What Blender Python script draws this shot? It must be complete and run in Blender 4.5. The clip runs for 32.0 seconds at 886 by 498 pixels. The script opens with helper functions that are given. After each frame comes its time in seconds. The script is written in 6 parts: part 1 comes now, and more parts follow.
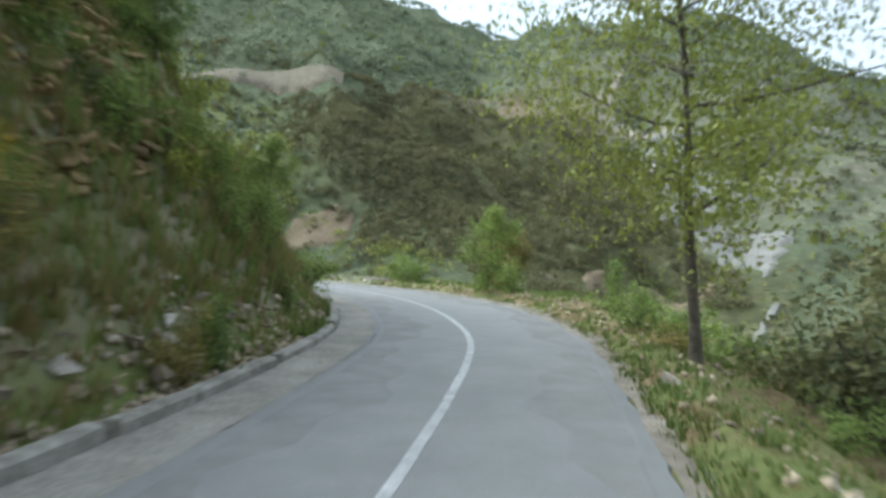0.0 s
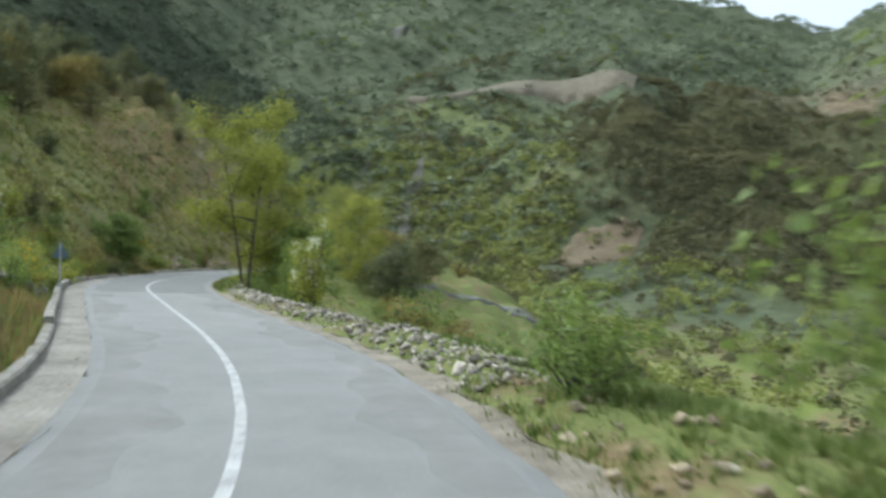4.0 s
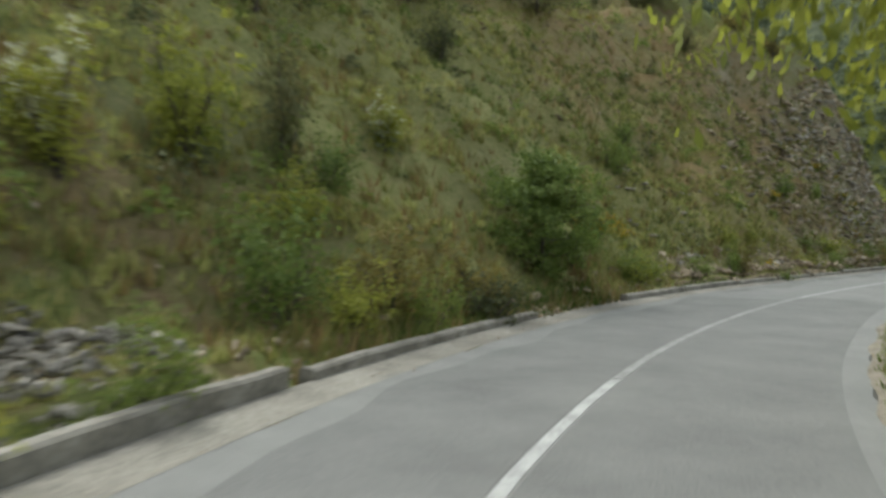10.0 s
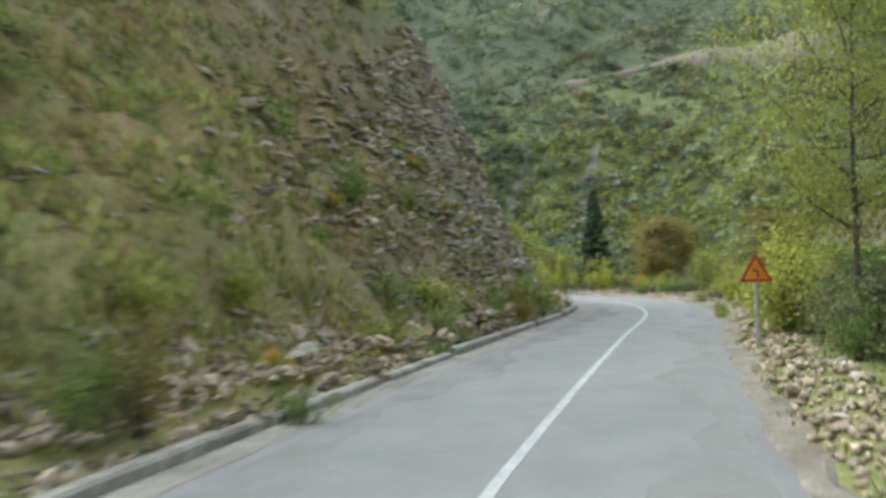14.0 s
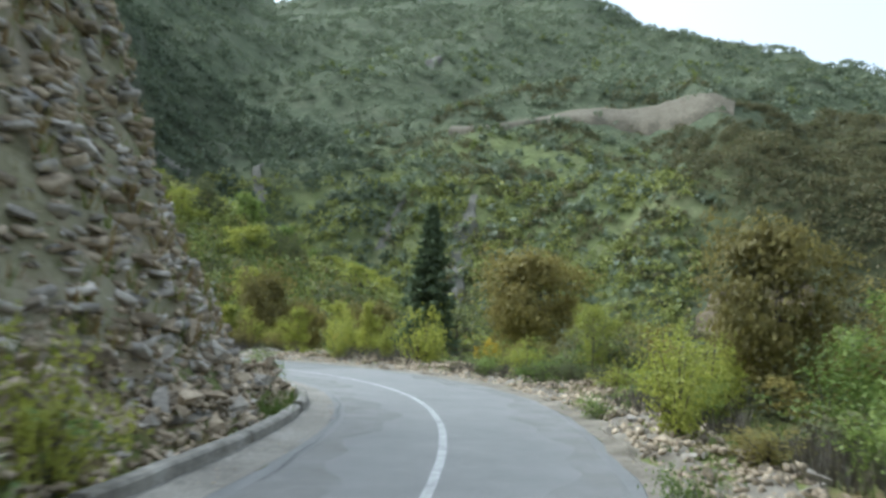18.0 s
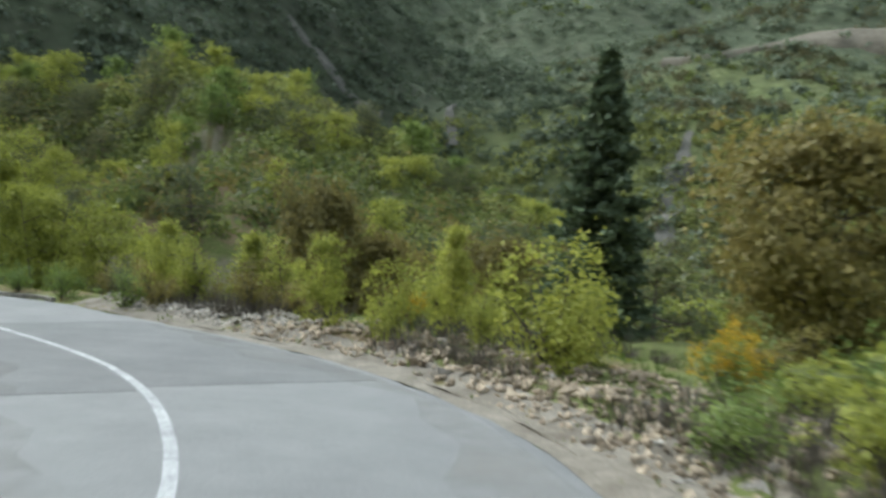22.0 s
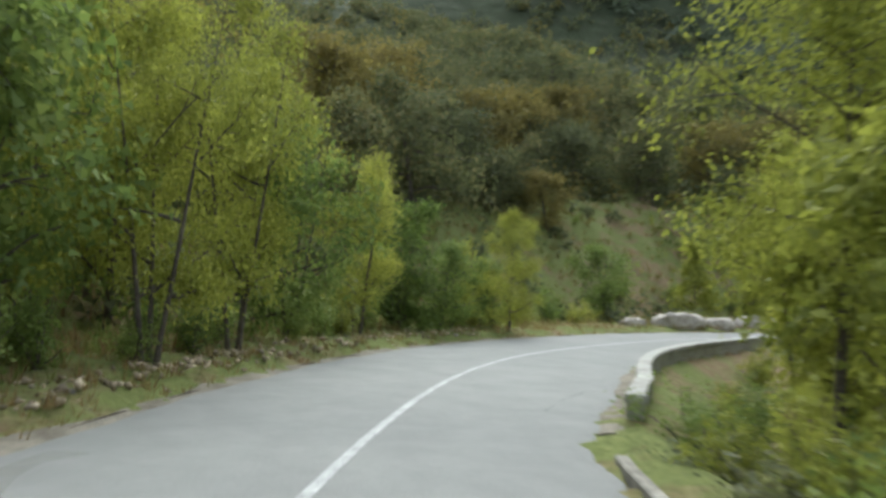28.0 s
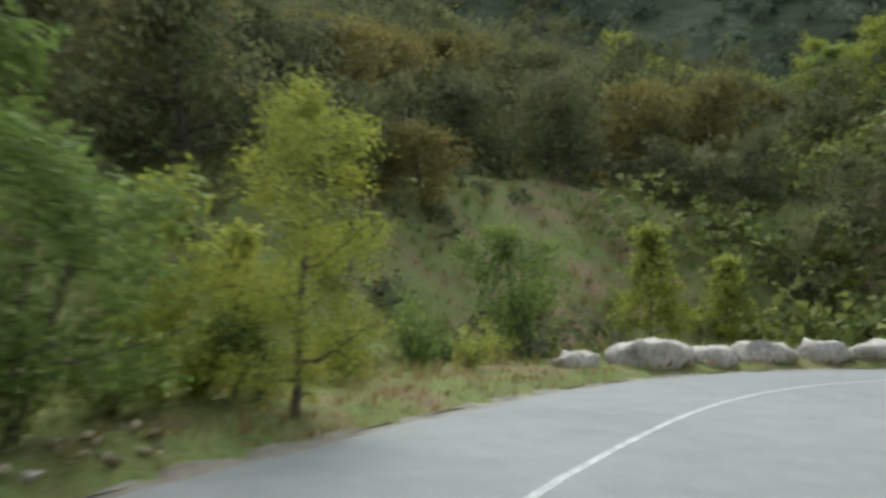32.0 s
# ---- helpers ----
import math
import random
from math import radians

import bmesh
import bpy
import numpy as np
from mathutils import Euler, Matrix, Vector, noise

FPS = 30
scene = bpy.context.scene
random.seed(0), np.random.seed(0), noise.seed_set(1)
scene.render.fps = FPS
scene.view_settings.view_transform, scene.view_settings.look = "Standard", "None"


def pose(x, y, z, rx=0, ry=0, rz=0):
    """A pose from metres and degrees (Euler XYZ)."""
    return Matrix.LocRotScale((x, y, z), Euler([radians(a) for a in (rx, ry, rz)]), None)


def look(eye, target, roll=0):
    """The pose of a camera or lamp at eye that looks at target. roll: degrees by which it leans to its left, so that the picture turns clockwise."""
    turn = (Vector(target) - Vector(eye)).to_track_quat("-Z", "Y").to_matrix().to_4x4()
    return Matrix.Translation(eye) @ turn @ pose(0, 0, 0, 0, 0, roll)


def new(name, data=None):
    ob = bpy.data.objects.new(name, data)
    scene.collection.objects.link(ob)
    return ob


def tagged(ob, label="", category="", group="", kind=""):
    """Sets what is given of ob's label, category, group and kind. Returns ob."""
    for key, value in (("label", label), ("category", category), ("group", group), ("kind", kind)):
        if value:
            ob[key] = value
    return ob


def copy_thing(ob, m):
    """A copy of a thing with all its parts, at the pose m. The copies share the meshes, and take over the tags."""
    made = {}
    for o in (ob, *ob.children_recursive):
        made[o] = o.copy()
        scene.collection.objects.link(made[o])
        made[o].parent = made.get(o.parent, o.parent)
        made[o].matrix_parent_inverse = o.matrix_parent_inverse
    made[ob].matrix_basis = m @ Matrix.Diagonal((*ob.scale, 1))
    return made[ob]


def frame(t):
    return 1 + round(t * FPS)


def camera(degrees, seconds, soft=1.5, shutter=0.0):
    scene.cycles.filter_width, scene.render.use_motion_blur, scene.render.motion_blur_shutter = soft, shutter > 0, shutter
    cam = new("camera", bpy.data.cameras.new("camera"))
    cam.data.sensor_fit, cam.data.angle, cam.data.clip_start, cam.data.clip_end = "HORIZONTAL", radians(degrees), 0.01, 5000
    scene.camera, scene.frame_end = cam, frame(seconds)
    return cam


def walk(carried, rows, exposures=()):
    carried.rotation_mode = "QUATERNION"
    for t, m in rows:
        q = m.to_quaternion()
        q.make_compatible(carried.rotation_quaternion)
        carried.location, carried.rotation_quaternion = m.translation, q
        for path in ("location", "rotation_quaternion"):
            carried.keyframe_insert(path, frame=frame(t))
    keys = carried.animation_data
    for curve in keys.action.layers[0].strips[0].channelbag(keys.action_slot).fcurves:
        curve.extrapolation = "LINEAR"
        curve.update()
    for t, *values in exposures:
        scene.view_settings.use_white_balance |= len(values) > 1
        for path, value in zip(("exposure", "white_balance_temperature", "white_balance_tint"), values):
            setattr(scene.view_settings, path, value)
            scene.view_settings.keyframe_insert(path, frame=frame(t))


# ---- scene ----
cam = camera(59.0, 32.0, soft=3.0, shutter=0.7)
PATH = [
    (0, (-21.578, -37.98, 1.868), (-20.378, -36.38, 1.856), 1.2),
    (0.5, (-19.211, -35.843, 1.839), (-18.03, -34.229, 1.821), 1.1),
    (1, (-16.889, -33.65, 1.801), (-15.727, -32.022, 1.794), 0.8),
    (1.5, (-14.606, -31.341, 1.764), (-13.488, -29.682, 1.766), 0.5),
    (2, (-12.438, -28.83, 1.752), (-11.394, -27.123, 1.764), 0.6),
    (2.5, (-10.519, -26.198, 1.757), (-9.558, -24.444, 1.773), 0.8),
    (3, (-8.747, -23.534, 1.779), (-7.922, -21.712, 1.793), 1.2),
    (3.5, (-7.312, -20.832, 1.795), (-6.634, -18.951, 1.807), 1.4),
    (4, (-6.131, -18.093, 1.805), (-5.603, -16.164, 1.819), 1.6),
    (4.5, (-5.283, -15.297, 1.811), (-4.907, -13.333, 1.828), 1.7),
    (5, (-4.772, -12.446, 1.816), (-4.547, -10.459, 1.836), 1.9),
    (5.5, (-4.562, -9.541, 1.821), (-4.486, -7.543, 1.838), 2.1),
    (6, (-4.566, -6.549, 1.821), (-4.636, -4.55, 1.828), 2.4),
    (6.5, (-4.774, -3.659, 1.811), (-4.981, -1.669, 1.802), 2.3),
    (7, (-5.155, -0.727, 1.788), (-5.528, 1.237, 1.765), 2.2),
    (7.5, (-5.654, 2.14, 1.774), (-6.18, 4.069, 1.743), 2.0),
    (8, (-6.193, 4.992, 1.768), (-6.852, 6.88, 1.733), 1.7),
    (8.5, (-6.751, 7.769, 1.766), (-7.492, 9.626, 1.729), 1.5),
    (9, (-7.332, 10.638, 1.768), (-8.106, 12.482, 1.73), 1.2),
    (9.5, (-7.83, 13.522, 1.773), (-8.596, 15.369, 1.731), 0.8),
    (10, (-8.198, 16.4, 1.778), (-8.902, 18.271, 1.733), 0.4),
    (10.5, (-8.491, 19.147, 1.781), (-9.13, 21.042, 1.736), 0.0),
    (11, (-8.623, 21.867, 1.782), (-9.175, 23.789, 1.744), -0.3),
    (11.5, (-8.595, 24.573, 1.778), (-9.037, 26.523, 1.748), -0.7),
    (12, (-8.385, 27.307, 1.773), (-8.698, 29.282, 1.754), -1.2),
    (12.5, (-7.911, 30.184, 1.783), (-8.105, 32.174, 1.776), -1.8),
    (13, (-7.267, 33.144, 1.807), (-7.323, 35.143, 1.82), -2.2),
    (13.5, (-6.436, 36.114, 1.835), (-6.37, 38.112, 1.863), -2.0),
    (14, (-5.507, 38.968, 1.839), (-5.323, 40.959, 1.891), -1.5),
    (14.5, (-4.602, 41.587, 1.806), (-4.316, 43.564, 1.893), -0.8),
    (15, (-3.556, 44.291, 1.794), (-3.187, 46.253, 1.922), -0.2),
    (15.5, (-2.527, 46.956, 1.795), (-2.098, 48.902, 1.958), 0.3),
    (16, (-1.464, 49.533, 1.8), (-0.998, 51.469, 1.989), 0.8),
    (16.5, (-0.407, 52.047, 1.809), (0.076, 53.977, 2.015), 1.2),
    (17, (0.627, 54.49, 1.822), (1.114, 56.418, 2.035), 1.6),
    (17.5, (1.645, 56.845, 1.839), (2.128, 58.775, 2.045), 1.9),
    (18, (2.679, 59.094, 1.852), (3.155, 61.028, 2.033), 2.0),
    (18.5, (3.698, 61.258, 1.855), (4.171, 63.194, 2.016), 2.1),
    (19, (4.748, 63.367, 1.842), (5.199, 65.31, 1.986), 2.3),
    (19.5, (5.496, 65.503, 1.811), (5.919, 67.454, 1.933), 2.8),
    (20, (6.184, 67.731, 1.784), (6.545, 69.696, 1.878), 3.2),
    (20.5, (6.844, 70.037, 1.779), (7.122, 72.017, 1.836), 3.5),
    (21, (7.357, 72.372, 1.781), (7.537, 74.364, 1.812), 3.2),
    (21.5, (7.657, 74.636, 1.775), (7.742, 76.635, 1.796), 3.2),
    (22, (7.806, 76.839, 1.77), (7.77, 78.838, 1.802), 3.4),
    (22.5, (7.735, 78.967, 1.774), (7.564, 80.959, 1.823), 3.8),
    (23, (7.423, 81.029, 1.791), (7.083, 82.998, 1.856), 4.4),
    (23.5, (6.849, 83.02, 1.794), (6.331, 84.95, 1.878), 4.9),
    (24, (6.036, 84.932, 1.783), (5.314, 86.795, 1.878), 5.3),
    (24.5, (4.987, 86.659, 1.769), (4.091, 88.444, 1.869), 5.6),
    (25, (3.773, 88.37, 1.773), (2.692, 90.05, 1.875), 5.4),
    (25.5, (2.282, 90.098, 1.789), (1.054, 91.673, 1.896), 4.6),
    (26, (0.599, 91.747, 1.798), (-0.748, 93.222, 1.886), 3.8),
    (26.5, (-1.155, 93.337, 1.803), (-2.596, 94.722, 1.879), 3.3),
    (27, (-3.011, 94.858, 1.806), (-4.541, 96.144, 1.884), 3.1),
    (27.5, (-4.96, 96.304, 1.809), (-6.57, 97.488, 1.897), 2.8),
    (28, (-6.97, 97.696, 1.813), (-8.648, 98.781, 1.908), 2.5),
    (28.5, (-9.004, 99.072, 1.815), (-10.735, 100.07, 1.91), 2.1),
    (29, (-11.005, 100.53, 1.811), (-12.774, 101.46, 1.887), 1.9),
    (29.5, (-12.953, 101.991, 1.798), (-14.718, 102.93, 1.871), 1.6),
    (30, (-14.855, 103.713, 1.788), (-16.603, 104.682, 1.865), 1.2),
    (30.5, (-16.673, 105.423, 1.786), (-18.384, 106.456, 1.872), 1.0),
    (31, (-18.352, 107.119, 1.789), (-20.008, 108.236, 1.89), 0.9),
    (31.5, (-19.872, 108.868, 1.789), (-21.463, 110.075, 1.906), 1.2),
    (32, (-21.354, 110.653, 1.792), (-22.859, 111.962, 1.934), 1.8),
]
walk(cam, [(t, look(eye, target, roll)) for t, eye, target, roll in PATH], [(0.0, 0.2, 5600, 2.6), (3.5, 0.02, 5650, 2.6), (7.0, -0.2, 6050, 2.6), (11.0, -0.15, 6300, 2.6), (13.0, 0.15, 6050, 2.6), (15.5, 0.25, 5700, 2.6), (18.0, 0.1, 5450, 2.6), (20.0, -0.08, 5600, 2.6), (23.0, -0.12, 5750, 2.6), (26.0, -0.12, 6050, 2.6), (29.0, 0.1, 5850, 2.6), (32.0, -0.05, 5850, 2.6)])

# ---- world, sun ----
world = bpy.data.worlds.new("overcast_sky")
scene.world = world
world.use_nodes = True
wn, wl = world.node_tree.nodes, world.node_tree.links
wn.clear()
sky = wn.new("ShaderNodeTexSky")
sky.sky_type, sky.sun_disc = "NISHITA", False
SUN_EL, SUN_AZ = 46.0, -51.0
sky.sun_elevation, sky.sun_rotation = radians(SUN_EL), radians(SUN_AZ)
sky.air_density, sky.dust_density, sky.ozone_density = 1.0, 6.0, 1.0
grey = wn.new("ShaderNodeHueSaturation")
grey.inputs["Saturation"].default_value = 0.3
wl.new(sky.outputs[0], grey.inputs["Color"])
back = wn.new("ShaderNodeBackground")
back.inputs["Strength"].default_value = 0.365
wl.new(grey.outputs[0], back.inputs["Color"])
wout = wn.new("ShaderNodeOutputWorld")
wl.new(back.outputs[0], wout.inputs["Surface"])
sun_data = bpy.data.lights.new("sun", "SUN")
sun_data.energy, sun_data.angle, sun_data.color = 0.5, radians(30), (1.0, 0.96, 0.9)
sun = new("sun", sun_data)
sa, se = radians(SUN_AZ), radians(SUN_EL)
sun.matrix_world = look((0, 0, 60), Vector((0, 0, 60)) - Vector((math.sin(sa) * math.cos(se), math.cos(sa) * math.cos(se), math.sin(se))))

# ---- materials ----
def mat(name, rough=0.9, spec=0.2):
    m = bpy.data.materials.new(name)
    m.use_nodes = True
    nt = m.node_tree
    p = nt.nodes["Principled BSDF"]
    p.inputs["Roughness"].default_value = rough
    p.inputs["Specular IOR Level"].default_value = spec
    return m, nt, p


def node(nt, kind, **kw):
    n = nt.nodes.new(kind)
    for k, v in kw.items():
        n.inputs[k].default_value = v
    return n


def coords(nt):
    return nt.nodes.new("ShaderNodeNewGeometry").outputs["Position"]


def nz(nt, co, scale, detail=5.0, rough=0.6, dist=0.0):
    n = node(nt, "ShaderNodeTexNoise", Scale=scale, Detail=detail, Roughness=rough, Distortion=dist)
    nt.links.new(co, n.inputs["Vector"])
    return n.outputs["Fac"]


def ramp(nt, fac, stops):
    r = nt.nodes.new("ShaderNodeValToRGB")
    e = r.color_ramp.elements
    while len(e) < len(stops):
        e.new(0.5)
    for el, (pos, col) in zip(e, stops):
        el.position, el.color = pos, (*col, 1)
    nt.links.new(fac, r.inputs[0])
    return r.outputs[0]


def mix(nt, a, b, fac, kind="MIX"):
    m = nt.nodes.new("ShaderNodeMix")
    m.data_type, m.blend_type = "RGBA", kind
    for sock, v in ((m.inputs[0], fac), (m.inputs[6], a), (m.inputs[7], b)):
        if isinstance(v, (int, float)):
            sock.default_value = v
        elif isinstance(v, tuple):
            sock.default_value = (*v, 1)
        else:
            nt.links.new(v, sock)
    return m.outputs[2]


def math_node(nt, op, a, b=0.0):
    m = nt.nodes.new("ShaderNodeMath")
    m.operation = op
    for sock, v in ((m.inputs[0], a), (m.inputs[1], b)):
        if isinstance(v, (int, float)):
            sock.default_value = v
        else:
            nt.links.new(v, sock)
    return m.outputs[0]


def bump(nt, p, fac, strength, distance):
    b = node(nt, "ShaderNodeBump", Strength=strength, Distance=distance)
    nt.links.new(fac, b.inputs["Height"])
    nt.links.new(b.outputs[0], p.inputs["Normal"])


def asphalt_mat():
    m, nt, p = mat("weathered_asphalt", 0.82, 0.35)
    co = coords(nt)
    big, mid, fine = nz(nt, co, 0.18, 4), nz(nt, co, 1.1, 6, 0.65), nz(nt, co, 70, 3)
    c = ramp(nt, big, [(0.3, (0.16, 0.161, 0.148)), (0.7, (0.24, 0.238, 0.216))])
    c = mix(nt, c, ramp(nt, mid, [(0.35, (0.115, 0.116, 0.109)), (0.65, (0.235, 0.235, 0.22))]), 0.4)
    c = mix(nt, c, ramp(nt, fine, [(0.3, (0.09, 0.09, 0.088)), (0.7, (0.265, 0.262, 0.25))]), 0.35)
    nt.links.new(c, p.inputs["Base Color"])
    bump(nt, p, fine, 0.35, 0.01)
    return m


def plain_mat(name, lo, hi, scale, rough=0.9, fine=None, bump_s=0.3, bump_d=0.02, spec=0.2, random=0.0):
    m, nt, p = mat(name, rough, spec)
    co = coords(nt)
    a = nz(nt, co, scale, 6, 0.65)
    c = ramp(nt, a, [(0.3, lo), (0.7, hi)])
    if fine:
        f = nz(nt, co, fine, 4, 0.6)
        c = mix(nt, c, ramp(nt, f, [(0.3, (0.35, 0.35, 0.35)), (0.7, (1.5, 1.5, 1.5))]), 0.5, "MULTIPLY")
        bump(nt, p, f, bump_s, bump_d)
    if random:
        info = nt.nodes.new("ShaderNodeObjectInfo")
        isl = nt.nodes.new("ShaderNodeNewGeometry")
        r = math_node(nt, "FRACT", math_node(nt, "ADD", info.outputs["Random"], isl.outputs["Random Per Island"]))
        c = mix(nt, c, ramp(nt, r, [(0.0, (1 - random,) * 3), (0.5, (1, 0.97, 0.92)), (1.0, (1 + random, 1 + random * 0.95, 1 + random * 0.85))]), 1.0, "MULTIPLY")
    nt.links.new(c, p.inputs["Base Color"])
    return m


def leaf_mat(name, cols, scale=0.5, trans=0.35):
    m = bpy.data.materials.new(name)
    m.use_nodes = True
    nt = m.node_tree
    nt.nodes.clear()
    co = coords(nt)
    geo = nt.nodes.new("ShaderNodeNewGeometry")
    info = nt.nodes.new("ShaderNodeObjectInfo")
    a = nz(nt, co, scale, 3)
    n = len(cols)
    f = math_node(nt, "ADD", math_node(nt, "MULTIPLY", geo.outputs["Random Per Island"], 0.45), math_node(nt, "MULTIPLY", a, 0.5))
    f = math_node(nt, "ADD", f, math_node(nt, "MULTIPLY", math_node(nt, "SUBTRACT", info.outputs["Random"], 0.5), 0.3))
    c = ramp(nt, f, [(0.15 + 0.7 * i / max(1, n - 1), cols[i]) for i in range(n)])
    d = node(nt, "ShaderNodeBsdfDiffuse")
    t = nt.nodes.new("ShaderNodeBsdfTranslucent")
    g = node(nt, "ShaderNodeBsdfGlossy", Roughness=0.55)
    g.inputs["Color"].default_value = (0.6, 0.6, 0.6, 1)
    nt.links.new(c, d.inputs["Color"])
    nt.links.new(c, t.inputs["Color"])
    s = nt.nodes.new("ShaderNodeMixShader")
    s.inputs[0].default_value = trans
    nt.links.new(d.outputs[0], s.inputs[1])
    nt.links.new(t.outputs[0], s.inputs[2])
    s2 = nt.nodes.new("ShaderNodeMixShader")
    s2.inputs[0].default_value = 0.03
    nt.links.new(s.outputs[0], s2.inputs[1])
    nt.links.new(g.outputs[0], s2.inputs[2])
    o = nt.nodes.new("ShaderNodeOutputMaterial")
    nt.links.new(s2.outputs[0], o.inputs["Surface"])
    return m


def ground_mat():
    """Hillside soil: brown earth, stones, dry grass and green grass; bare and rockier where it is steep."""
    m, nt, p = mat("hillside_soil", 0.95, 0.1)
    co = coords(nt)
    geo = nt.nodes.new("ShaderNodeNewGeometry")
    sep = nt.nodes.new("ShaderNodeSeparateXYZ")
    nt.links.new(geo.outputs["Normal"], sep.inputs[0])
    big, mid, fine = nz(nt, co, 0.06, 5), nz(nt, co, 0.5, 6, 0.7), nz(nt, co, 7, 5, 0.7)
    far = nz(nt, co, 0.015, 6, 0.65)
    earth = ramp(nt, fine, [(0.25, (0.105, 0.076, 0.041)), (0.55, (0.21, 0.155, 0.086)), (0.8, (0.345, 0.28, 0.18))])
    grass = ramp(nt, fine, [(0.25, (0.085, 0.105, 0.033)), (0.6, (0.17, 0.19, 0.062)), (0.85, (0.28, 0.27, 0.12))])
    patch = math_node(nt, "ADD", math_node(nt, "MULTIPLY", nz(nt, co, 0.02, 5, 0.65), 0.55), math_node(nt, "MULTIPLY", nz(nt, co, 0.14, 6, 0.75), 0.45))
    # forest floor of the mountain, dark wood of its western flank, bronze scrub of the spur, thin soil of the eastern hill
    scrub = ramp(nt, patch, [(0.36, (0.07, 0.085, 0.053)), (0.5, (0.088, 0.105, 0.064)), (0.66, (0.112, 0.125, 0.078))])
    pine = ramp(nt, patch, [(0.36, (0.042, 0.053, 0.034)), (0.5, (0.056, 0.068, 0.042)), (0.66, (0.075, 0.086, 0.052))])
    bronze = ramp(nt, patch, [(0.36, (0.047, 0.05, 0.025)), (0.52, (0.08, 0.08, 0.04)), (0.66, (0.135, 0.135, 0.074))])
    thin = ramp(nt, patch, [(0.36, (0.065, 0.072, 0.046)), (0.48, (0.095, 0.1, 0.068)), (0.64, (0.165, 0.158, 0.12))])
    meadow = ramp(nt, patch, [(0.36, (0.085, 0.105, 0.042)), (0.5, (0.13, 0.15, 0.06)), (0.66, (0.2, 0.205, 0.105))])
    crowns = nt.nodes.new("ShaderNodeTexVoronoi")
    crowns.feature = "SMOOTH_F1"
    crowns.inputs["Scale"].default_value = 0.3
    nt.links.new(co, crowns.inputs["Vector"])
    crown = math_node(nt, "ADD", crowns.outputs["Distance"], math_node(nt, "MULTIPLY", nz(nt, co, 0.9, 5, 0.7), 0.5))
    g = math_node(nt, "ADD", math_node(nt, "MULTIPLY", mid, 1.1), math_node(nt, "MULTIPLY", big, 0.9))
    c = mix(nt, earth, grass, ramp(nt, g, [(0.84, (0, 0, 0)), (1.04, (1, 1, 1))]))
    steep = ramp(nt, sep.outputs["Z"], [(0.5, (1, 1, 1)), (0.68, (0, 0, 0))])
    stone = ramp(nt, nz(nt, co, 1.6, 6, 0.75), [(0.3, (0.18, 0.15, 0.105)), (0.5, (0.33, 0.285, 0.21)), (0.72, (0.48, 0.43, 0.34))])
    c = mix(nt, c, stone, math_node(nt, "MULTIPLY", steep, 0.6))
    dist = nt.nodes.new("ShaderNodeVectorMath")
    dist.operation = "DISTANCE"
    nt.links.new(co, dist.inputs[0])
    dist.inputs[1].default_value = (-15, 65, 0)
    def zone(centre, inner, outer, spread=60.0):
        v = nt.nodes.new("ShaderNodeVectorMath")
        v.operation = "DISTANCE"
        nt.links.new(co, v.inputs[0])
        v.inputs[1].default_value = centre
        edge = math_node(nt, "ADD", v.outputs["Value"], math_node(nt, "MULTIPLY", math_node(nt, "SUBTRACT", far, 0.5), spread))
        return ramp(nt, math_node(nt, "DIVIDE", edge, 500.0), [(inner / 500.0, (1, 1, 1)), (outer / 500.0, (0, 0, 0))])

    # Ochre earth and turf, both toned up in place of light on the bank.
    ochre = ramp(nt, fine, [(0.25, (0.17, 0.105, 0.052)), (0.55, (0.31, 0.21, 0.11)), (0.8, (0.46, 0.35, 0.22))])
    turf = ramp(nt, fine, [(0.25, (0.16, 0.15, 0.06)), (0.5, (0.27, 0.265, 0.105)), (0.78, (0.38, 0.33, 0.17))])
    c = mix(nt, c, turf, math_node(nt, "MULTIPLY", zone((-16, 46, 6), 12, 22, 10.0), 0.75))
    c = mix(nt, c, ochre, math_node(nt, "MULTIPLY", zone((-12, 60, 9), 9, 16, 10.0), ramp(nt, mid, [(0.4, (0.15, 0.15, 0.15)), (0.6, (0.8, 0.8, 0.8))])))
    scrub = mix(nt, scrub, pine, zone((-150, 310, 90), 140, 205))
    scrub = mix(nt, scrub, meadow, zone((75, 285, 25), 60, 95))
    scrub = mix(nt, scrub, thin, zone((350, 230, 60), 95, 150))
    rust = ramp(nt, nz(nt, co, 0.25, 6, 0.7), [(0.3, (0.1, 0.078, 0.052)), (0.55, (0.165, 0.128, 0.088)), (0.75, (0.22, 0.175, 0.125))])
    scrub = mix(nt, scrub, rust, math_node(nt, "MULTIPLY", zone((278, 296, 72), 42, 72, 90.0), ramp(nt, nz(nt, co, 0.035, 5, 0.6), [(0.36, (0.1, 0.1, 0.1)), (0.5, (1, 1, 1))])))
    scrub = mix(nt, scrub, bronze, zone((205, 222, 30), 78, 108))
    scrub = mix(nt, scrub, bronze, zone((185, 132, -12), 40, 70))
    # Lit crown tops and shaded gaps of a canopy, painted into the scrub colour.
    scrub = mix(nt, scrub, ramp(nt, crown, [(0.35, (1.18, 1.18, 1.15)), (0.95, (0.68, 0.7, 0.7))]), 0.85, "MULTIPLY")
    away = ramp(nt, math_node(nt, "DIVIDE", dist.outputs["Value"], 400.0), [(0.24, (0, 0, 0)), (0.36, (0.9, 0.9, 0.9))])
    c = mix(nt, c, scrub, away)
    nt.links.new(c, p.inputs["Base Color"])
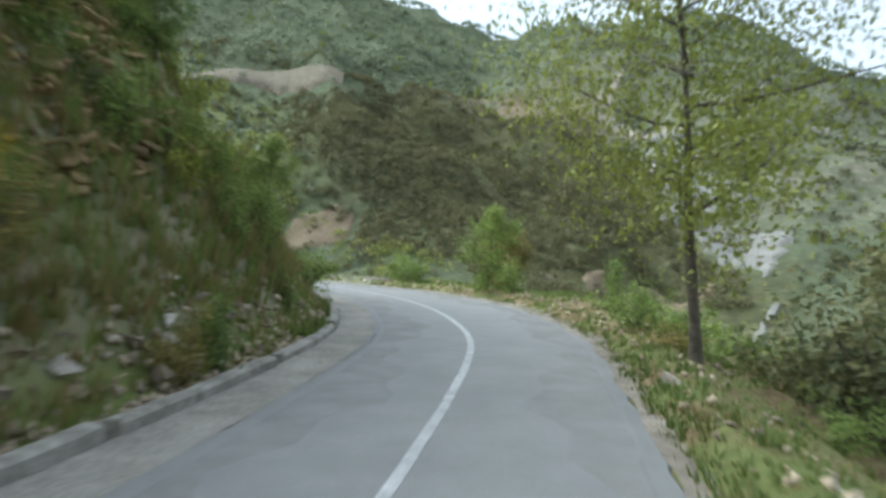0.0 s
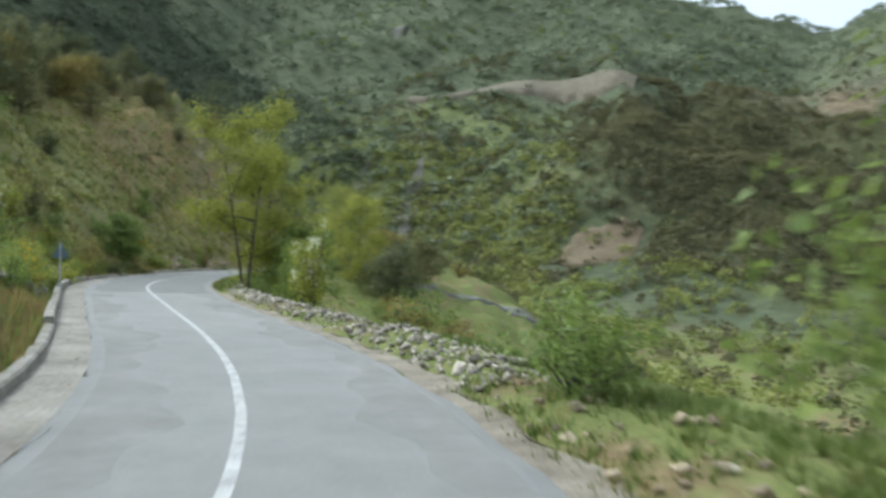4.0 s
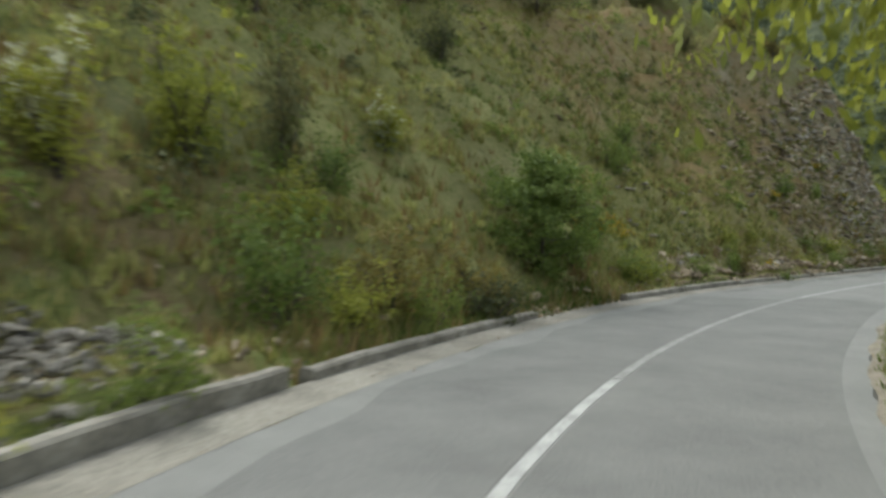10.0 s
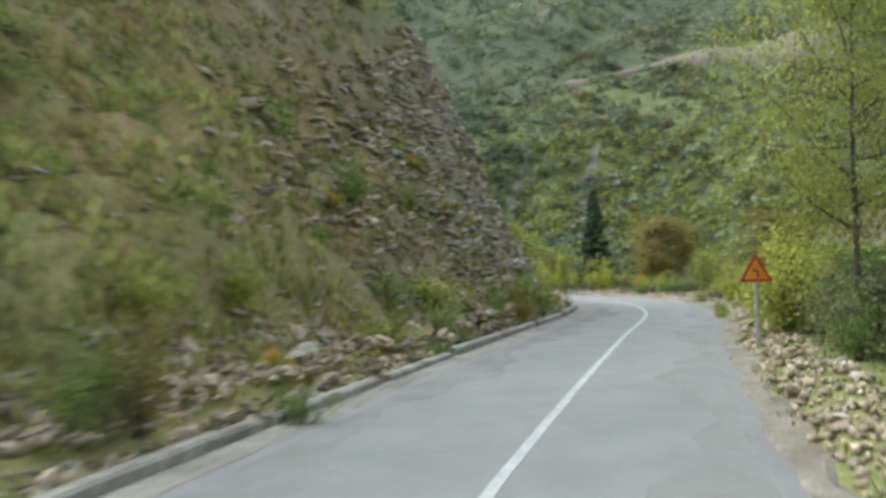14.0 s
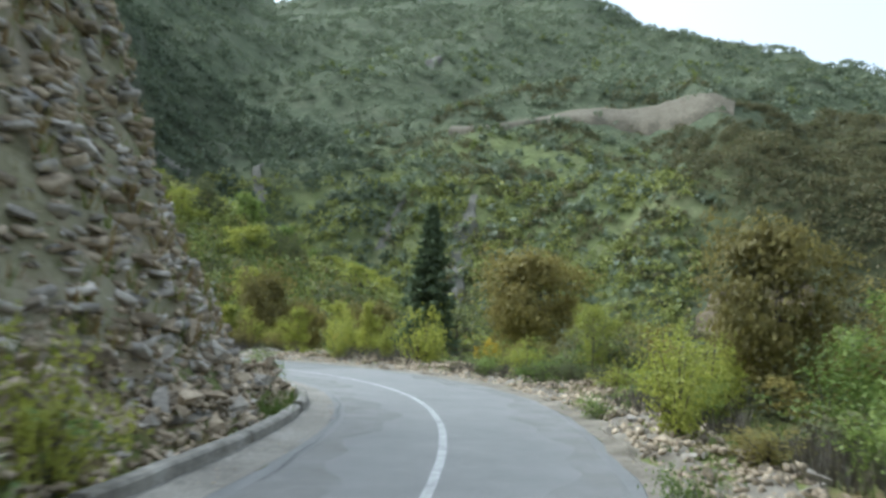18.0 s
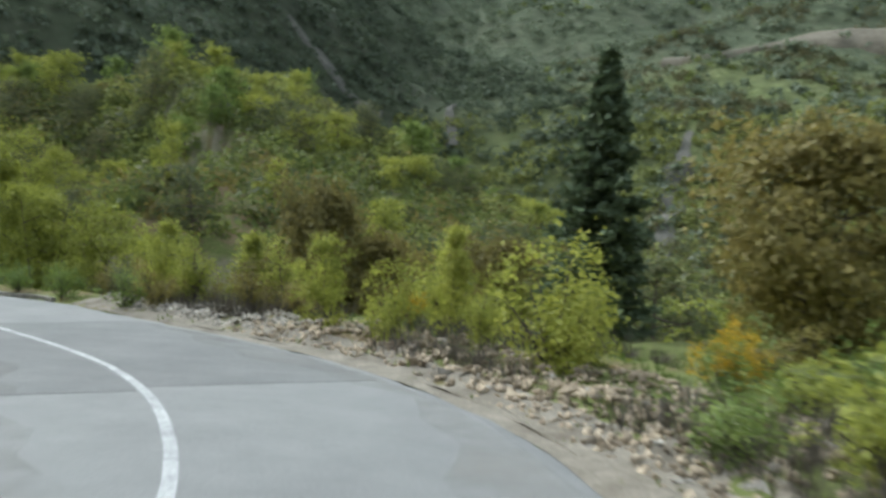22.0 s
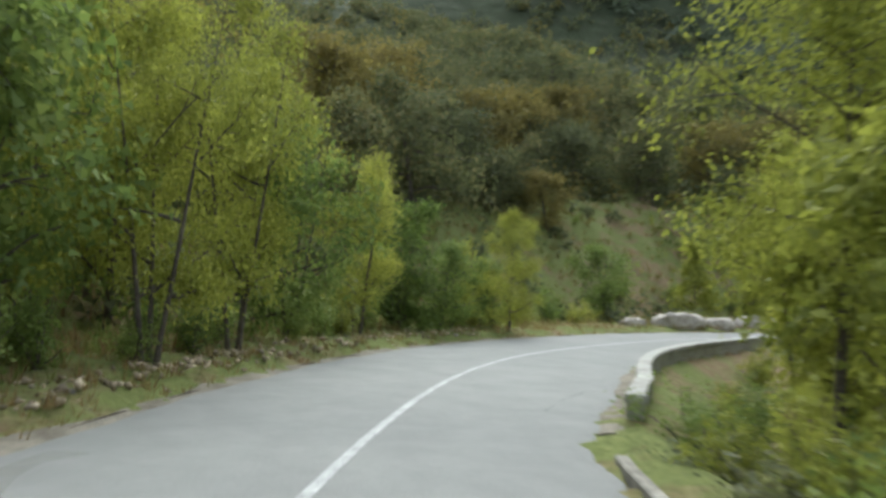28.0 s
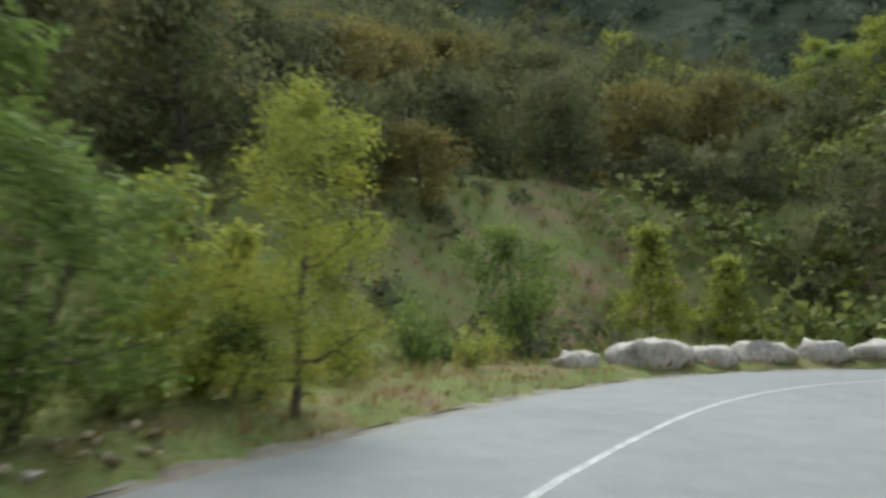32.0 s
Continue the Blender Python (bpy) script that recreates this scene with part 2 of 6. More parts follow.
    relief = math_node(nt, "ADD", math_node(nt, "MULTIPLY", fine, 0.12), math_node(nt, "MULTIPLY", math_node(nt, "MULTIPLY", away, crown), -1.6))
    bump(nt, p, relief, 0.7, 1.0)
    return m


M_ASPHALT = asphalt_mat()
M_PATCH = plain_mat("dark_asphalt_patch", (0.124, 0.124, 0.116), (0.182, 0.182, 0.169), 0.7, 0.85, 60, 0.3, 0.008, 0.3)
M_LINE = plain_mat("worn_white_road_paint", (0.25, 0.25, 0.238), (0.48, 0.48, 0.46), 2.5, 0.7, 25, 0.1, 0.004)
M_LINE_OLD = plain_mat("nearly_worn_off_road_paint", (0.17, 0.17, 0.16), (0.34, 0.34, 0.325), 3.5, 0.8, 25, 0.1, 0.004)
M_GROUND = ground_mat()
M_CONCRETE = plain_mat("weathered_concrete", (0.14, 0.128, 0.102), (0.37, 0.348, 0.298), 1.8, 0.92, 14, 0.4, 0.02)
M_GUTTER = plain_mat("dusty_concrete_gutter", (0.155, 0.142, 0.116), (0.33, 0.308, 0.262), 0.7, 0.95, 16, 0.4, 0.015)
M_STONE = plain_mat("limestone_rubble", (0.24, 0.192, 0.132), (0.45, 0.38, 0.28), 1.6, 0.92, 9, 0.5, 0.03, 0.2, 0.35)
M_STONE_WHITE = plain_mat("white_limestone", (0.24, 0.22, 0.182), (0.46, 0.43, 0.37), 1.6, 0.92, 9, 0.4, 0.03, 0.2, 0.35)
M_STONE_RUST = plain_mat("rusty_rock", (0.19, 0.13, 0.062), (0.38, 0.28, 0.155), 1.2, 0.92, 7, 0.6, 0.04, 0.2, 0.35)
M_STONE_GREY = plain_mat("grey_shale_rubble", (0.25, 0.23, 0.195), (0.46, 0.425, 0.37), 1.6, 0.92, 9, 0.5, 0.03, 0.2, 0.38)
M_SHALE = plain_mat("dark_grey_shale", (0.18, 0.17, 0.15), (0.35, 0.33, 0.29), 1.6, 0.92, 9, 0.5, 0.03, 0.2, 0.38)
M_BARK = plain_mat("grey_brown_bark", (0.06, 0.05, 0.04), (0.17, 0.145, 0.115), 5, 0.95, 30, 0.7, 0.02)
L_SPRING = leaf_mat("spring_leaf", [(0.19, 0.215, 0.036), (0.335, 0.355, 0.06), (0.49, 0.485, 0.1)], 0.5, 0.45)
L_OLIVE = leaf_mat("olive_spring_leaf", [(0.15, 0.175, 0.038), (0.255, 0.28, 0.058), (0.38, 0.395, 0.095)], 0.5, 0.45)
L_GREEN = leaf_mat("green_leaf", [(0.11, 0.16, 0.038), (0.19, 0.255, 0.058), (0.31, 0.365, 0.092)], 0.5, 0.45)
L_OAK = leaf_mat("evergreen_oak_leaf", [(0.085, 0.1, 0.046), (0.145, 0.16, 0.068), (0.24, 0.212, 0.085)], 0.5, 0.42)
L_OAKGOLD = leaf_mat("bronze_oak_leaf", [(0.15, 0.135, 0.043), (0.235, 0.2, 0.057), (0.33, 0.268, 0.076)], 0.5, 0.4)
L_FIR = leaf_mat("fir_needle", [(0.065, 0.09, 0.05), (0.105, 0.14, 0.072), (0.16, 0.195, 0.1)], 1.0, 0.2)
L_BROOM = leaf_mat("broom_flower", [(0.2, 0.19, 0.02), (0.5, 0.33, 0.02), (0.72, 0.46, 0.02)])
L_BLOSSOM = leaf_mat("white_blossom", [(0.5, 0.52, 0.35), (0.75, 0.76, 0.6), (0.85, 0.85, 0.74)])
L_GRASS = leaf_mat("grass_blade", [(0.065, 0.108, 0.021), (0.12, 0.168, 0.036), (0.205, 0.235, 0.072)], 0.5, 0.45)
L_DRY = leaf_mat("dry_grass_blade", [(0.18, 0.15, 0.055), (0.3, 0.25, 0.1), (0.44, 0.37, 0.18)], 0.5, 0.45)
L_FAR = leaf_mat("hillside_scrub", [(0.08, 0.092, 0.042), (0.115, 0.12, 0.055), (0.155, 0.13, 0.06), (0.155, 0.178, 0.074)], 0.045)
# Far leaf colour is paled to stand in for haze over the distance.
L_HAZED = leaf_mat("mountain_forest", [(0.145, 0.178, 0.11), (0.19, 0.22, 0.132), (0.245, 0.265, 0.155)], 0.02)
L_PINE = leaf_mat("dark_mountain_forest", [(0.085, 0.108, 0.066), (0.115, 0.14, 0.082), (0.155, 0.175, 0.1)], 0.02)
L_FARSPRING = leaf_mat("far_spring_wood", [(0.1, 0.13, 0.035), (0.21, 0.24, 0.06), (0.34, 0.35, 0.1)], 0.06)
L_VALLEY = leaf_mat("valley_spring_leaf", [(0.13, 0.16, 0.045), (0.24, 0.26, 0.07), (0.36, 0.36, 0.11)], 0.05)
# Yellow-green grass, its palette raised to stand in for light on the bank.
L_LITGRASS = leaf_mat("brightened_spring_grass", [(0.36, 0.29, 0.13), (0.38, 0.38, 0.13), (0.44, 0.46, 0.16), (0.52, 0.43, 0.2)], 0.22, 0.45)
L_BRUSH = leaf_mat("dead_brushwood", [(0.075, 0.066, 0.05), (0.12, 0.105, 0.078), (0.16, 0.135, 0.095)], 0.6, 0.1)
L_HERB = leaf_mat("bank_herbage", [(0.22, 0.145, 0.062), (0.29, 0.21, 0.09), (0.22, 0.235, 0.066), (0.16, 0.235, 0.05), (0.28, 0.34, 0.088)], 0.25, 0.45)


# ---- the road's line and the lie of the land ----
CENTRE = [(-50.0, -58.0), (-41.0, -51.7), (-32.0, -44.6), (-22.5, -37.0), (-13.5, -28.0), (-9.9, -22.9), (-7.4, -17.6), (-6.1, -12.3), (-6.0, -6.6),
          (-6.6, -1.0), (-7.5, 4.7), (-8.4, 10.4), (-9.3, 16.3), (-9.7, 21.8), (-9.4, 27.5), (-8.4, 33.4), (-6.8, 39.4), (-4.8, 44.8), (-2.7, 50.0),
          (-0.6, 55.0), (1.4, 59.7), (3.3, 63.9), (4.9, 68.1), (6.1, 72.6), (6.6, 76.9), (6.3, 80.8), (5.1, 84.5), (3.1, 87.8), (-0.1, 91.0),
          (-3.7, 94.0), (-7.7, 96.7), (-11.8, 99.4), (-15.8, 102.6), (-19.5, 106.0), (-22.8, 109.8), (-25.4, 114.0), (-27.6, 119.2), (-29.5, 125.0),
          (-30.4, 131.0), (-29.7, 137.5), (-27.0, 144.0), (-22.0, 150.0), (-15.0, 155.0)]


def curve_points(pts, step=0.5):
    """A smooth line through the points, sampled at even steps."""
    p = np.array([2 * np.array(pts[0]) - pts[1], *pts, 2 * np.array(pts[-1]) - pts[-2]], float)
    u = np.linspace(0, 1, 24, endpoint=False)[:, None]
    out = [0.5 * (2 * b + (c - a) * u + (2 * a - 5 * b + 4 * c - d) * u ** 2 + (3 * b - a - 3 * c + d) * u ** 3)
           for a, b, c, d in zip(p, p[1:], p[2:], p[3:])]
    q = np.vstack([*out, p[-2:-1]])
    s = np.r_[0, np.cumsum(np.linalg.norm(np.diff(q, axis=0), axis=1))]
    n = np.arange(0, s[-1], step)
    return np.stack([np.interp(n, s, q[:, i]) for i in range(q.shape[1])], 1)


LINE = curve_points(CENTRE)
for _ in range(12):
    LINE[1:-1] = 0.25 * LINE[:-2] + 0.5 * LINE[1:-1] + 0.25 * LINE[2:]
START = int(np.hypot(*(LINE - (-22.5, -37.0)).T).argmin())
ARC = (np.arange(len(LINE)) - START) * 0.5
TAN = np.gradient(LINE, axis=0)
TAN /= np.linalg.norm(TAN, axis=1)[:, None]
NRM = np.stack([TAN[:, 1], -TAN[:, 0]], 1)


def road_xy(s, l):
    """The place s metres along the centre line and l metres to its right."""
    return (np.interp(s, ARC, LINE[:, 0] ) + l * np.interp(s, ARC, NRM[:, 0]), np.interp(s, ARC, LINE[:, 1]) + l * np.interp(s, ARC, NRM[:, 1]))


def to_road(x, y):
    """Arc and right offset of places."""
    x, y = np.atleast_1d(np.asarray(x, float)), np.atleast_1d(np.asarray(y, float))
    k = np.empty(len(x), int)
    for i in range(0, len(x), 20000):
        d = (x[i:i + 20000, None] - LINE[None, :, 0]) ** 2 + (y[i:i + 20000, None] - LINE[None, :, 1]) ** 2
        k[i:i + 20000] = d.argmin(1)
    dx, dy = x - LINE[k, 0], y - LINE[k, 1]
    l = dx * NRM[k, 0] + dy * NRM[k, 1]
    far = np.hypot(dx, dy)
    return ARC[k], np.where(l < 0, -1.0, 1.0) * far


def table(s, rows):
    a = np.array(rows, float)
    return np.interp(s, a[:, 0], a[:, 1])


# right and left edge of the asphalt, inner face of the kerb
EDGE_R = [(-40, 2.4), (12, 2.25), (24, 2.75), (30, 2.6), (52, 2.35), (62, 2.8), (75, 2.8), (92, 2.45), (104, 2.4), (116, 2.5), (124, 3.1), (131, 3.6), (142, 3.65), (145, 4.0), (147, 4.1), (149.2, 3.6), (152, 3.1), (158, 2.6), (163, 3.2), (260, 3.3)]
EDGE_L = [(-40, 2.1), (20, 2.0), (28, 1.8), (36, 2.0), (46, 2.3), (60, 2.4), (75, 2.7), (95, 2.8), (110, 2.3), (118, 2.0), (130, 2.0), (142, 3.0), (160, 3.2), (260, 3.1)]
KERB_L = [(-40, 2.8), (20, 2.75), (30, 2.5), (45, 2.9), (62, 3.15), (78, 3.25), (100, 3.05), (113, 2.8), (121, 2.5), (131, 2.5), (138, 2.7), (143, 2.85), (160, 3.05), (260, 2.95)]
# left bank: width of the shelf behind the kerb, slope of the cut, its height; slope above
SHELF = [(-40, 0.6), (20, 0.6), (30, 0.5), (45, 0.8), (52, 2.2), (66, 2.2), (72, 1.0), (84, 1.2), (112, 1.6), (122, 1.2), (130, 1.5), (140, 5.0), (160, 6.0), (178, 7.0), (190, 8.0), (260, 9.0)]
BANK = [(-40, 1.5), (14, 1.5), (26, 1.1), (40, 0.95), (60, 0.85), (84, 0.95), (96, 1.05), (108, 1.35), (118, 1.9), (126, 2.0), (131, 1.2), (138, 0.6), (150, 0.5), (172, 0.55), (186, 0.8), (260, 0.8)]
BANKH = [(-40, 9.0), (20, 9.0), (45, 9.0), (70, 10.0), (95, 12.0), (118, 14.0), (128, 8.0), (136, 3.0), (150, 3.0), (172, 5.0), (186, 7.0), (260, 7.0)]
ABOVE = [(-40, 0.75), (30, 0.6), (60, 0.55), (90, 0.6), (115, 0.55), (135, 0.35), (150, 0.4), (260, 0.45)]
# right side: width of the verge, slope of the fall, depth
VERGE = [(-40, 0.9), (10, 1.1), (18, 2.2), (26, 4.0), (34, 3.0), (42, 1.8), (62, 1.2), (80, 1.5), (100, 3.0), (112, 6.0), (122, 11.0), (136, 11.0), (143, 3.0), (151, 1.5), (160, 0.8), (165, 0.6), (182, 0.6), (192, 2.0), (260, 2.0)]
FALL = [(-40, 0.55), (20, 0.5), (26, 0.3), (40, 0.5), (62, 0.6), (100, 0.45), (120, 0.3), (138, 0.3), (145, 0.45), (151, 0.6), (158, 0.65), (190, 0.5), (260, 0.4)]

RIDGES = [  # crest lines with heights, and the slope of their sides
    ([(-500, 150, 250), (-260, 420, 270), (-70, 760, 312), (0, 930, 352)], 0.85),
    ([(0, 930, 352), (120, 850, 340), (280, 770, 330), (420, 740, 272), (458, 712, 273), (489, 703, 279), (525, 712, 264), (570, 750, 262), (655, 800, 270), (800, 700, 300), (1000, 600, 300)], 0.55),
    ([(280, 800, 320), (228, 516, 192), (192, 386, 125), (168, 310, 81), (150, 258, 61), (180, 228, 52), (206, 196, 35), (235, 160, 12), (245, 130, -20)], 0.85),
    ([(655, 800, 250), (540, 560, 215), (440, 400, 185), (500, 320, 180), (540, 250, 140), (600, 100, 90)], 0.6),
    ([(-160, 150, 60), (-110, 165, 41), (-73, 164, 31), (-45, 176, 28), (-20, 184, 22.5), (-6, 184, 16), (10, 178, 7), (20, 166, -3)], 0.42),
    ([(-120, -120, 70), (-90, -20, 60), (-85, 60, 55), (-95, 110, 45)], 0.8),
]


def tent(x, y, crest, slope):
    best = np.full(x.shape, -1e9)
    for (ax, ay, az), (bx, by, bz) in zip(crest, crest[1:]):
        u = np.clip(((x - ax) * (bx - ax) + (y - ay) * (by - ay)) / ((bx - ax) ** 2 + (by - ay) ** 2), 0, 1)
        best = np.maximum(best, az + u * (bz - az) - slope * np.hypot(x - ax - u * (bx - ax), y - ay - u * (by - ay)))
    return best


RNG = np.random.default_rng(5)
WAVES = [(a / 2.0 ** o, RNG.uniform(0, 2 * np.pi), RNG.uniform(0, 2 * np.pi), o) for o in range(7) for a in RNG.uniform(0.7, 1.3, 5)]


def rough(x, y, size, octaves=4):
    """Smooth uneven relief between about -1 and 1."""
    z, amp, tot = 0.0, 1.0, 0.0
    for o in range(octaves):
        for a, th, ph, oo in WAVES:
            if oo == o:
                k = 2 * np.pi / size * 2 ** o * (a * 2.0 ** oo)
                z = z + amp * np.sin(k * (x * np.cos(th) + y * np.sin(th)) + ph + 1.3 * np.sin(k * 0.6 * (y * np.cos(th) - x * np.sin(th)) + th))
        tot += amp * 2.2
        amp *= 0.5
    return z / tot


def raw_land(x, y):
    x, y = np.asarray(x, float), np.asarray(y, float)
    shape = x.shape
    x, y = x.ravel(), y.ravel()
    s, l = to_road(x, y)
    # far forms
    far = np.full(x.shape, -16.0)
    tents = [tent(x, y, *r) for r in RIDGES]
    k = 7.0
    tot = np.exp(np.clip(far / k, -60, 80))
    for t in tents:
        tot = tot + np.exp(np.clip(t / k, -60, 80))
    far = k * np.log(tot)
    far = far + rough(x, y, 160.0, 5) * np.clip((np.hypot(x, y - 55) - 90) / 120, 0, 1) * 13
    # left bank
    a = -l - table(s, KERB_L) - 0.2
    shelf, bank, bh, up = table(s, SHELF), table(s, BANK), table(s, BANKH), table(s, ABOVE)
    n1 = rough(x, y, 7.0, 4)
    b = np.maximum(a - shelf, 0)
    run = bh / bank
    left = 0.12 + 0.1 * np.clip(a / 0.8, 0, 1) + np.minimum(b, run) * bank + np.maximum(b - run, 0) * up
    calm = 1 - 0.8 * np.clip((s - 134) / 8, 0, 1)
    crag = (0.35 + 0.9 * np.clip((bank - 0.85) / 0.6, 0, 1)) * calm
    ledge = np.abs(rough(x + 0.4 * left, y - 0.3 * left, 3.6, 3))
    left = left + n1 * np.clip(b / 2, 0, 1) * 0.8 * (0.4 + 0.6 * calm) + ledge * crag * np.clip(b / 1.5, 0, 1) + rough(x, y, 1.7, 3) * 0.12 * np.clip(a, 0, 1)
    left = np.where(a < 0.5, np.minimum(left, -0.12 + 0.3 * np.maximum(a, 0)), left) 
    left = np.where(a < 0, -0.12, left)
    wl_ = np.clip((-l - 30) / 40, 0, 1)
    left = left * (1 - wl_) + np.maximum(far, left * 0.6) * wl_
    # right side
    c = l - table(s, EDGE_R)
    verge, fall = table(s, VERGE), table(s, FALL)
    d = np.maximum(c - verge, 0)
    right = -0.12 + 0.13 * np.clip(c / 0.9, 0, 1) + 0.18 * np.sin(np.clip(c / np.maximum(verge, 0.5), 0, 1) * np.pi) - 13.0 * (1 - np.exp(-d * fall / 13.0))
    right = right + n1 * 0.5 * np.clip(d / 3, 0, 1) + rough(x, y, 1.9, 3) * 0.1 * np.clip(c, 0, 1)
    late = np.clip((s - 160) / 20, 0, 1)
    wr = np.clip((l - 14 + 10 * late) / (35 - 21 * late), 0, 1)
    wr = wr * wr * (3 - 2 * wr)
    right = right * (1 - wr) + far * wr
    z = np.where(l < 0, left, right)
    ends = np.clip((s - 204) / 16, 0, 1) ** 2
    z = z * (1 - ends) + far * ends
    inside = (l > -table(s, KERB_L) - 0.2) & (c < 0)
    z = np.where(inside, -0.12, z)
    past = (s <= ARC[0] + 0.6) | (s >= ARC[-1] - 0.6)
    z = np.where(past, np.maximum(np.where(np.hypot(x, y - 55) > 170, far, z * 1.0), -15), z)
    return z.reshape(shape)


def land(x, y):
    """The ground's height; the hilltop between two legs of the road is rounded off."""
    x, y = np.asarray(x, float), np.asarray(y, float)
    z = raw_land(x, y)
    shape = x.shape
    x, y, z = x.ravel(), y.ravel(), z.ravel().copy()
    near = np.where((x > -120) & (x < 0) & (y > 78) & (y < 135))[0]
    if len(near):
        s, l = to_road(x[near], y[near])
        keep = (l < -11) & (s > 100)
        near, l = near[keep], l[keep]
    if len(near):
        reach = np.clip((-l - 11) / 12, 0, 1) * 11
        tot, n = z[near].copy(), 1.0
        for ring, count in ((0.35, 6), (0.7, 9), (1.0, 12)):
            for k in range(count):
                a = 2 * math.pi * k / count + ring
                tot = tot + raw_land(x[near] + reach * ring * math.cos(a), y[near] + reach * ring * math.sin(a))
                n += 1
        z[near] = tot / n
    return z.reshape(shape)


def axis(lo, a, b, hi, step, grow=1.068):
    mid = list(np.arange(a, b + 1e-6, step))
    out, d = [b], step
    while out[-1] < hi:
        d *= grow
        out.append(out[-1] + d)
    low, d = [a], step
    while low[-1] > lo:
        d *= grow
        low.append(low[-1] - d)
    return np.array(low[:0:-1] + mid + out[1:])


def mesh_object(name, verts, faces, material, parent=None, smooth=True):
    me = bpy.data.meshes.new(name)
    me.from_pydata([tuple(v) for v in verts], [], [tuple(int(i) for i in f) for f in faces])
    me.materials.append(material)
    if smooth:
        me.polygons.foreach_set("use_smooth", [True] * len(me.polygons))
    me.update()
    ob = new(name, me)
    if parent is not None:
        ob.parent = parent
    return ob


GX = axis(-1500, -34, 30, 1700, 0.58)
GY = axis(-700, -46, 148, 1900, 0.62)
gx, gy = np.meshgrid(GX, GY)
gz = land(gx, gy)
nx, ny = len(GX), len(GY)
idx = np.arange(nx * ny).reshape(ny, nx)
quads = np.stack([idx[:-1, :-1], idx[:-1, 1:], idx[1:, 1:], idx[1:, :-1]], -1).reshape(-1, 4)
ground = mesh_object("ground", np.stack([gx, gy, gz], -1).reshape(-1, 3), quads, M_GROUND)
tagged(ground, "brown and green scrubby mountain hillside and valley ground", "ground", kind="structure")


def height(x, y):
    return float(land(np.array([x]), np.array([y]))[0])


def strip(name, material, s0, s1, profile, step=0.5, parent=None, wob=0.0):
    """A band along the road: profile(s) gives the (offset, z) pairs across it."""
    ss = np.arange(s0, s1 + 1e-6, step)
    rows = []
    for s in ss:
        for l, z in profile(s):
            x, y = road_xy(s, l + wob * math.sin(s * 2.3 + l) * 0.5 + wob * 0.5 * math.sin(s * 5.1))
            rows.append((float(x), float(y), z))
    n = len(profile(s0))
    faces = [(i * n + j, i * n + j + 1, (i + 1) * n + j + 1, (i + 1) * n + j) for i in range(len(ss) - 1) for j in range(n - 1)]
    faces += [tuple(range(n - 1, -1, -1)), tuple((len(ss) - 1) * n + j for j in range(n))]
    return mesh_object(name, rows, faces, material, parent, smooth=False)


def road_profile(s):
    r, l = float(table(s, EDGE_R)), float(table(s, EDGE_L))
    r += 0.05 * math.sin(s * 1.7) + 0.04 * math.sin(s * 4.3)
    l += 0.04 * math.sin(s * 1.3 + 1) + 0.03 * math.sin(s * 3.9)
    return [(-l - 0.02, -0.1), (-l, 0.0), (-1.0, 0.006), (0, 0.01), (1.2, 0.006), (r - 0.25, 0.0), (r, -0.03), (r + 0.1, -0.12)]


road = strip("road", M_ASPHALT, ARC[0] + 1, ARC[-1] - 1, road_profile)
tagged(road, "pale grey worn asphalt mountain road", "road", kind="structure")
for a, b, m in ((ARC[0] + 1, 69.0, M_LINE), (69.0, 83.4, M_LINE_OLD), (83.4, ARC[-1] - 1, M_LINE)):
    strip("centre_line", m, a, b, lambda s: [(-0.06, 0.012), (-0.06, 0.016), (0.06, 0.016), (0.06, 0.012)], 0.4, road, 0.006)
gutter = strip("gutter", M_GUTTER, ARC[0] + 1, 137, lambda s: [(-float(table(s, KERB_L)) - 0.02, -0.1), (-float(table(s, KERB_L)), 0.03), (-float(table(s, EDGE_L)) - 0.1, -0.004), (-float(table(s, EDGE_L)) + 0.04, 0.004)], 0.5, road)

# ---- kerbs, walls, road details ----
def box_strip(name, material, s0, s1, l0, l1, z0, z1, parent, step=0.5, bevel=0.03, jag=0.0):
    """A length of kerb or wall between the offsets l0(s) and l1(s), with worn upper edges."""
    def prof(s):
        a, b = float(l0(s)), float(l1(s))
        h = z1 + jag * math.sin(s * 3.1) * math.sin(s * 1.27)
        return [(a, z0), (a, h - bevel), (a + math.copysign(bevel, b - a), h), (b - math.copysign(bevel, b - a), h), (b, h - bevel), (b, z0)]
    return strip(name, material, s0, s1, prof, step, parent)


kerb = tagged(new("kerb"), "low weathered concrete kerb along the hillside edge of the road", "kerb", kind="structure")
rk = random.Random(3)
s = -38.0
while s < 136:
    n = rk.uniform(3.4, 5.2)
    if not (63.0 < s < 63.5) and not (72.0 < s < 79.0):
        top = (0.17 if s < 42 or s > 100 else 0.15 if s > 66 else 0.26) + rk.uniform(-0.03, 0.03)
        off = rk.uniform(-0.02, 0.02)
        box_strip("kerb_block", M_CONCRETE, s, min(s + n - 0.03, 137), lambda q, o=off: -table(q, KERB_L) + o, lambda q, o=off: -table(q, KERB_L) - 0.22 + o, -0.15, top, kerb, 0.55, 0.035, 0.012)
    s += n

kerb_low = tagged(new("kerb_valley_side"), "broken low concrete kerb along the valley edge of the road", "kerb", kind="structure")
for a, b in ((146.5, 149.0), (149.5, 152.1), (155.2, 157.4)):
    box_strip("kerb_block", M_CONCRETE, a, b, lambda q: table(q, EDGE_R) + 0.12, lambda q: table(q, EDGE_R) + 0.27, -0.4, 0.09, kerb_low, 0.5, 0.02, 0.015)

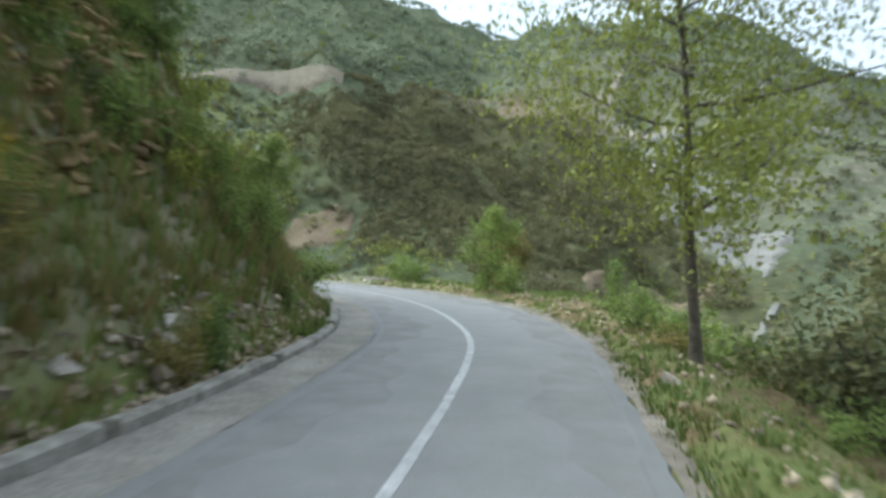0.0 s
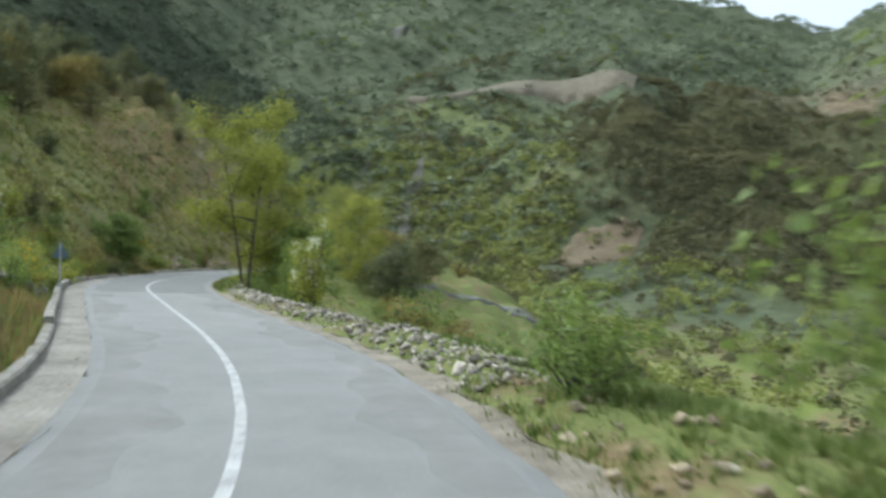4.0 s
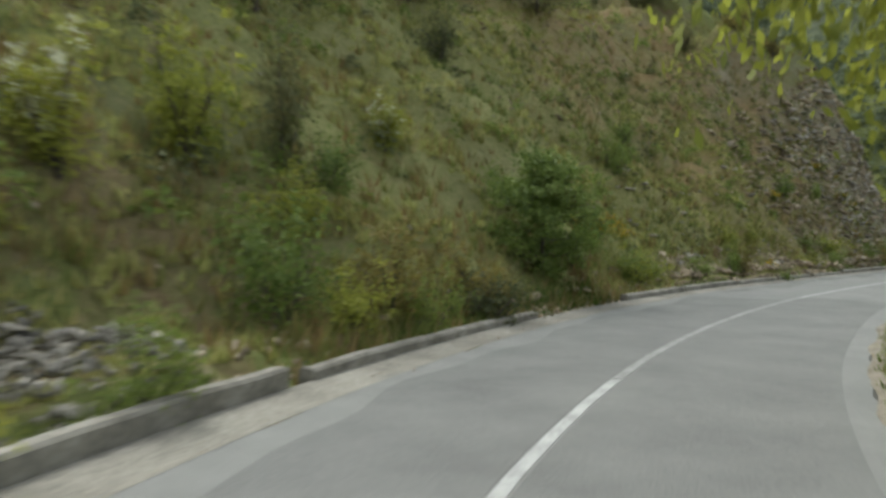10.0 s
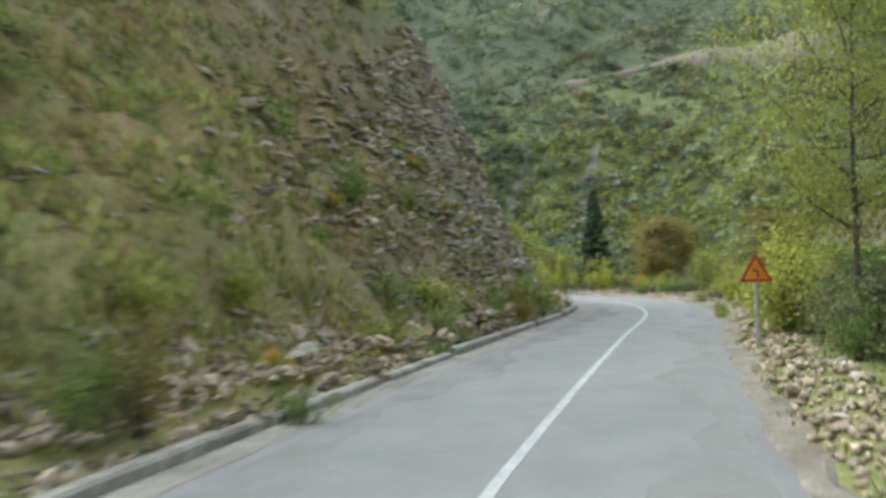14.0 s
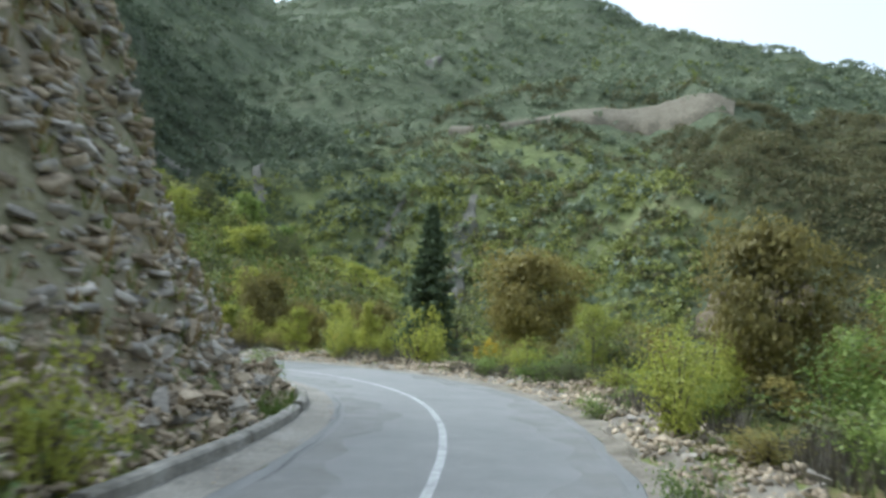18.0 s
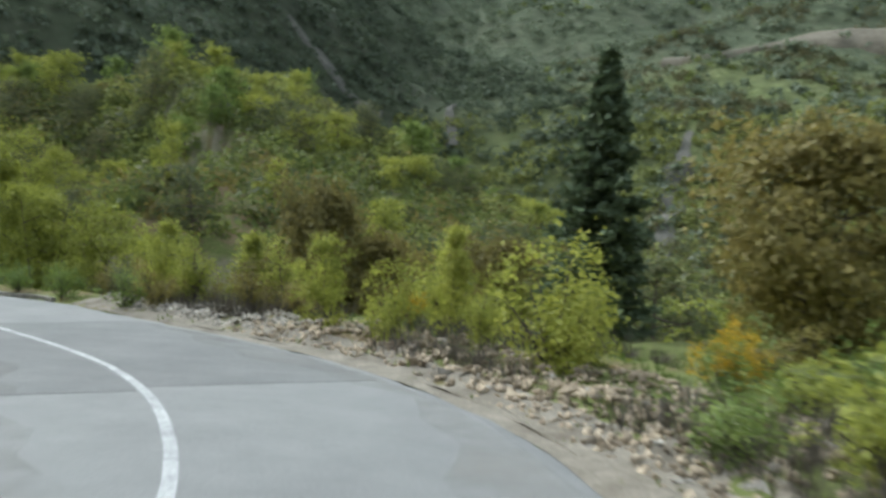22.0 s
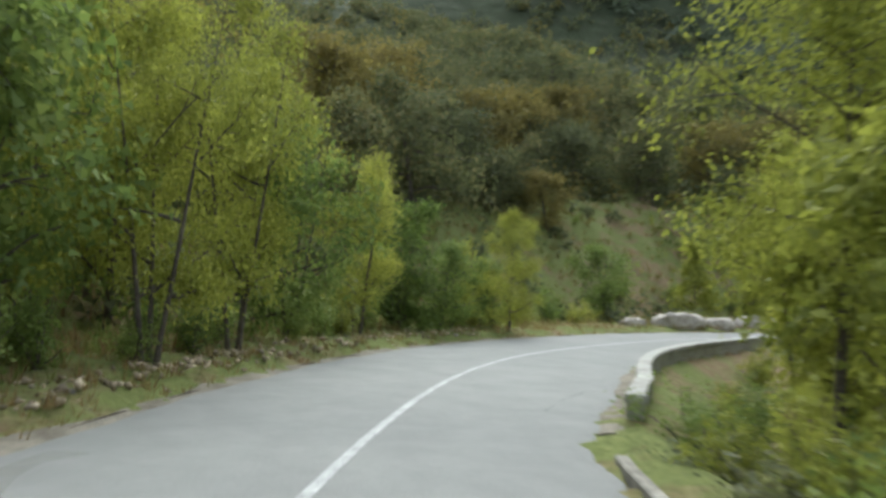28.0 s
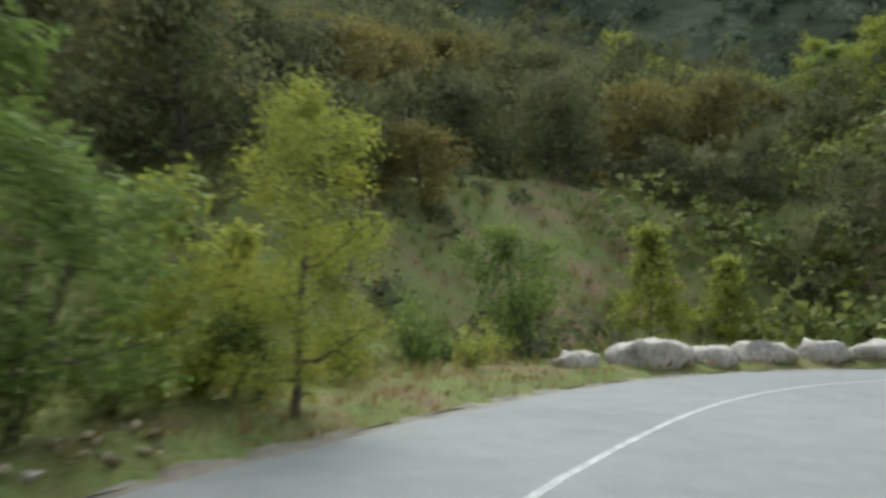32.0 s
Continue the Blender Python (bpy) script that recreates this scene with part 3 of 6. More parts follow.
M_WALL = plain_mat("pale_weathered_concrete", (0.26, 0.25, 0.22), (0.44, 0.43, 0.39), 1.2, 0.9, 10, 0.3, 0.02)
parapet = tagged(new("parapet"), "curved pale concrete parapet wall over a culvert", "parapet wall", kind="structure")
box_strip("wall_body", M_WALL, 160.0, 186, lambda q: table(q, EDGE_R) + 0.32, lambda q: table(q, EDGE_R) + 0.56, -2.5, 0.3, parapet, 0.4, 0.02)
box_strip("coping", M_WALL, 159.9, 186.1, lambda q: table(q, EDGE_R) + 0.29, lambda q: table(q, EDGE_R) + 0.59, 0.302, 0.42, parapet, 0.4, 0.03)


def patch_profile(s):
    r, l = float(table(s, EDGE_R)), float(table(s, EDGE_L))
    e = -l + 0.45 + 0.12 * math.sin(s * 0.9) + 0.08 * math.sin(s * 2.3)
    return [(e, 0.002), (e + 0.02, 0.008), (-1.0, 0.0115), (-0.09, 0.0145), (-0.08, 0.011)]


def patch_profile_r(s):
    r = float(table(s, EDGE_R))
    return [(0.08, 0.011), (0.09, 0.0145), (1.2, 0.0115), (r - 0.36, 0.0055), (r - 0.37, 0.0)]


for a, b, ar, br in ((57.8, 82.3, 57.3, 84.0), (132.5, 141.0, 132.75, 141.2)):
    strip("resurfaced_patch", M_PATCH, a, b, patch_profile, 0.5, road)
    strip("resurfaced_patch", M_PATCH, ar, br, patch_profile_r, 0.5, road)

M_CRACK = plain_mat("tar_filled_crack", (0.03, 0.03, 0.03), (0.06, 0.06, 0.06), 3, 0.8, 30, 0.1, 0.003)
for i, (sa, sb, la, lb) in enumerate(((57.75, 57.85, -2.1, -0.1), (57.25, 57.35, 0.1, 2.3), (83.9, 84.1, 0.1, 2.3), (10, 19, -1.95, -1.85), (21, 33, -1.75, -1.8), (43, 52, -2.2, -2.25), (113, 121, -1.9, -1.85), (121, 131, -1.85, -1.8), (160.5, 163.5, 2.0, 2.6))):
    n = max(8, int(max(sb - sa, abs(lb - la)) / 0.25))
    row = []
    for k in range(n + 1):
        u = k / n
        wv = 0.025 * math.sin(u * n * 0.6 + i) + 0.02 * math.sin(u * n * 2.3 + 2 * i)
        w = 0.005 + 0.004 * math.sin(u * 9 + i)
        cross = abs(lb - la) > abs(sb - sa)
        for d in (-w, w):
            row.append((*(float(v) for v in road_xy(sa + (sb - sa) * u + (wv + d if cross else 0), la + (lb - la) * u + (0 if cross else wv + d))), 0.019))
    mesh_object("crack", row, [(2 * k, 2 * k + 1, 2 * k + 3, 2 * k + 2) for k in range(n)], M_CRACK, road, False)

M_DIRT = plain_mat("gravelly_verge_dirt", (0.12, 0.102, 0.074), (0.29, 0.26, 0.205), 1.4, 0.97, 22, 0.6, 0.03)


def dirt_profile(s, side=1):
    r = float(table(s, EDGE_R)) if side > 0 else float(table(s, EDGE_L))
    w = 0.55 + 0.2 * math.sin(s * 0.9) + 0.15 * math.sin(s * 2.7)
    return [(side * (r - 0.06 + 0.05 * math.sin(s * 2.1)), -0.02), (side * (r + 0.2), 0.0), (side * (r + w * 0.6), 0.03), (side * (r + w), -0.03), (side * (r + w + 0.2), -0.2)]


verge = tagged(new("verge"), "dusty gravel verge along the road's edges", "verge", kind="structure")
strip("gravel_band", M_DIRT, -38, 140, lambda s: dirt_profile(s, 1), 0.5, verge)
strip("gravel_band", M_DIRT, 159, 186, lambda s: [(float(table(s, EDGE_R)) + d, z) for d, z in ((-0.04 + 0.05 * math.sin(s * 2.1), -0.01), (0.06, 0.01), (0.2, 0.03), (0.32, 0.02), (0.34, -0.2))], 0.4, verge)
strip("gravel_band", M_DIRT, 186, 220, lambda s: dirt_profile(s, 1), 0.5, verge)
strip("gravel_band", M_DIRT, 138, 220, lambda s: dirt_profile(s, -1), 0.5, verge)


def drape_profile(s, wide):
    """Stony soil lying on the ground beside the road's edge."""
    r = float(table(s, EDGE_R)) + 0.15
    w = wide + 0.3 * math.sin(s * 0.8) + 0.2 * math.sin(s * 2.1 + 1)
    rows = []
    for k in range(7):
        l = r + w * k / 6
        x, y = (float(v) for v in road_xy(s, l))
        rows.append((l, height(x, y) + (0.03 if k < 6 else -0.08)))
    return rows


strip("stony_soil", M_DIRT, 110, 145.5, lambda s: drape_profile(s, 1.4), 0.5, verge)


def dust_mat():
    """Pale dust lying thin and uneven on the asphalt."""
    m, nt, p = mat("pale_road_dust", 0.97, 0.1)
    co = coords(nt)
    c = ramp(nt, nz(nt, co, 3.0, 5, 0.7), [(0.3, (0.25, 0.235, 0.2)), (0.7, (0.36, 0.345, 0.3))])
    nt.links.new(c, p.inputs["Base Color"])
    a = math_node(nt, "MULTIPLY", ramp(nt, nz(nt, co, 0.9, 6, 0.7), [(0.4, (0.02, 0.02, 0.02)), (0.7, (0.36, 0.36, 0.36))]), 1.0)
    nt.links.new(a, p.inputs["Alpha"])
    return m


M_DUST = dust_mat()
for side, a, b in ((1, -30, 58), (1, 88, 140), (-1, -30, 56), (-1, 84, 136), (-1, 140, 156)):
    edge = EDGE_R if side > 0 else EDGE_L
    strip("dust_film", M_DUST, a, b, lambda s, e=edge, d=side: [(d * (float(table(s, e)) - 0.95 - 0.3 * math.sin(s * 0.8) - 0.15 * math.sin(s * 2.9)), 0.0125), (d * (float(table(s, e)) - 0.45), 0.0115), (d * (float(table(s, e)) - 0.26), 0.0085)], 0.5, road)


# ---- road signs ----
def prism(bm, pts, y0, y1):
    """An upright plate from (x, z) points between the depths y0 and y1."""
    a = [bm.verts.new((x, y0, z)) for x, z in pts]
    b = [bm.verts.new((x, y1, z)) for x, z in pts]
    n = len(pts)
    bm.faces.new(a)
    bm.faces.new(b[::-1])
    for i in range(n):
        bm.faces.new((a[i], b[i], b[(i + 1) % n], a[(i + 1) % n]))
    bmesh.ops.recalc_face_normals(bm, faces=bm.faces)


def part(name, bm, material, parent, label=""):
    me = bpy.data.meshes.new(name)
    bm.to_mesh(me)
    bm.free()
    me.materials.append(material)
    ob = new(name, me)
    ob.parent = parent
    if label:
        ob["label"] = label
    return ob


def round_tri(w, cz, r):
    h = w * 0.866
    pts = []
    for k, (x, z) in enumerate(((-w / 2, -h / 3), (w / 2, -h / 3), (0, 2 * h / 3))):
        u = math.hypot(x, z)
        cx, cz2 = x * (1 - 2 * r / u), z * (1 - 2 * r / u)
        base = (210, 330, 90)[k]
        for d in (-60, -30, 0, 30, 60):
            a = radians(base + d)
            pts.append((cx + r * math.cos(a), cz + cz2 + r * math.sin(a)))
    return pts


M_GALV = plain_mat("galvanised_steel", (0.3, 0.32, 0.33), (0.42, 0.44, 0.45), 3, 0.5, 20, 0.1, 0.003, 0.5)
M_SIGNBACK = plain_mat("blue_grey_sign_back", (0.12, 0.17, 0.21), (0.17, 0.23, 0.28), 3, 0.6, 18, 0.1, 0.003, 0.4)
M_RED = plain_mat("sign_red_paint", (0.33, 0.035, 0.012), (0.45, 0.05, 0.02), 6, 0.5, 30, 0.05, 0.002, 0.4)
M_ORANGE = plain_mat("sign_orange_paint", (0.62, 0.2, 0.012), (0.75, 0.26, 0.02), 6, 0.5, 30, 0.05, 0.002, 0.4)
M_BLACK = plain_mat("sign_black_paint", (0.012, 0.012, 0.012), (0.025, 0.025, 0.025), 6, 0.5, 30, 0.05, 0.002, 0.4)


def warning_sign(name, label, w, centre, top, tilt, place):
    sign = tagged(new(name), label, "road sign")
    bm = bmesh.new()
    bmesh.ops.create_cone(bm, cap_ends=True, segments=14, radius1=0.03, radius2=0.03, depth=top + 0.4, matrix=Matrix.Translation((0, 0.035, top / 2 - 0.2)))
    part("post", bm, M_GALV, sign, "galvanised steel post")
    bm = bmesh.new()
    prism(bm, round_tri(w, centre, 0.025), -0.006, 0.0)
    plate = part("plate", bm, M_SIGNBACK, sign, "blue-grey back of a triangular sign plate")
    bm = bmesh.new()
    prism(bm, [(-w * 0.46, centre - w * 0.25), (w * 0.46, centre - w * 0.25), (w * 0.46, centre - w * 0.21), (-w * 0.46, centre - w * 0.21)], 0.001, 0.02)
    part("stiffener", bm, M_SIGNBACK, sign)
    bm = bmesh.new()
    prism(bm, round_tri(w * 0.995, centre, 0.025), -0.0105, -0.0065)
    part("border", bm, M_RED, plate, "red painted border")
    bm = bmesh.new()
    prism(bm, round_tri(w * 0.72, centre, 0.015), -0.0145, -0.011)
    part("field", bm, M_ORANGE, plate, "orange painted field")
    bm = bmesh.new()
    k = w / 0.64
    outer = [(0.05, -0.09), (0.05, -0.01), (0.042, 0.025), (0.02, 0.052), (-0.015, 0.062), (-0.07, 0.066), (-0.072, 0.036), (-0.02, 0.03), (0.0, 0.022), (0.014, 0.006), (0.018, -0.015), (0.018, -0.09)]
    prism(bm, [(x * k, centre - 0.01 + z * k) for x, z in outer], -0.0185, -0.015)
    part("arrow", bm, M_BLACK, plate, "black left-bend arrow")
    sign.matrix_basis = place
    return sign


warning_sign("road_sign", "orange triangular left-bend warning sign with red border on a steel post", 0.66, 1.6, 1.84, 0, pose(2.1, 53.9, height(2.1, 53.9) - 0.02, 0, 0, -12))
warning_sign("road_sign", "triangular road sign on a post, its blue-grey back showing", 0.62, 1.62, 2.0, 0, pose(-11.85, 12.3, height(-11.85, 12.3) - 0.02, 0, 1.0, 172))

# ---- plants ----
def fast_mesh(name, verts, loops, material, smooth=False):
    """A mesh of same-sized faces from arrays: verts (n, 3), loops (faces, corners)."""
    me = bpy.data.meshes.new(name)
    nf, k = loops.shape
    me.vertices.add(len(verts))
    me.vertices.foreach_set("co", np.asarray(verts, np.float32).ravel())
    me.loops.add(nf * k)
    me.loops.foreach_set("vertex_index", loops.astype(np.int32).ravel())
    me.polygons.add(nf)
    me.polygons.foreach_set("loop_start", np.arange(0, nf * k, k, dtype=np.int32))
    if smooth:
        me.polygons.foreach_set("use_smooth", np.ones(nf, bool))
    me.materials.append(material)
    me.update(calc_edges=True)
    return me


def leaves(rng, centres, size, up=0.4, out=None, long=1.5, diamond=False):
    """Pointed leaf blades at the centres, as a vertex array and faces."""
    size = size * 1.2
    n = len(centres)
    nrm = rng.normal(size=(n, 3))
    nrm[:, 2] += up * 2
    if out is not None:
        nrm += out * 1.2
    nrm /= np.linalg.norm(nrm, axis=1)[:, None] + 1e-9
    t = np.cross(nrm, rng.normal(size=(n, 3)))
    t /= np.linalg.norm(t, axis=1)[:, None] + 1e-9
    b = np.cross(nrm, t)
    sz = size * rng.uniform(0.6, 1.35, n)[:, None]
    t, b = t * sz * long * 0.5, b * sz * 0.5
    v = np.stack([centres - t * 0.8 + b, centres - t * 0.8 - b, centres + t], 1).reshape(-1, 3)
    if diamond:
        v = np.stack([centres - t, centres - b * 0.8 - t * 0.1, centres + t, centres + b * 0.8 - t * 0.1], 1).reshape(-1, 3)
        return v, np.arange(4 * n).reshape(-1, 4)
    return v, np.arange(3 * n).reshape(-1, 3)


def tube(points, radii, sides=6):
    """A tapering limb along the points."""
    p = np.asarray(points, float)
    t = np.gradient(p, axis=0)
    t /= np.linalg.norm(t, axis=1)[:, None] + 1e-9
    ref = np.where(np.abs(t[:, 2:3]) > 0.9, [[1.0, 0, 0]], [[0, 0, 1.0]])
    u = np.cross(t, ref)
    u /= np.linalg.norm(u, axis=1)[:, None] + 1e-9
    w = np.cross(t, u)
    a = np.arange(sides) * 2 * np.pi / sides
    v = (p[:, None] + np.asarray(radii)[:, None, None] * (np.cos(a)[None, :, None] * u[:, None] + np.sin(a)[None, :, None] * w[:, None])).reshape(-1, 3)
    i = np.arange(len(p) - 1)[:, None] * sides
    j = np.arange(sides)[None]
    k = (j + 1) % sides
    return v, np.stack([i + j, i + k, i + sides + k, i + sides + j], -1).reshape(-1, 4)


def join(pieces):
    vs, fs, n = [], [], 0
    for v, f in pieces:
        vs.append(v)
        fs.append(f + n)
        n += len(v)
    return np.vstack(vs), np.vstack(fs)


HIDE = Matrix.Translation((0, -900, -400))


def make_tree(kind, seed, h, rad, base, trunk_r, leaf, size, clumps, per, lean=0.0, shape="egg", stems=1, spread=0.3, twigs=4, diamond=False):
    """A tree of height h standing at the origin: bark limbs and a crown of leaf clumps on the twigs' ends."""
    rng = np.random.default_rng(seed)
    limbs, tips = [], []
    for st in range(stems):
        az = rng.uniform(0, 2 * np.pi)
        sl = lean + (0.22 if stems > 1 else 0.0)
        n = 9
        z = np.linspace(-0.3, h * 0.93, n)
        wob = np.cumsum(rng.normal(0, 0.02 * h / n, (n, 2)), 0)
        x = np.cos(az) * sl * np.maximum(z, 0) + wob[:, 0] + (0.15 * np.cos(az) if stems > 1 else 0)
        y = np.sin(az) * sl * np.maximum(z, 0) + wob[:, 1] + (0.15 * np.sin(az) if stems > 1 else 0)
        stem = np.stack([x, y, z], 1)
        tr = trunk_r * (1 if stems == 1 else 0.65)
        limbs.append(tube(stem, tr * (1 - 0.88 * np.linspace(0, 1, n)) * np.r_[1.35, np.ones(n - 1)], 8))
        nb = max(6, int(18 / stems))
        for i in range(nb):
            u = base / h + (1 - base / h) * (i + rng.uniform(0, 1)) / nb
            u = min(u, 0.97)
            o = np.array([np.interp(u * h * 0.93, z, stem[:, k]) for k in range(3)])
            v = (u - base / h) / (1 - base / h)
            w = {"egg": math.sin(math.pi * min(1, 0.18 + 0.8 * v)) ** 0.75, "round": math.sqrt(max(0.05, 1 - (2 * v - 0.85) ** 2)), "cone": 1.05 - v}[shape]
            L = rad * w * rng.uniform(0.75, 1.15)
            a = i * 2.4 + rng.uniform(-0.5, 0.5)
            d = np.array([math.cos(a), math.sin(a), {"egg": rng.uniform(-0.05, 0.65), "cone": rng.uniform(0.0, 0.45), "round": rng.uniform(-0.25, 0.6)}[shape]])
            q = np.linspace(0, 1, 5)[:, None]
            br = o + d * L * q + np.array([0, 0, 0.12 * L]) * q ** 2 + np.cumsum(rng.normal(0, 0.03 * L, (5, 3)), 0)
            r0 = trunk_r * 0.42 * (1 - 0.7 * u)
            limbs.append(tube(br, r0 * (1 - 0.85 * q[:, 0]) + 0.004, 5))
            for k in range(4):
                b0 = br[1 + k]
                dd = d * 0.6 + rng.normal(0, 0.6, 3)
                tw = b0 + dd / (np.linalg.norm(dd) + 1e-9) * L * 0.36 * np.linspace(0, 1, 3)[:, None]
                if k < twigs:
                    limbs.append(tube(tw, [r0 * 0.4 + 0.003, r0 * 0.22 + 0.002, 0.002], 4))
                tips += [tw[1], tw[2]]
            tips.append(br[4])
    tips = np.array(tips)
    pick = tips[rng.integers(0, len(tips), clumps)] + rng.normal(0, spread * rad * 0.33, (clumps, 3)) * [1, 1, 0.8]
    r = rng.uniform(0.1, 0.24, clumps) * rad
    c = (pick[:, None] + rng.normal(0, 1, (clumps, per, 3)) * (r[:, None, None] * [1, 1, 0.6]) * 0.75).reshape(-1, 3)
    c = c[c[:, 2] > 0.12]
    mid = np.array([0, 0, h * 0.55])
    out = (c - mid) / (np.linalg.norm(c - mid, axis=1)[:, None] + 1e-9)
    v, f = leaves(rng, c, size, 0.35, out, 1.5, diamond)
    ob = new(kind)
    for nm, (vv, ff), m in (("trunk", join(limbs), M_BARK), ("crown", (v, f), leaf)):
        ch = new(nm, fast_mesh(nm, vv, ff, m, nm == "trunk"))
        ch.parent = ob
    return ob


def make_shrub(kind, seed, h, rad, leaf, size, count, flower=None, nflower=0, stems=9):
    """A shrub: several bent stems from the ground and leaf clumps along them."""
    rng = np.random.default_rng(seed)
    limbs, tips = [], []
    for i in range(stems):
        a, s = rng.uniform(0, 2 * np.pi), math.sqrt(rng.uniform(0.02, 1))
        q = np.linspace(0, 1, 5)[:, None]
        top = np.array([math.cos(a) * rad * s * 0.85, math.sin(a) * rad * s * 0.85, h * (0.95 - 0.45 * s * s) * rng.uniform(0.7, 1.05)])
        st = top * np.hstack([q, q, q ** 0.8]) + rng.normal(0, 0.03 * h, (5, 3)) * q - [[0, 0, 0.08]] * (1 - q)
        limbs.append(tube(st, 0.022 * h ** 0.5 * (1.1 - q[:, 0]), 5))
        tips += list(st[1:])
    tips = np.array(tips)
    n = count // 22
    p = tips[rng.integers(0, len(tips), n)] + rng.normal(0, 0.16 * rad, (n, 3))
    c = (p[:, None] + rng.normal(0, 1, (n, 22, 3)) * rng.uniform(0.08, 0.2, n)[:, None, None] * rad).reshape(-1, 3)
    c[:, 2] = np.abs(c[:, 2]) + 0.02
    mid = np.array([0, 0, h * 0.4])
    out = (c - mid) / (np.linalg.norm(c - mid, axis=1)[:, None] + 1e-9)
    ob = new(kind)
    for nm, (vv, ff), m in (("stem", join(limbs), M_BARK), ("foliage", leaves(rng, c, size, 0.35, out), leaf)):
        ch = new(nm, fast_mesh(nm, vv, ff, m, nm == "stem"))
        ch.parent = ob
    if flower:
        top = tips[tips[:, 2] > h * 0.3]
        p = top[rng.integers(0, len(top), nflower // 14)] + rng.normal(0, 0.1 * rad, (nflower // 14, 3)) + [0, 0, 0.08 * h]
        fc = (p[:, None] + rng.normal(0, 0.055 * rad, (len(p), 14, 3))).reshape(-1, 3)
        ch = new("blossom", fast_mesh("blossom", *leaves(rng, fc, size * 0.8, 0.6), flower))
        ch.parent = ob
    return ob


def make_fir(seed, h, rad):
    rng = np.random.default_rng(seed)
    limbs = [tube(np.stack([np.zeros(8), np.zeros(8), np.linspace(-0.3, h, 8)], 1), 0.16 * np.linspace(1, 0.06, 8), 8)]
    cs = []
    for z in np.arange(0.35, h * 0.985, 0.2):
        L = rad * (1 - z / h) ** 0.8 * rng.uniform(0.8, 1.15)
        nb = 9
        for i in range(nb):
            a = rng.uniform(0, 2 * np.pi)
            q = np.linspace(0, 1, 6)[:, None]
            ll = L * rng.uniform(0.65, 1.1)
            br = np.array([0, 0, z]) + np.hstack([math.cos(a) * ll * q, math.sin(a) * ll * q, -0.3 * ll * q + 0.22 * ll * q ** 2])
            limbs.append(tube(br, 0.03 * (1.05 - q[:, 0]), 4))
            m = int(16 + 34 * ll)
            t = rng.uniform(0.1, 1, m)[:, None]
            cs.append(np.array([0, 0, z]) + np.hstack([math.cos(a) * ll * t, math.sin(a) * ll * t, -0.3 * ll * t + 0.22 * ll * t ** 2]) + rng.normal(0, 0.07, (m, 3)) * (1.2 - 0.5 * t))
    ob = new("fir_tree")
    for nm, (vv, ff), m in (("trunk", join(limbs), M_BARK), ("crown", leaves(rng, np.vstack(cs), 0.1, 0.2, None, 2.6), L_FIR)):
        ch = new(nm, fast_mesh(nm, vv, ff, m, nm == "trunk"))
        ch.parent = ob
    return ob


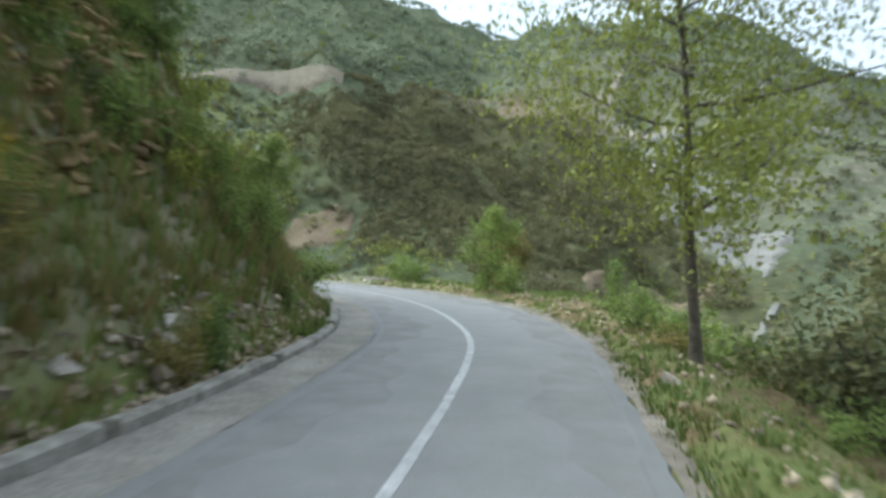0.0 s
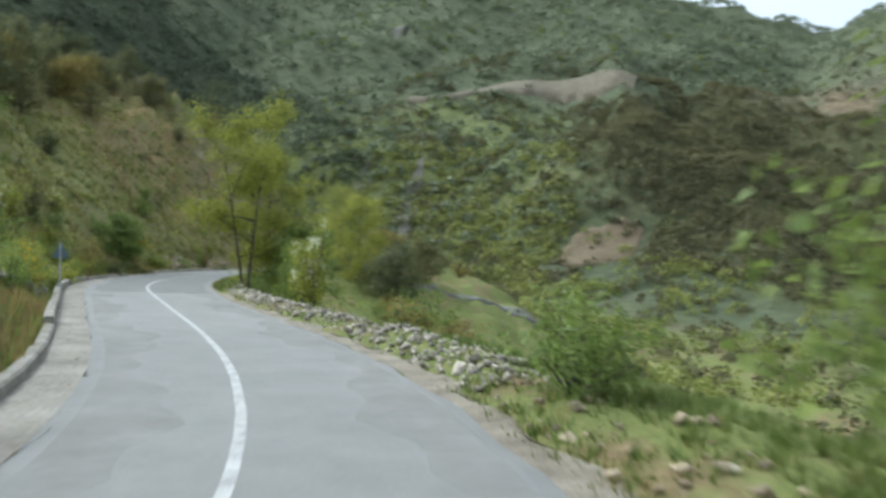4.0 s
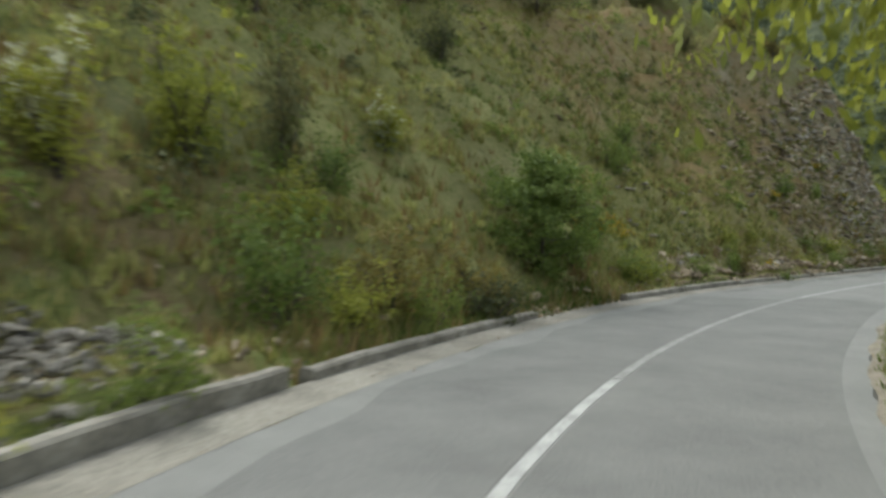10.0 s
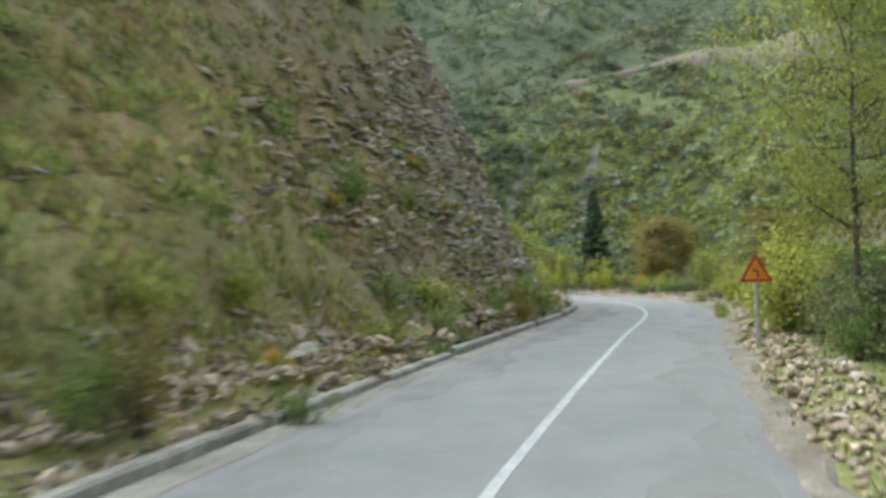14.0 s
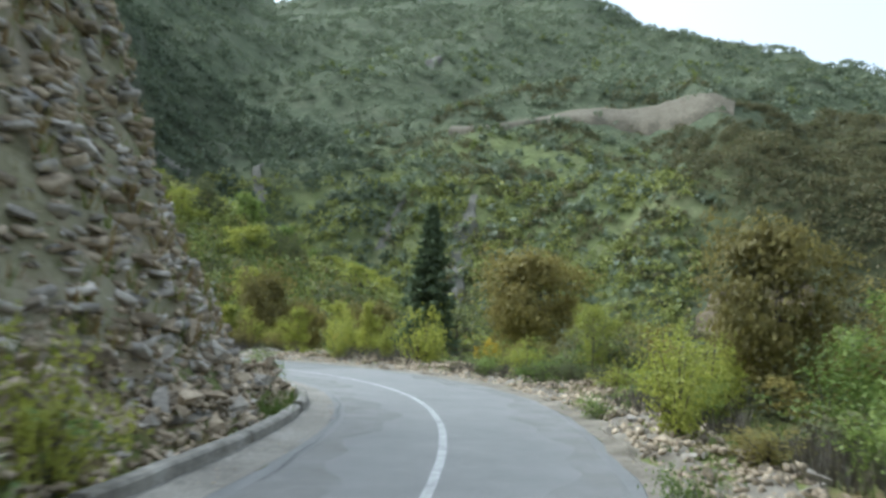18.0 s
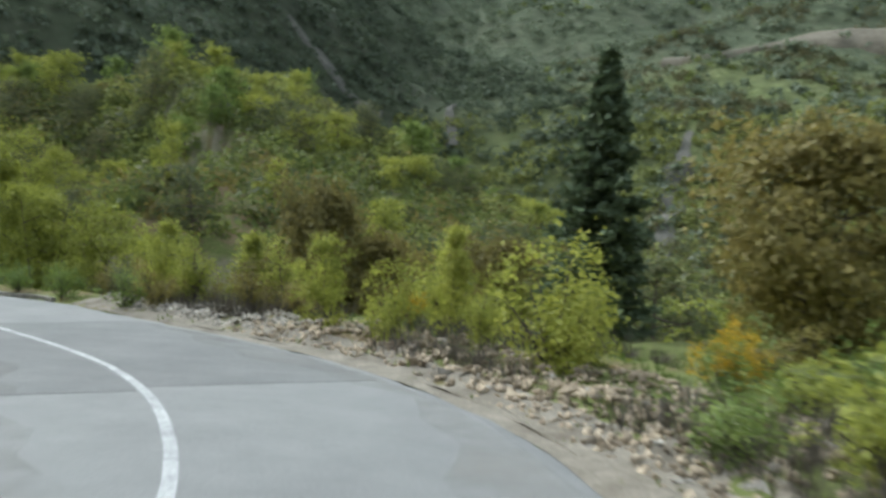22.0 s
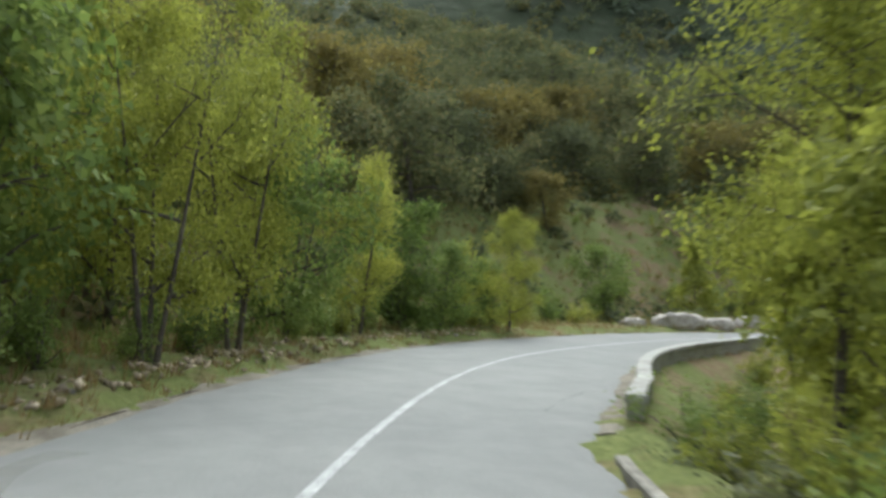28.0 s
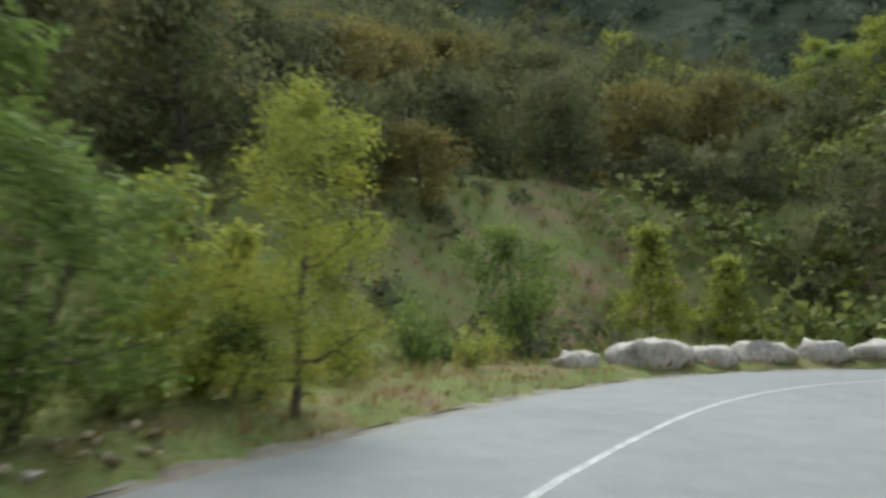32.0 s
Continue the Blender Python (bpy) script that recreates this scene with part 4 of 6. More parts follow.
PROTO = {
    "spring": [make_tree("broadleaf_tree", 11, 7, 2.3, 0.9, 0.12, L_SPRING, 0.1, 620, 15, 0, "egg", 3),
               make_tree("broadleaf_tree", 12, 7, 2.1, 0.3, 0.11, L_SPRING, 0.1, 620, 15),
               make_tree("broadleaf_tree", 13, 7, 2.5, 0.6, 0.13, L_SPRING, 0.1, 620, 15, 0.04)],
    "springnear": [make_tree("broadleaf_tree", 11, 7, 2.3, 0.9, 0.12, L_SPRING, 0.068, 1050, 16, 0, "egg", 3, 0.26, 4, True),
                   make_tree("broadleaf_tree", 17, 7, 2.2, 0.15, 0.12, L_SPRING, 0.068, 1050, 16, 0, "egg", 1, 0.26, 4, True)],
    "springhigh": [make_tree("broadleaf_tree", 18, 7, 2.4, 3.0, 0.13, L_SPRING, 0.068, 900, 16, 0, "egg", 1, 0.26, 4, True)],
    "springfar": [make_tree("broadleaf_tree", 15, 7, 2.5, 0.6, 0.13, L_SPRING, 0.18, 210, 12, 0, "egg", 1, 0.5, 0),
                  make_tree("broadleaf_tree", 16, 7, 2.7, 0.4, 0.13, L_SPRING, 0.18, 210, 12, 0, "round", 1, 0.5, 0)],
    "thin": [make_tree("broadleaf_tree", 14, 7, 2.6, 2.0, 0.11, L_OLIVE, 0.062, 1150, 14, 0.03, "egg", 1, 0.5, 4, True),
             make_tree("broadleaf_tree", 14, 7, 2.6, 2.0, 0.16, L_SPRING, 0.11, 420, 14, 0.03, "round", 1, 0.35, 4, True)],
    "green": [make_tree("broadleaf_tree", 21, 6, 2.2, 0.5, 0.11, L_GREEN, 0.115, 450, 13, 0, "round"),
              make_tree("broadleaf_tree", 22, 6, 2.5, 0.3, 0.11, L_GREEN, 0.115, 450, 13, 0, "round", 3)],
    "greenfar": [make_tree("broadleaf_tree", 23, 6, 2.4, 0.3, 0.11, L_GREEN, 0.19, 190, 12, 0, "round", 1, 0.4, 0)],
    "sapling": [make_tree("young_tree", 31, 4, 1.15, 0.4, 0.045, L_SPRING, 0.09, 300, 12, 0, "cone", 1, 0.42, 2),
                make_tree("young_tree", 32, 4, 1.3, 0.3, 0.045, L_SPRING, 0.09, 300, 12, 0, "egg", 1, 0.42, 2)],
    "oak": [make_tree("evergreen_oak", 41, 6, 2.9, 0.5, 0.18, L_OAK, 0.14, 430, 14, 0, "round", 2, 0.5, 1),
            make_tree("evergreen_oak", 42, 6, 3.1, 0.4, 0.18, L_OAK, 0.14, 430, 14, 0, "round", 3, 0.5, 1),
            make_tree("evergreen_oak", 43, 6, 2.7, 0.4, 0.16, L_OAKGOLD, 0.14, 430, 14, 0, "round", 2, 0.5, 1)],
    "oakfar": [make_tree("evergreen_oak", 44, 6, 3.0, 0.2, 0.18, L_OAK, 0.2, 130, 13, 0, "round", 2, 0.55, 0),
               make_tree("evergreen_oak", 45, 6, 3.1, 0.2, 0.18, L_OAK, 0.2, 130, 13, 0, "round", 1, 0.55, 0)],
    "gold": [make_tree("evergreen_oak", 51, 6, 2.4, 0.2, 0.16, L_OAKGOLD, 0.13, 900, 16, 0, "round", 3, 0.55, 2)],
    "shrub": [make_shrub("shrub", 61, 1.5, 0.95, L_GREEN, 0.052, 1450), make_shrub("shrub", 62, 1.5, 1.1, L_GREEN, 0.052, 1450), make_shrub("shrub", 63, 1.6, 0.9, L_SPRING, 0.052, 1450)],
    "shrubfar": [make_shrub("shrub", 64, 1.5, 0.95, L_GREEN, 0.075, 600), make_shrub("shrub", 65, 1.5, 1.1, L_GREEN, 0.075, 600)],
    "darkfar": [make_shrub("evergreen_bush", 66, 1.5, 1.1, L_OAK, 0.075, 600), make_shrub("evergreen_bush", 67, 1.8, 0.9, L_OAKGOLD, 0.075, 600)],
    "lime": [make_shrub("shrub", 71, 1.8, 1.0, L_SPRING, 0.05, 2600, None, 0, 14), make_shrub("shrub", 72, 2.0, 0.9, L_SPRING, 0.05, 2600, None, 0, 14)],
    "dark": [make_shrub("evergreen_bush", 81, 1.5, 1.1, L_OAK, 0.052, 1450), make_shrub("evergreen_bush", 82, 1.8, 0.9, L_OAKGOLD, 0.052, 1450)],
    "broom": [make_shrub("broom_shrub", 91, 1.4, 0.8, L_GREEN, 0.035, 1400, L_BROOM, 2600), make_shrub("broom_shrub", 92, 1.0, 0.7, L_GREEN, 0.035, 1200, L_BROOM, 1800)],
    "whiteflower": [make_shrub("blossoming_shrub", 95, 2.4, 1.0, L_SPRING, 0.05, 2400, L_BLOSSOM, 700)],
    "fir": [make_fir(97, 8.4, 1.55)],
}
LABELS = {
    "spring": ("roadside tree with fresh yellow-green spring leaves", "tree"),
    "greenfar": ("bushy mid-green broadleaf tree on the hillside", "tree"),
    "thin": ("slender tree with thin dark trunk and sparse green leaves", "tree"),
    "green": ("bushy mid-green broadleaf tree on the hillside", "tree"),
    "sapling": ("slender young tree with pale spring leaves", "tree"),
    "springnear": ("roadside tree with fresh yellow-green spring leaves", "tree"),
    "springhigh": ("roadside tree with fresh yellow-green spring leaves", "tree"),
    "springfar": ("roadside tree with fresh yellow-green spring leaves", "tree"),
    "oakfar": ("dark evergreen oak with bronze new growth", "tree"),
    "oak": ("dark evergreen oak with bronze new growth", "tree"),
    "gold": ("rounded golden-brown evergreen oak beside the road", "tree"),
    "shrubfar": ("green leafy shrub on the roadside slope", "shrub"),
    "darkfar": ("dark olive low shrub on the slope", "shrub"),
    "shrub": ("green leafy shrub on the roadside slope", "shrub"),
    "lime": ("bright yellow-green shrub on the stony verge", "shrub"),
    "dark": ("dark olive low shrub on the slope", "shrub"),
    "broom": ("broom shrub covered in orange-yellow flowers", "shrub"),
    "whiteflower": ("shrub with clusters of white blossom", "shrub"),
    "fir": ("dark green pointed fir tree", "tree"),
}
for obs in PROTO.values():
    for ob in obs:
        ob.matrix_basis = HIDE


def extent(ob):
    """Height and width that the bulk of a plant's leaves fill."""
    co = []
    for ch in ob.children:
        if ch.name.split(".")[0] in ("crown", "foliage"):
            a = np.empty(len(ch.data.vertices) * 3, np.float32)
            ch.data.vertices.foreach_get("co", a)
            co.append(a.reshape(-1, 3))
    co = np.vstack(co)
    return float(np.percentile(co[:, 2], 98.5)), 2 * float(np.percentile(np.hypot(co[:, 0], co[:, 1]), 93))


DIMS = {ob.name: extent(ob) for obs in PROTO.values() for ob in obs}
USED = {}
rp = random.Random(17)


def plant(kind, x, y, h=None, w=None, variant=None, dz=0.0, label="", tilt=(0.0, 0.0)):
    """Sets a plant of that kind on the ground, h metres high and w metres wide."""
    protos = PROTO[kind]
    i = rp.randrange(len(protos)) if variant is None else variant
    dims = {"spring": (7, 4.6), "springnear": (7, 4.6), "green": (6, 4.6), "thin": (7, 5.2), "sapling": (4, 2.4), "oak": (6, 5.8), "springfar": (7, 4.6), "springhigh": (7, 4.6), "greenfar": (6, 4.6), "oakfar": (6, 5.8), "gold": (6, 4.8), "shrub": (1.5, 1.55), "shrubfar": (1.5, 1.6), "darkfar": (1.6, 1.6), "lime": (1.9, 1.7), "dark": (1.6, 1.6), "broom": (1.3, 1.6), "whiteflower": (2.4, 2.0), "fir": (8.4, 3.1)}[kind]
    h = h or dims[0] * rp.uniform(0.75, 1.15)
    w = w or dims[1] * h / dims[0] * rp.uniform(0.85, 1.15)
    nh, nw = DIMS[protos[i].name]
    m = Matrix.LocRotScale((x, y, height(x, y) - 0.03 + dz), Euler((tilt[0], tilt[1], rp.uniform(0, 6.28))), (w / nw, w / nw, h / nh))
    src = protos[i]
    if src in USED:
        ob = copy_thing(src, m @ Matrix.Diagonal((1 / src.scale.x, 1 / src.scale.y, 1 / src.scale.z, 1)))
    else:
        ob = src
        ob.matrix_basis = m
    USED[src] = True
    lab, cat = LABELS[kind]
    return tagged(ob, label or lab, cat, "roadside trees" if cat == "tree" else "roadside shrubs")


def plant_road(kind, s, l, h=None, w=None, **k):
    x, y = road_xy(s, l)
    if abs(l) > 7.0:
        kind = {"shrub": "shrubfar", "dark": "darkfar", "lime": "shrubfar", "spring": "springfar"}.get(kind, kind)
    return plant(kind, float(x), float(y), h, w, **k)

# ---- planting: valley side ----
plant("thin", -10.9, -30.5, 8.2, 5.9, 0, tilt=(0.0, 0.1))
plant("dark", -9.6, -32.6, 2.3, 3.0, 0)
plant("dark", -7.6, -31.0, 2.6, 3.4, 0)
plant("oak", -5.0, -32.0, 4.5, 4.5, 0)
plant("shrub", -2.6, -21.7, 1.7, 1.3, 0)
plant("shrub", -6.3, -25.9, 1.25, 1.0, 1)
plant("green", -2.9, -15.7, 3.0, 2.4, 1, label="bushy green young tree at the grassy road edge")
plant("shrub", -3.0, -17.4, 1.1, 1.2, 0)
plant("gold", -0.6, -14.2, 2.2, 1.9)
plant("dark", 1.2, -11.8, 1.7, 2.2, 0)
plant("shrub", -2.1, -9.6, 1.2, 1.8, 1)
plant("shrub", -1.2, -7.6, 1.3, 1.8, 0)
plant("dark", -0.9, 2.6, 1.6, 2.6, 1)
plant("shrub", -0.6, 4.0, 1.8, 2.4, 1)
plant("shrub", -1.4, 8.3, 1.0, 0.9, 0)
plant("shrub", 0.6, 6.5, 1.4, 1.3, 1)
plant("whiteflower", -3.5, 6.4, 2.9, 1.4)
plant("springnear", -5.2, 22.9, 9.4, 5.4, 0, label="large roadside tree with several dark trunks and yellow-green leaves")
plant("springnear", -4.0, 24.6, 7.6, 4.4, 1)
plant("green", -2.7, 21.6, 4.6, 3.4, 0)
plant("green", -3.4, 12.6, 2.6, 1.8, 0)
plant("shrub", -4.6, 19.0, 1.1, 1.4, 1)
plant("green", -2.6, 24.6, 3.8, 3.6, 0)
plant("green", -1.6, 31.0, 4.0, 3.8, 1)
plant("shrub", -4.6, 24.5, 1.1, 1.6, 0)
plant("shrub", -5.0, 28.0, 1.0, 1.5, 0)
plant("oak", 6.5, 44.0, 4.8, 5.2, 0)
plant("oak", 9.0, 51.5, 4.8, 5.4, 1)
plant("oak", 12.5, 58.0, 4.6, 5.0, 0)
plant("thin", 3.6, 53.0, 7.8, 4.6, 0, label="leaning roadside tree with a thin dark trunk and green leaves")
plant("springnear", 4.4, 46.5, 7.4, 4.6, 1)
plant("lime", 4.2, 56.4, 2.2, 2.2, 0)
plant("lime", 5.2, 58.6, 2.4, 2.4, 1)
plant("shrub", 5.9, 54.8, 2.4, 3.0, 0)
plant("gold", 12.8, 72.8, 3.7, 2.5, label="tall golden-brown evergreen oak beside the road")
plant("gold", 14.9, 71.6, 2.4, 2.6)
plant("dark", 14.0, 69.6, 1.3, 2.2, 1)
plant("lime", 9.3, 70.3, 1.7, 1.4, 0)
plant("thin", 13.4, 82.2, 2.35, 1.75, 1, label="small umbrella-shaped tree with bright lime leaves on the verge")
plant("dark", 14.3, 81.4, 1.6, 1.9, 0)
plant("fir", 11.6, 97.8, 7.4, 2.5)
plant("gold", 15.6, 94.1, 5.0, 4.7, label="broad bronze-green rounded oak on the valley side")
plant("gold", 2.9, 101.4, 5.2, 3.3)
plant("gold", 5.2, 102.2, 3.9, 3.0)
plant("gold", 8.8, 101.5, 3.4, 3.0)
for kind, x, y, h, w in (("lime", 9.4, 89.4, 2.1, 1.9), ("lime", 6.5, 92.4, 1.7, 1.2), ("sapling", 7.8, 93.1, 2.3, 1.0), ("dark", 0.1, 96.9, 1.2, 1.2), ("dark", 2.6, 96.9, 1.4, 1.3),
                         ("broom", 6.8, 94.6, 0.9, 0.9), ("shrub", 10.1, 90.1, 0.7, 0.9), ("sapling", 4.9, 94.2, 2.1, 1.2), ("lime", 0.6, 98.3, 1.9, 1.4), ("lime", 8.4, 91.7, 1.4, 0.8),
                         ("lime", 10.4, 93.0, 1.3, 1.4), ("broom", 11.3, 86.9, 1.0, 1.1), ("shrub", 11.5, 83.3, 1.2, 1.5), ("shrub", 10.6, 84.2, 0.8, 1.4), ("broom", 12.0, 88.4, 0.9, 0.8),
                         ("lime", 4.2, 97.4, 1.6, 1.3), ("lime", 2.9, 98.8, 2.0, 1.5), ("lime", -1.4, 101.0, 2.2, 1.8), ("lime", -2.6, 103.0, 2.9, 2.2), ("shrub", 12.6, 79.0, 0.8, 1.3),
                         ("shrub", 9.6, 73.6, 0.6, 1.0), ("lime", 11.9, 75.2, 1.1, 1.1), ("shrub", 10.7, 71.8, 0.9, 1.2), ("shrub", 7.2, 66.4, 0.6, 0.8), ("shrub", 6.2, 64.4, 0.5, 0.8),
                         ("shrub", 13.4, 87.0, 1.0, 1.4), ("shrub", 12.0, 76.6, 0.9, 1.5), ("sapling", 1.8, 100.0, 2.8, 1.6), ("lime", 7.4, 97.2, 2.0, 1.8), ("lime", 9.4, 99.6, 2.0, 2.0), ("sapling", -0.6, 99.4, 2.4, 1.2), ("dark", 13.8, 75.6, 1.0, 1.8)):
    plant(kind, x, y, h, w)
for kind, x, y, h, w in (("dark", 15.6, 68.0, 1.5, 2.0), ("shrub", 13.2, 67.6, 1.1, 1.6), ("shrub", 16.8, 70.4, 1.4, 2.0), ("dark", 18.4, 72.4, 1.8, 2.4), ("shrub", 12.2, 69.2, 0.9, 1.4), ("dark", 17.0, 75.0, 1.6, 2.2), ("shrub", 15.2, 77.6, 1.2, 1.8), ("shrub", 11.4, 67.0, 0.8, 1.3), ("dark", 19.6, 68.4, 1.6, 2.2)):
    plant(kind, x, y, h, w)
# trees below the bend and beside the culvert
for x, y, h, w in ((-18.4, 116.0, 7.6, 4.2), (-15.6, 116.0, 7.4, 4.6), (-12.6, 110.4, 7.4, 4.8), (-19.6, 119.6, 7.6, 4.2), (-9.6, 105.8, 6.2, 3.8), (-7.0, 104.8, 5.2, 3.4), (-4.6, 104.4, 4.6, 3.2),
                   (-21.0, 124.0, 6.6, 3.8), (-10.5, 111.5, 6.0, 4.0), (-5.0, 110.0, 5.0, 4.0), (0.5, 108.0, 4.4, 4.0), (5.0, 107.0, 4.4, 4.0)):
    plant("spring", x, y, h, w)
for x, y in ((-14.0, 116.0), (-8.0, 116.5), (-2.0, 115.5), (4.0, 114.0), (10.0, 112.5), (-16.0, 124.0), (-9.0, 125.0), (-2.5, 124.0), (4.5, 122.0), (11.0, 120.0), (17.0, 108.0), (15.0, 102.0), (-13.0, 133.0), (-5.0, 134.0), (3.0, 132.0), (10.0, 130.0), (18.0, 118.0)):
    plant("springfar" if rp.random() < 0.6 else "oakfar", x + rp.uniform(-1, 1), y + rp.uniform(-1, 1), rp.uniform(3.6, 5.2))
for s, l in ((153, 4.6), (155, 4.2), (157, 3.9), (159.5, 4.0), (151, 5.0), (148, 5.2), (156, 5.6)):
    plant_road("shrub", s, l, rp.uniform(0.7, 1.4), rp.uniform(1.0, 1.8))
plant("springhigh", -14.0, 109.9, 9.2, 5.2, 0, label="tall dense yellow-green tree rising behind the parapet wall")
# ---- planting: the end of the walk, hill side ----
for kind, x, y, h, w in (("springnear", -21.5, 101.0, 7.0, 3.8), ("springnear", -24.2, 103.4, 7.2, 3.8), ("green", -26.5, 105.6, 5.6, 3.8), ("spring", -33.7, 106.6, 8.4, 4.6), ("springnear", -29.0, 108.9, 5.6, 3.2),
                         ("green", -31.0, 111.5, 4.6, 3.4), ("springnear", -31.0, 116.4, 4.5, 2.4), ("sapling", -32.2, 115.0, 3.2, 1.6), ("sapling", -33.0, 116.5, 2.8, 1.5), ("green", -30.2, 112.6, 3.0, 3.2),
                         ("green", -19.3, 97.8, 5.8, 4.2), ("spring", -17.0, 95.2, 6.6, 4.0), ("spring", -28.5, 101.5, 8.0, 4.6), ("spring", -24.5, 98.5, 7.5, 4.4), 
                         ("green", -39.2, 129.9, 4.2, 4.2), ("sapling", -39.8, 138.0, 5.0, 3.0), ("sapling", -39.6, 143.6, 4.2, 2.6), ("shrub", -40.6, 147.0, 2.6, 2.0), ("sapling", -38.6, 152.0, 4.4, 2.6),
                         ("oak", -34.0, 158.0, 5.0, 5.0), ("spring", -20.6, 131.0, 6.8, 4.2), ("spring", -20.0, 139.0, 7.0, 4.4), ("shrub", -35.6, 124.0, 1.0, 1.4), ("shrub", -37.4, 126.4, 1.2, 1.6)):
    plant(kind, x, y, h, w)
for x, y, h, w in ((-46.5, 121.5, 9.0, 8.5), (-53.0, 117.0, 8.5, 8.0), (-52.0, 128.5, 7.5, 7.5), (-58.0, 124.0, 8.0, 8.0), (-57.5, 134.5, 7.0, 7.5), (-56.0, 142.0, 6.5, 7.0), (-55.5, 149.0, 6.0, 7.0), (-62.0, 139.0, 7.0, 7.5), (-63.0, 148.0, 7.0, 7.5), (-54.0, 156.0, 6.5, 7.0), (-61.0, 157.0, 6.5, 7.0), (-44.0, 114.0, 7.0, 6.5), (-47.0, 108.0, 7.0, 6.5), (-40.0, 108.0, 6.0, 5.6), (-64.0, 130.0, 7.5, 7.5), (-49.5, 134.0, 4.0, 4.5), (-52.0, 163.0, 6.0, 6.5)):
    plant("oak", x, y, h, w, rp.choice([0, 1, 2, 2, 2]))
for x, y in ((-70.0, 140.0), (-71.0, 150.0), (-69.0, 160.0), (-62.0, 166.0), (-54.0, 171.0), (-75.0, 132.0), (-78.0, 158.0), (-46.0, 170.0), (-38.0, 168.0), (-30.0, 170.0), (-44.0, 176.0), (-66.0, 174.0)):
    plant("oakfar" if x < -60 or y < 172 else "springfar", x, y, rp.uniform(5.5, 7.5), rp.uniform(4.5, 6))
for i in range(16):
    s = rp.uniform(163, 190)
    plant_road(rp.choice(["shrub", "lime", "dark"]), s, rp.uniform(5.0, 8.5), rp.uniform(0.8, 1.8))
# ---- planting: cut bank ----
BANKSIDE = [("shrub", -14.5, -23.3, 0.9, 1.2), ("shrub", -10.9, -16.8, 1.3, 2.0), ("green", -13.7, -20.0, 2.4, 1.6), ("dark", -13.2, -17.4, 2.6, 1.7), ("shrub", -17.7, -27.8, 1.3, 1.0), ("broom", -20.9, -29.5, 1.3, 1.1), ("dark", -21.6, -27.6, 1.8, 1.8),
            ("shrub", -9.7, -14.4, 1.4, 1.3), ("shrub", -9.7, -12.5, 1.1, 1.3), ("shrub", -10.0, -10.6, 1.0, 1.3), ("green", -14.5, -12.0, 3.0, 2.8), ("shrub", -10.7, -7.0, 0.9, 1.3), ("shrub", -11.0, -3.5, 0.9, 1.3),
            ("broom", -12.5, 9.7, 1.6, 1.6), ("broom", -12.2, 8.8, 1.0, 1.1), ("shrub", -12.0, 6.6, 1.3, 1.6), ("shrub", -12.8, 11.9, 1.7, 1.5), ("shrub", -16.0, 13.0, 2.4, 2.0), ("shrub", -11.9, 2.6, 1.2, 1.4),
            ("whiteflower", -17.1, 24.8, 2.2, 1.8), ("whiteflower", -16.4, 34.0, 1.6, 1.4), ("dark", -16.7, 29.9, 3.2, 1.6), ("dark", -18.9, 44.4, 2.4, 1.6), ("dark", -11.3, 64.9, 1.9, 2.2), ("dark", -6.2, 73.0, 1.9, 2.0), ("dark", -8.4, 70.0, 1.6, 2.0), ("green", -12.8, 35.8, 2.9, 2.6), ("shrub", -13.1, 28.7, 1.2, 1.2),
            ("shrub", -13.6, 27.0, 1.1, 1.3), ("dark", -13.0, 31.0, 1.4, 1.5), ("dark", -12.9, 33.0, 0.9, 1.2), ("shrub", -13.2, 22.0, 1.2, 1.0), ("shrub", -12.9, 19.6, 1.2, 1.1), ("shrub", -17.5, 28.0, 2.6, 2.2),
            ("dark", -15.0, 20.0, 2.4, 1.8), ("broom", -12.3, 40.5, 0.9, 1.6), ("shrub", -13.0, 47.1, 1.7, 1.1), ("dark", -8.0, 47.5, 1.3, 0.9), ("shrub", -11.0, 40.2, 1.1, 1.6), ("broom", -11.9, 42.6, 0.8, 1.5),
            ("shrub", -6.4, 48.7, 0.7, 0.8), ("shrub", -9.6, 44.6, 0.9, 1.4), ("shrub", -1.9, 62.6, 1.2, 1.4), ("dark", -2.6, 61.0, 1.0, 1.4), ("shrub", -5.2, 54.8, 0.8, 1.3), ("shrub", -4.0, 57.6, 1.0, 1.6),
            ("shrub", 0.9, 67.4, 1.6, 1.3), ("dark", -0.9, 62.9, 1.5, 0.8), ("shrub", -4.1, 59.7, 0.9, 2.2), ("shrub", -5.2, 58.2, 0.8, 1.8), ("shrub", 3.2, 79.4, 0.9, 1.1), ("shrub", 3.4, 78.4, 0.7, 0.9), ("broom", -6.9, 50.6, 0.5, 0.6)]
for k in BANKSIDE:
    plant(*k)
for i in range(150):
    s, d = rp.uniform(-20, 110) if i < 80 else rp.uniform(-8, 48), rp.uniform(0.1, 1) ** 1.5 * 11
    if 8.5 < s < 16 and 1 < d < 7 or s > 100 and d > 7 and rp.random() < 0.6:
        continue
    rocky = s > 84
    kind = rp.choice(["shrub", "shrub", "dark", "shrub", "green"] if not rocky else ["shrub", "shrub", "dark", "shrub", "broom"])
    h = {"shrub": rp.uniform(1.0, 2.2), "dark": rp.uniform(0.9, 2.2), "lime": rp.uniform(1.3, 2.6), "green": rp.uniform(2.2, 3.6), "broom": rp.uniform(0.5, 1.0)}[kind] * (0.6 if rocky else 1.0)
    plant_road(kind, s, -3.7 - float(table(s, SHELF)) - d, min(h, 0.7 + 0.4 * d))
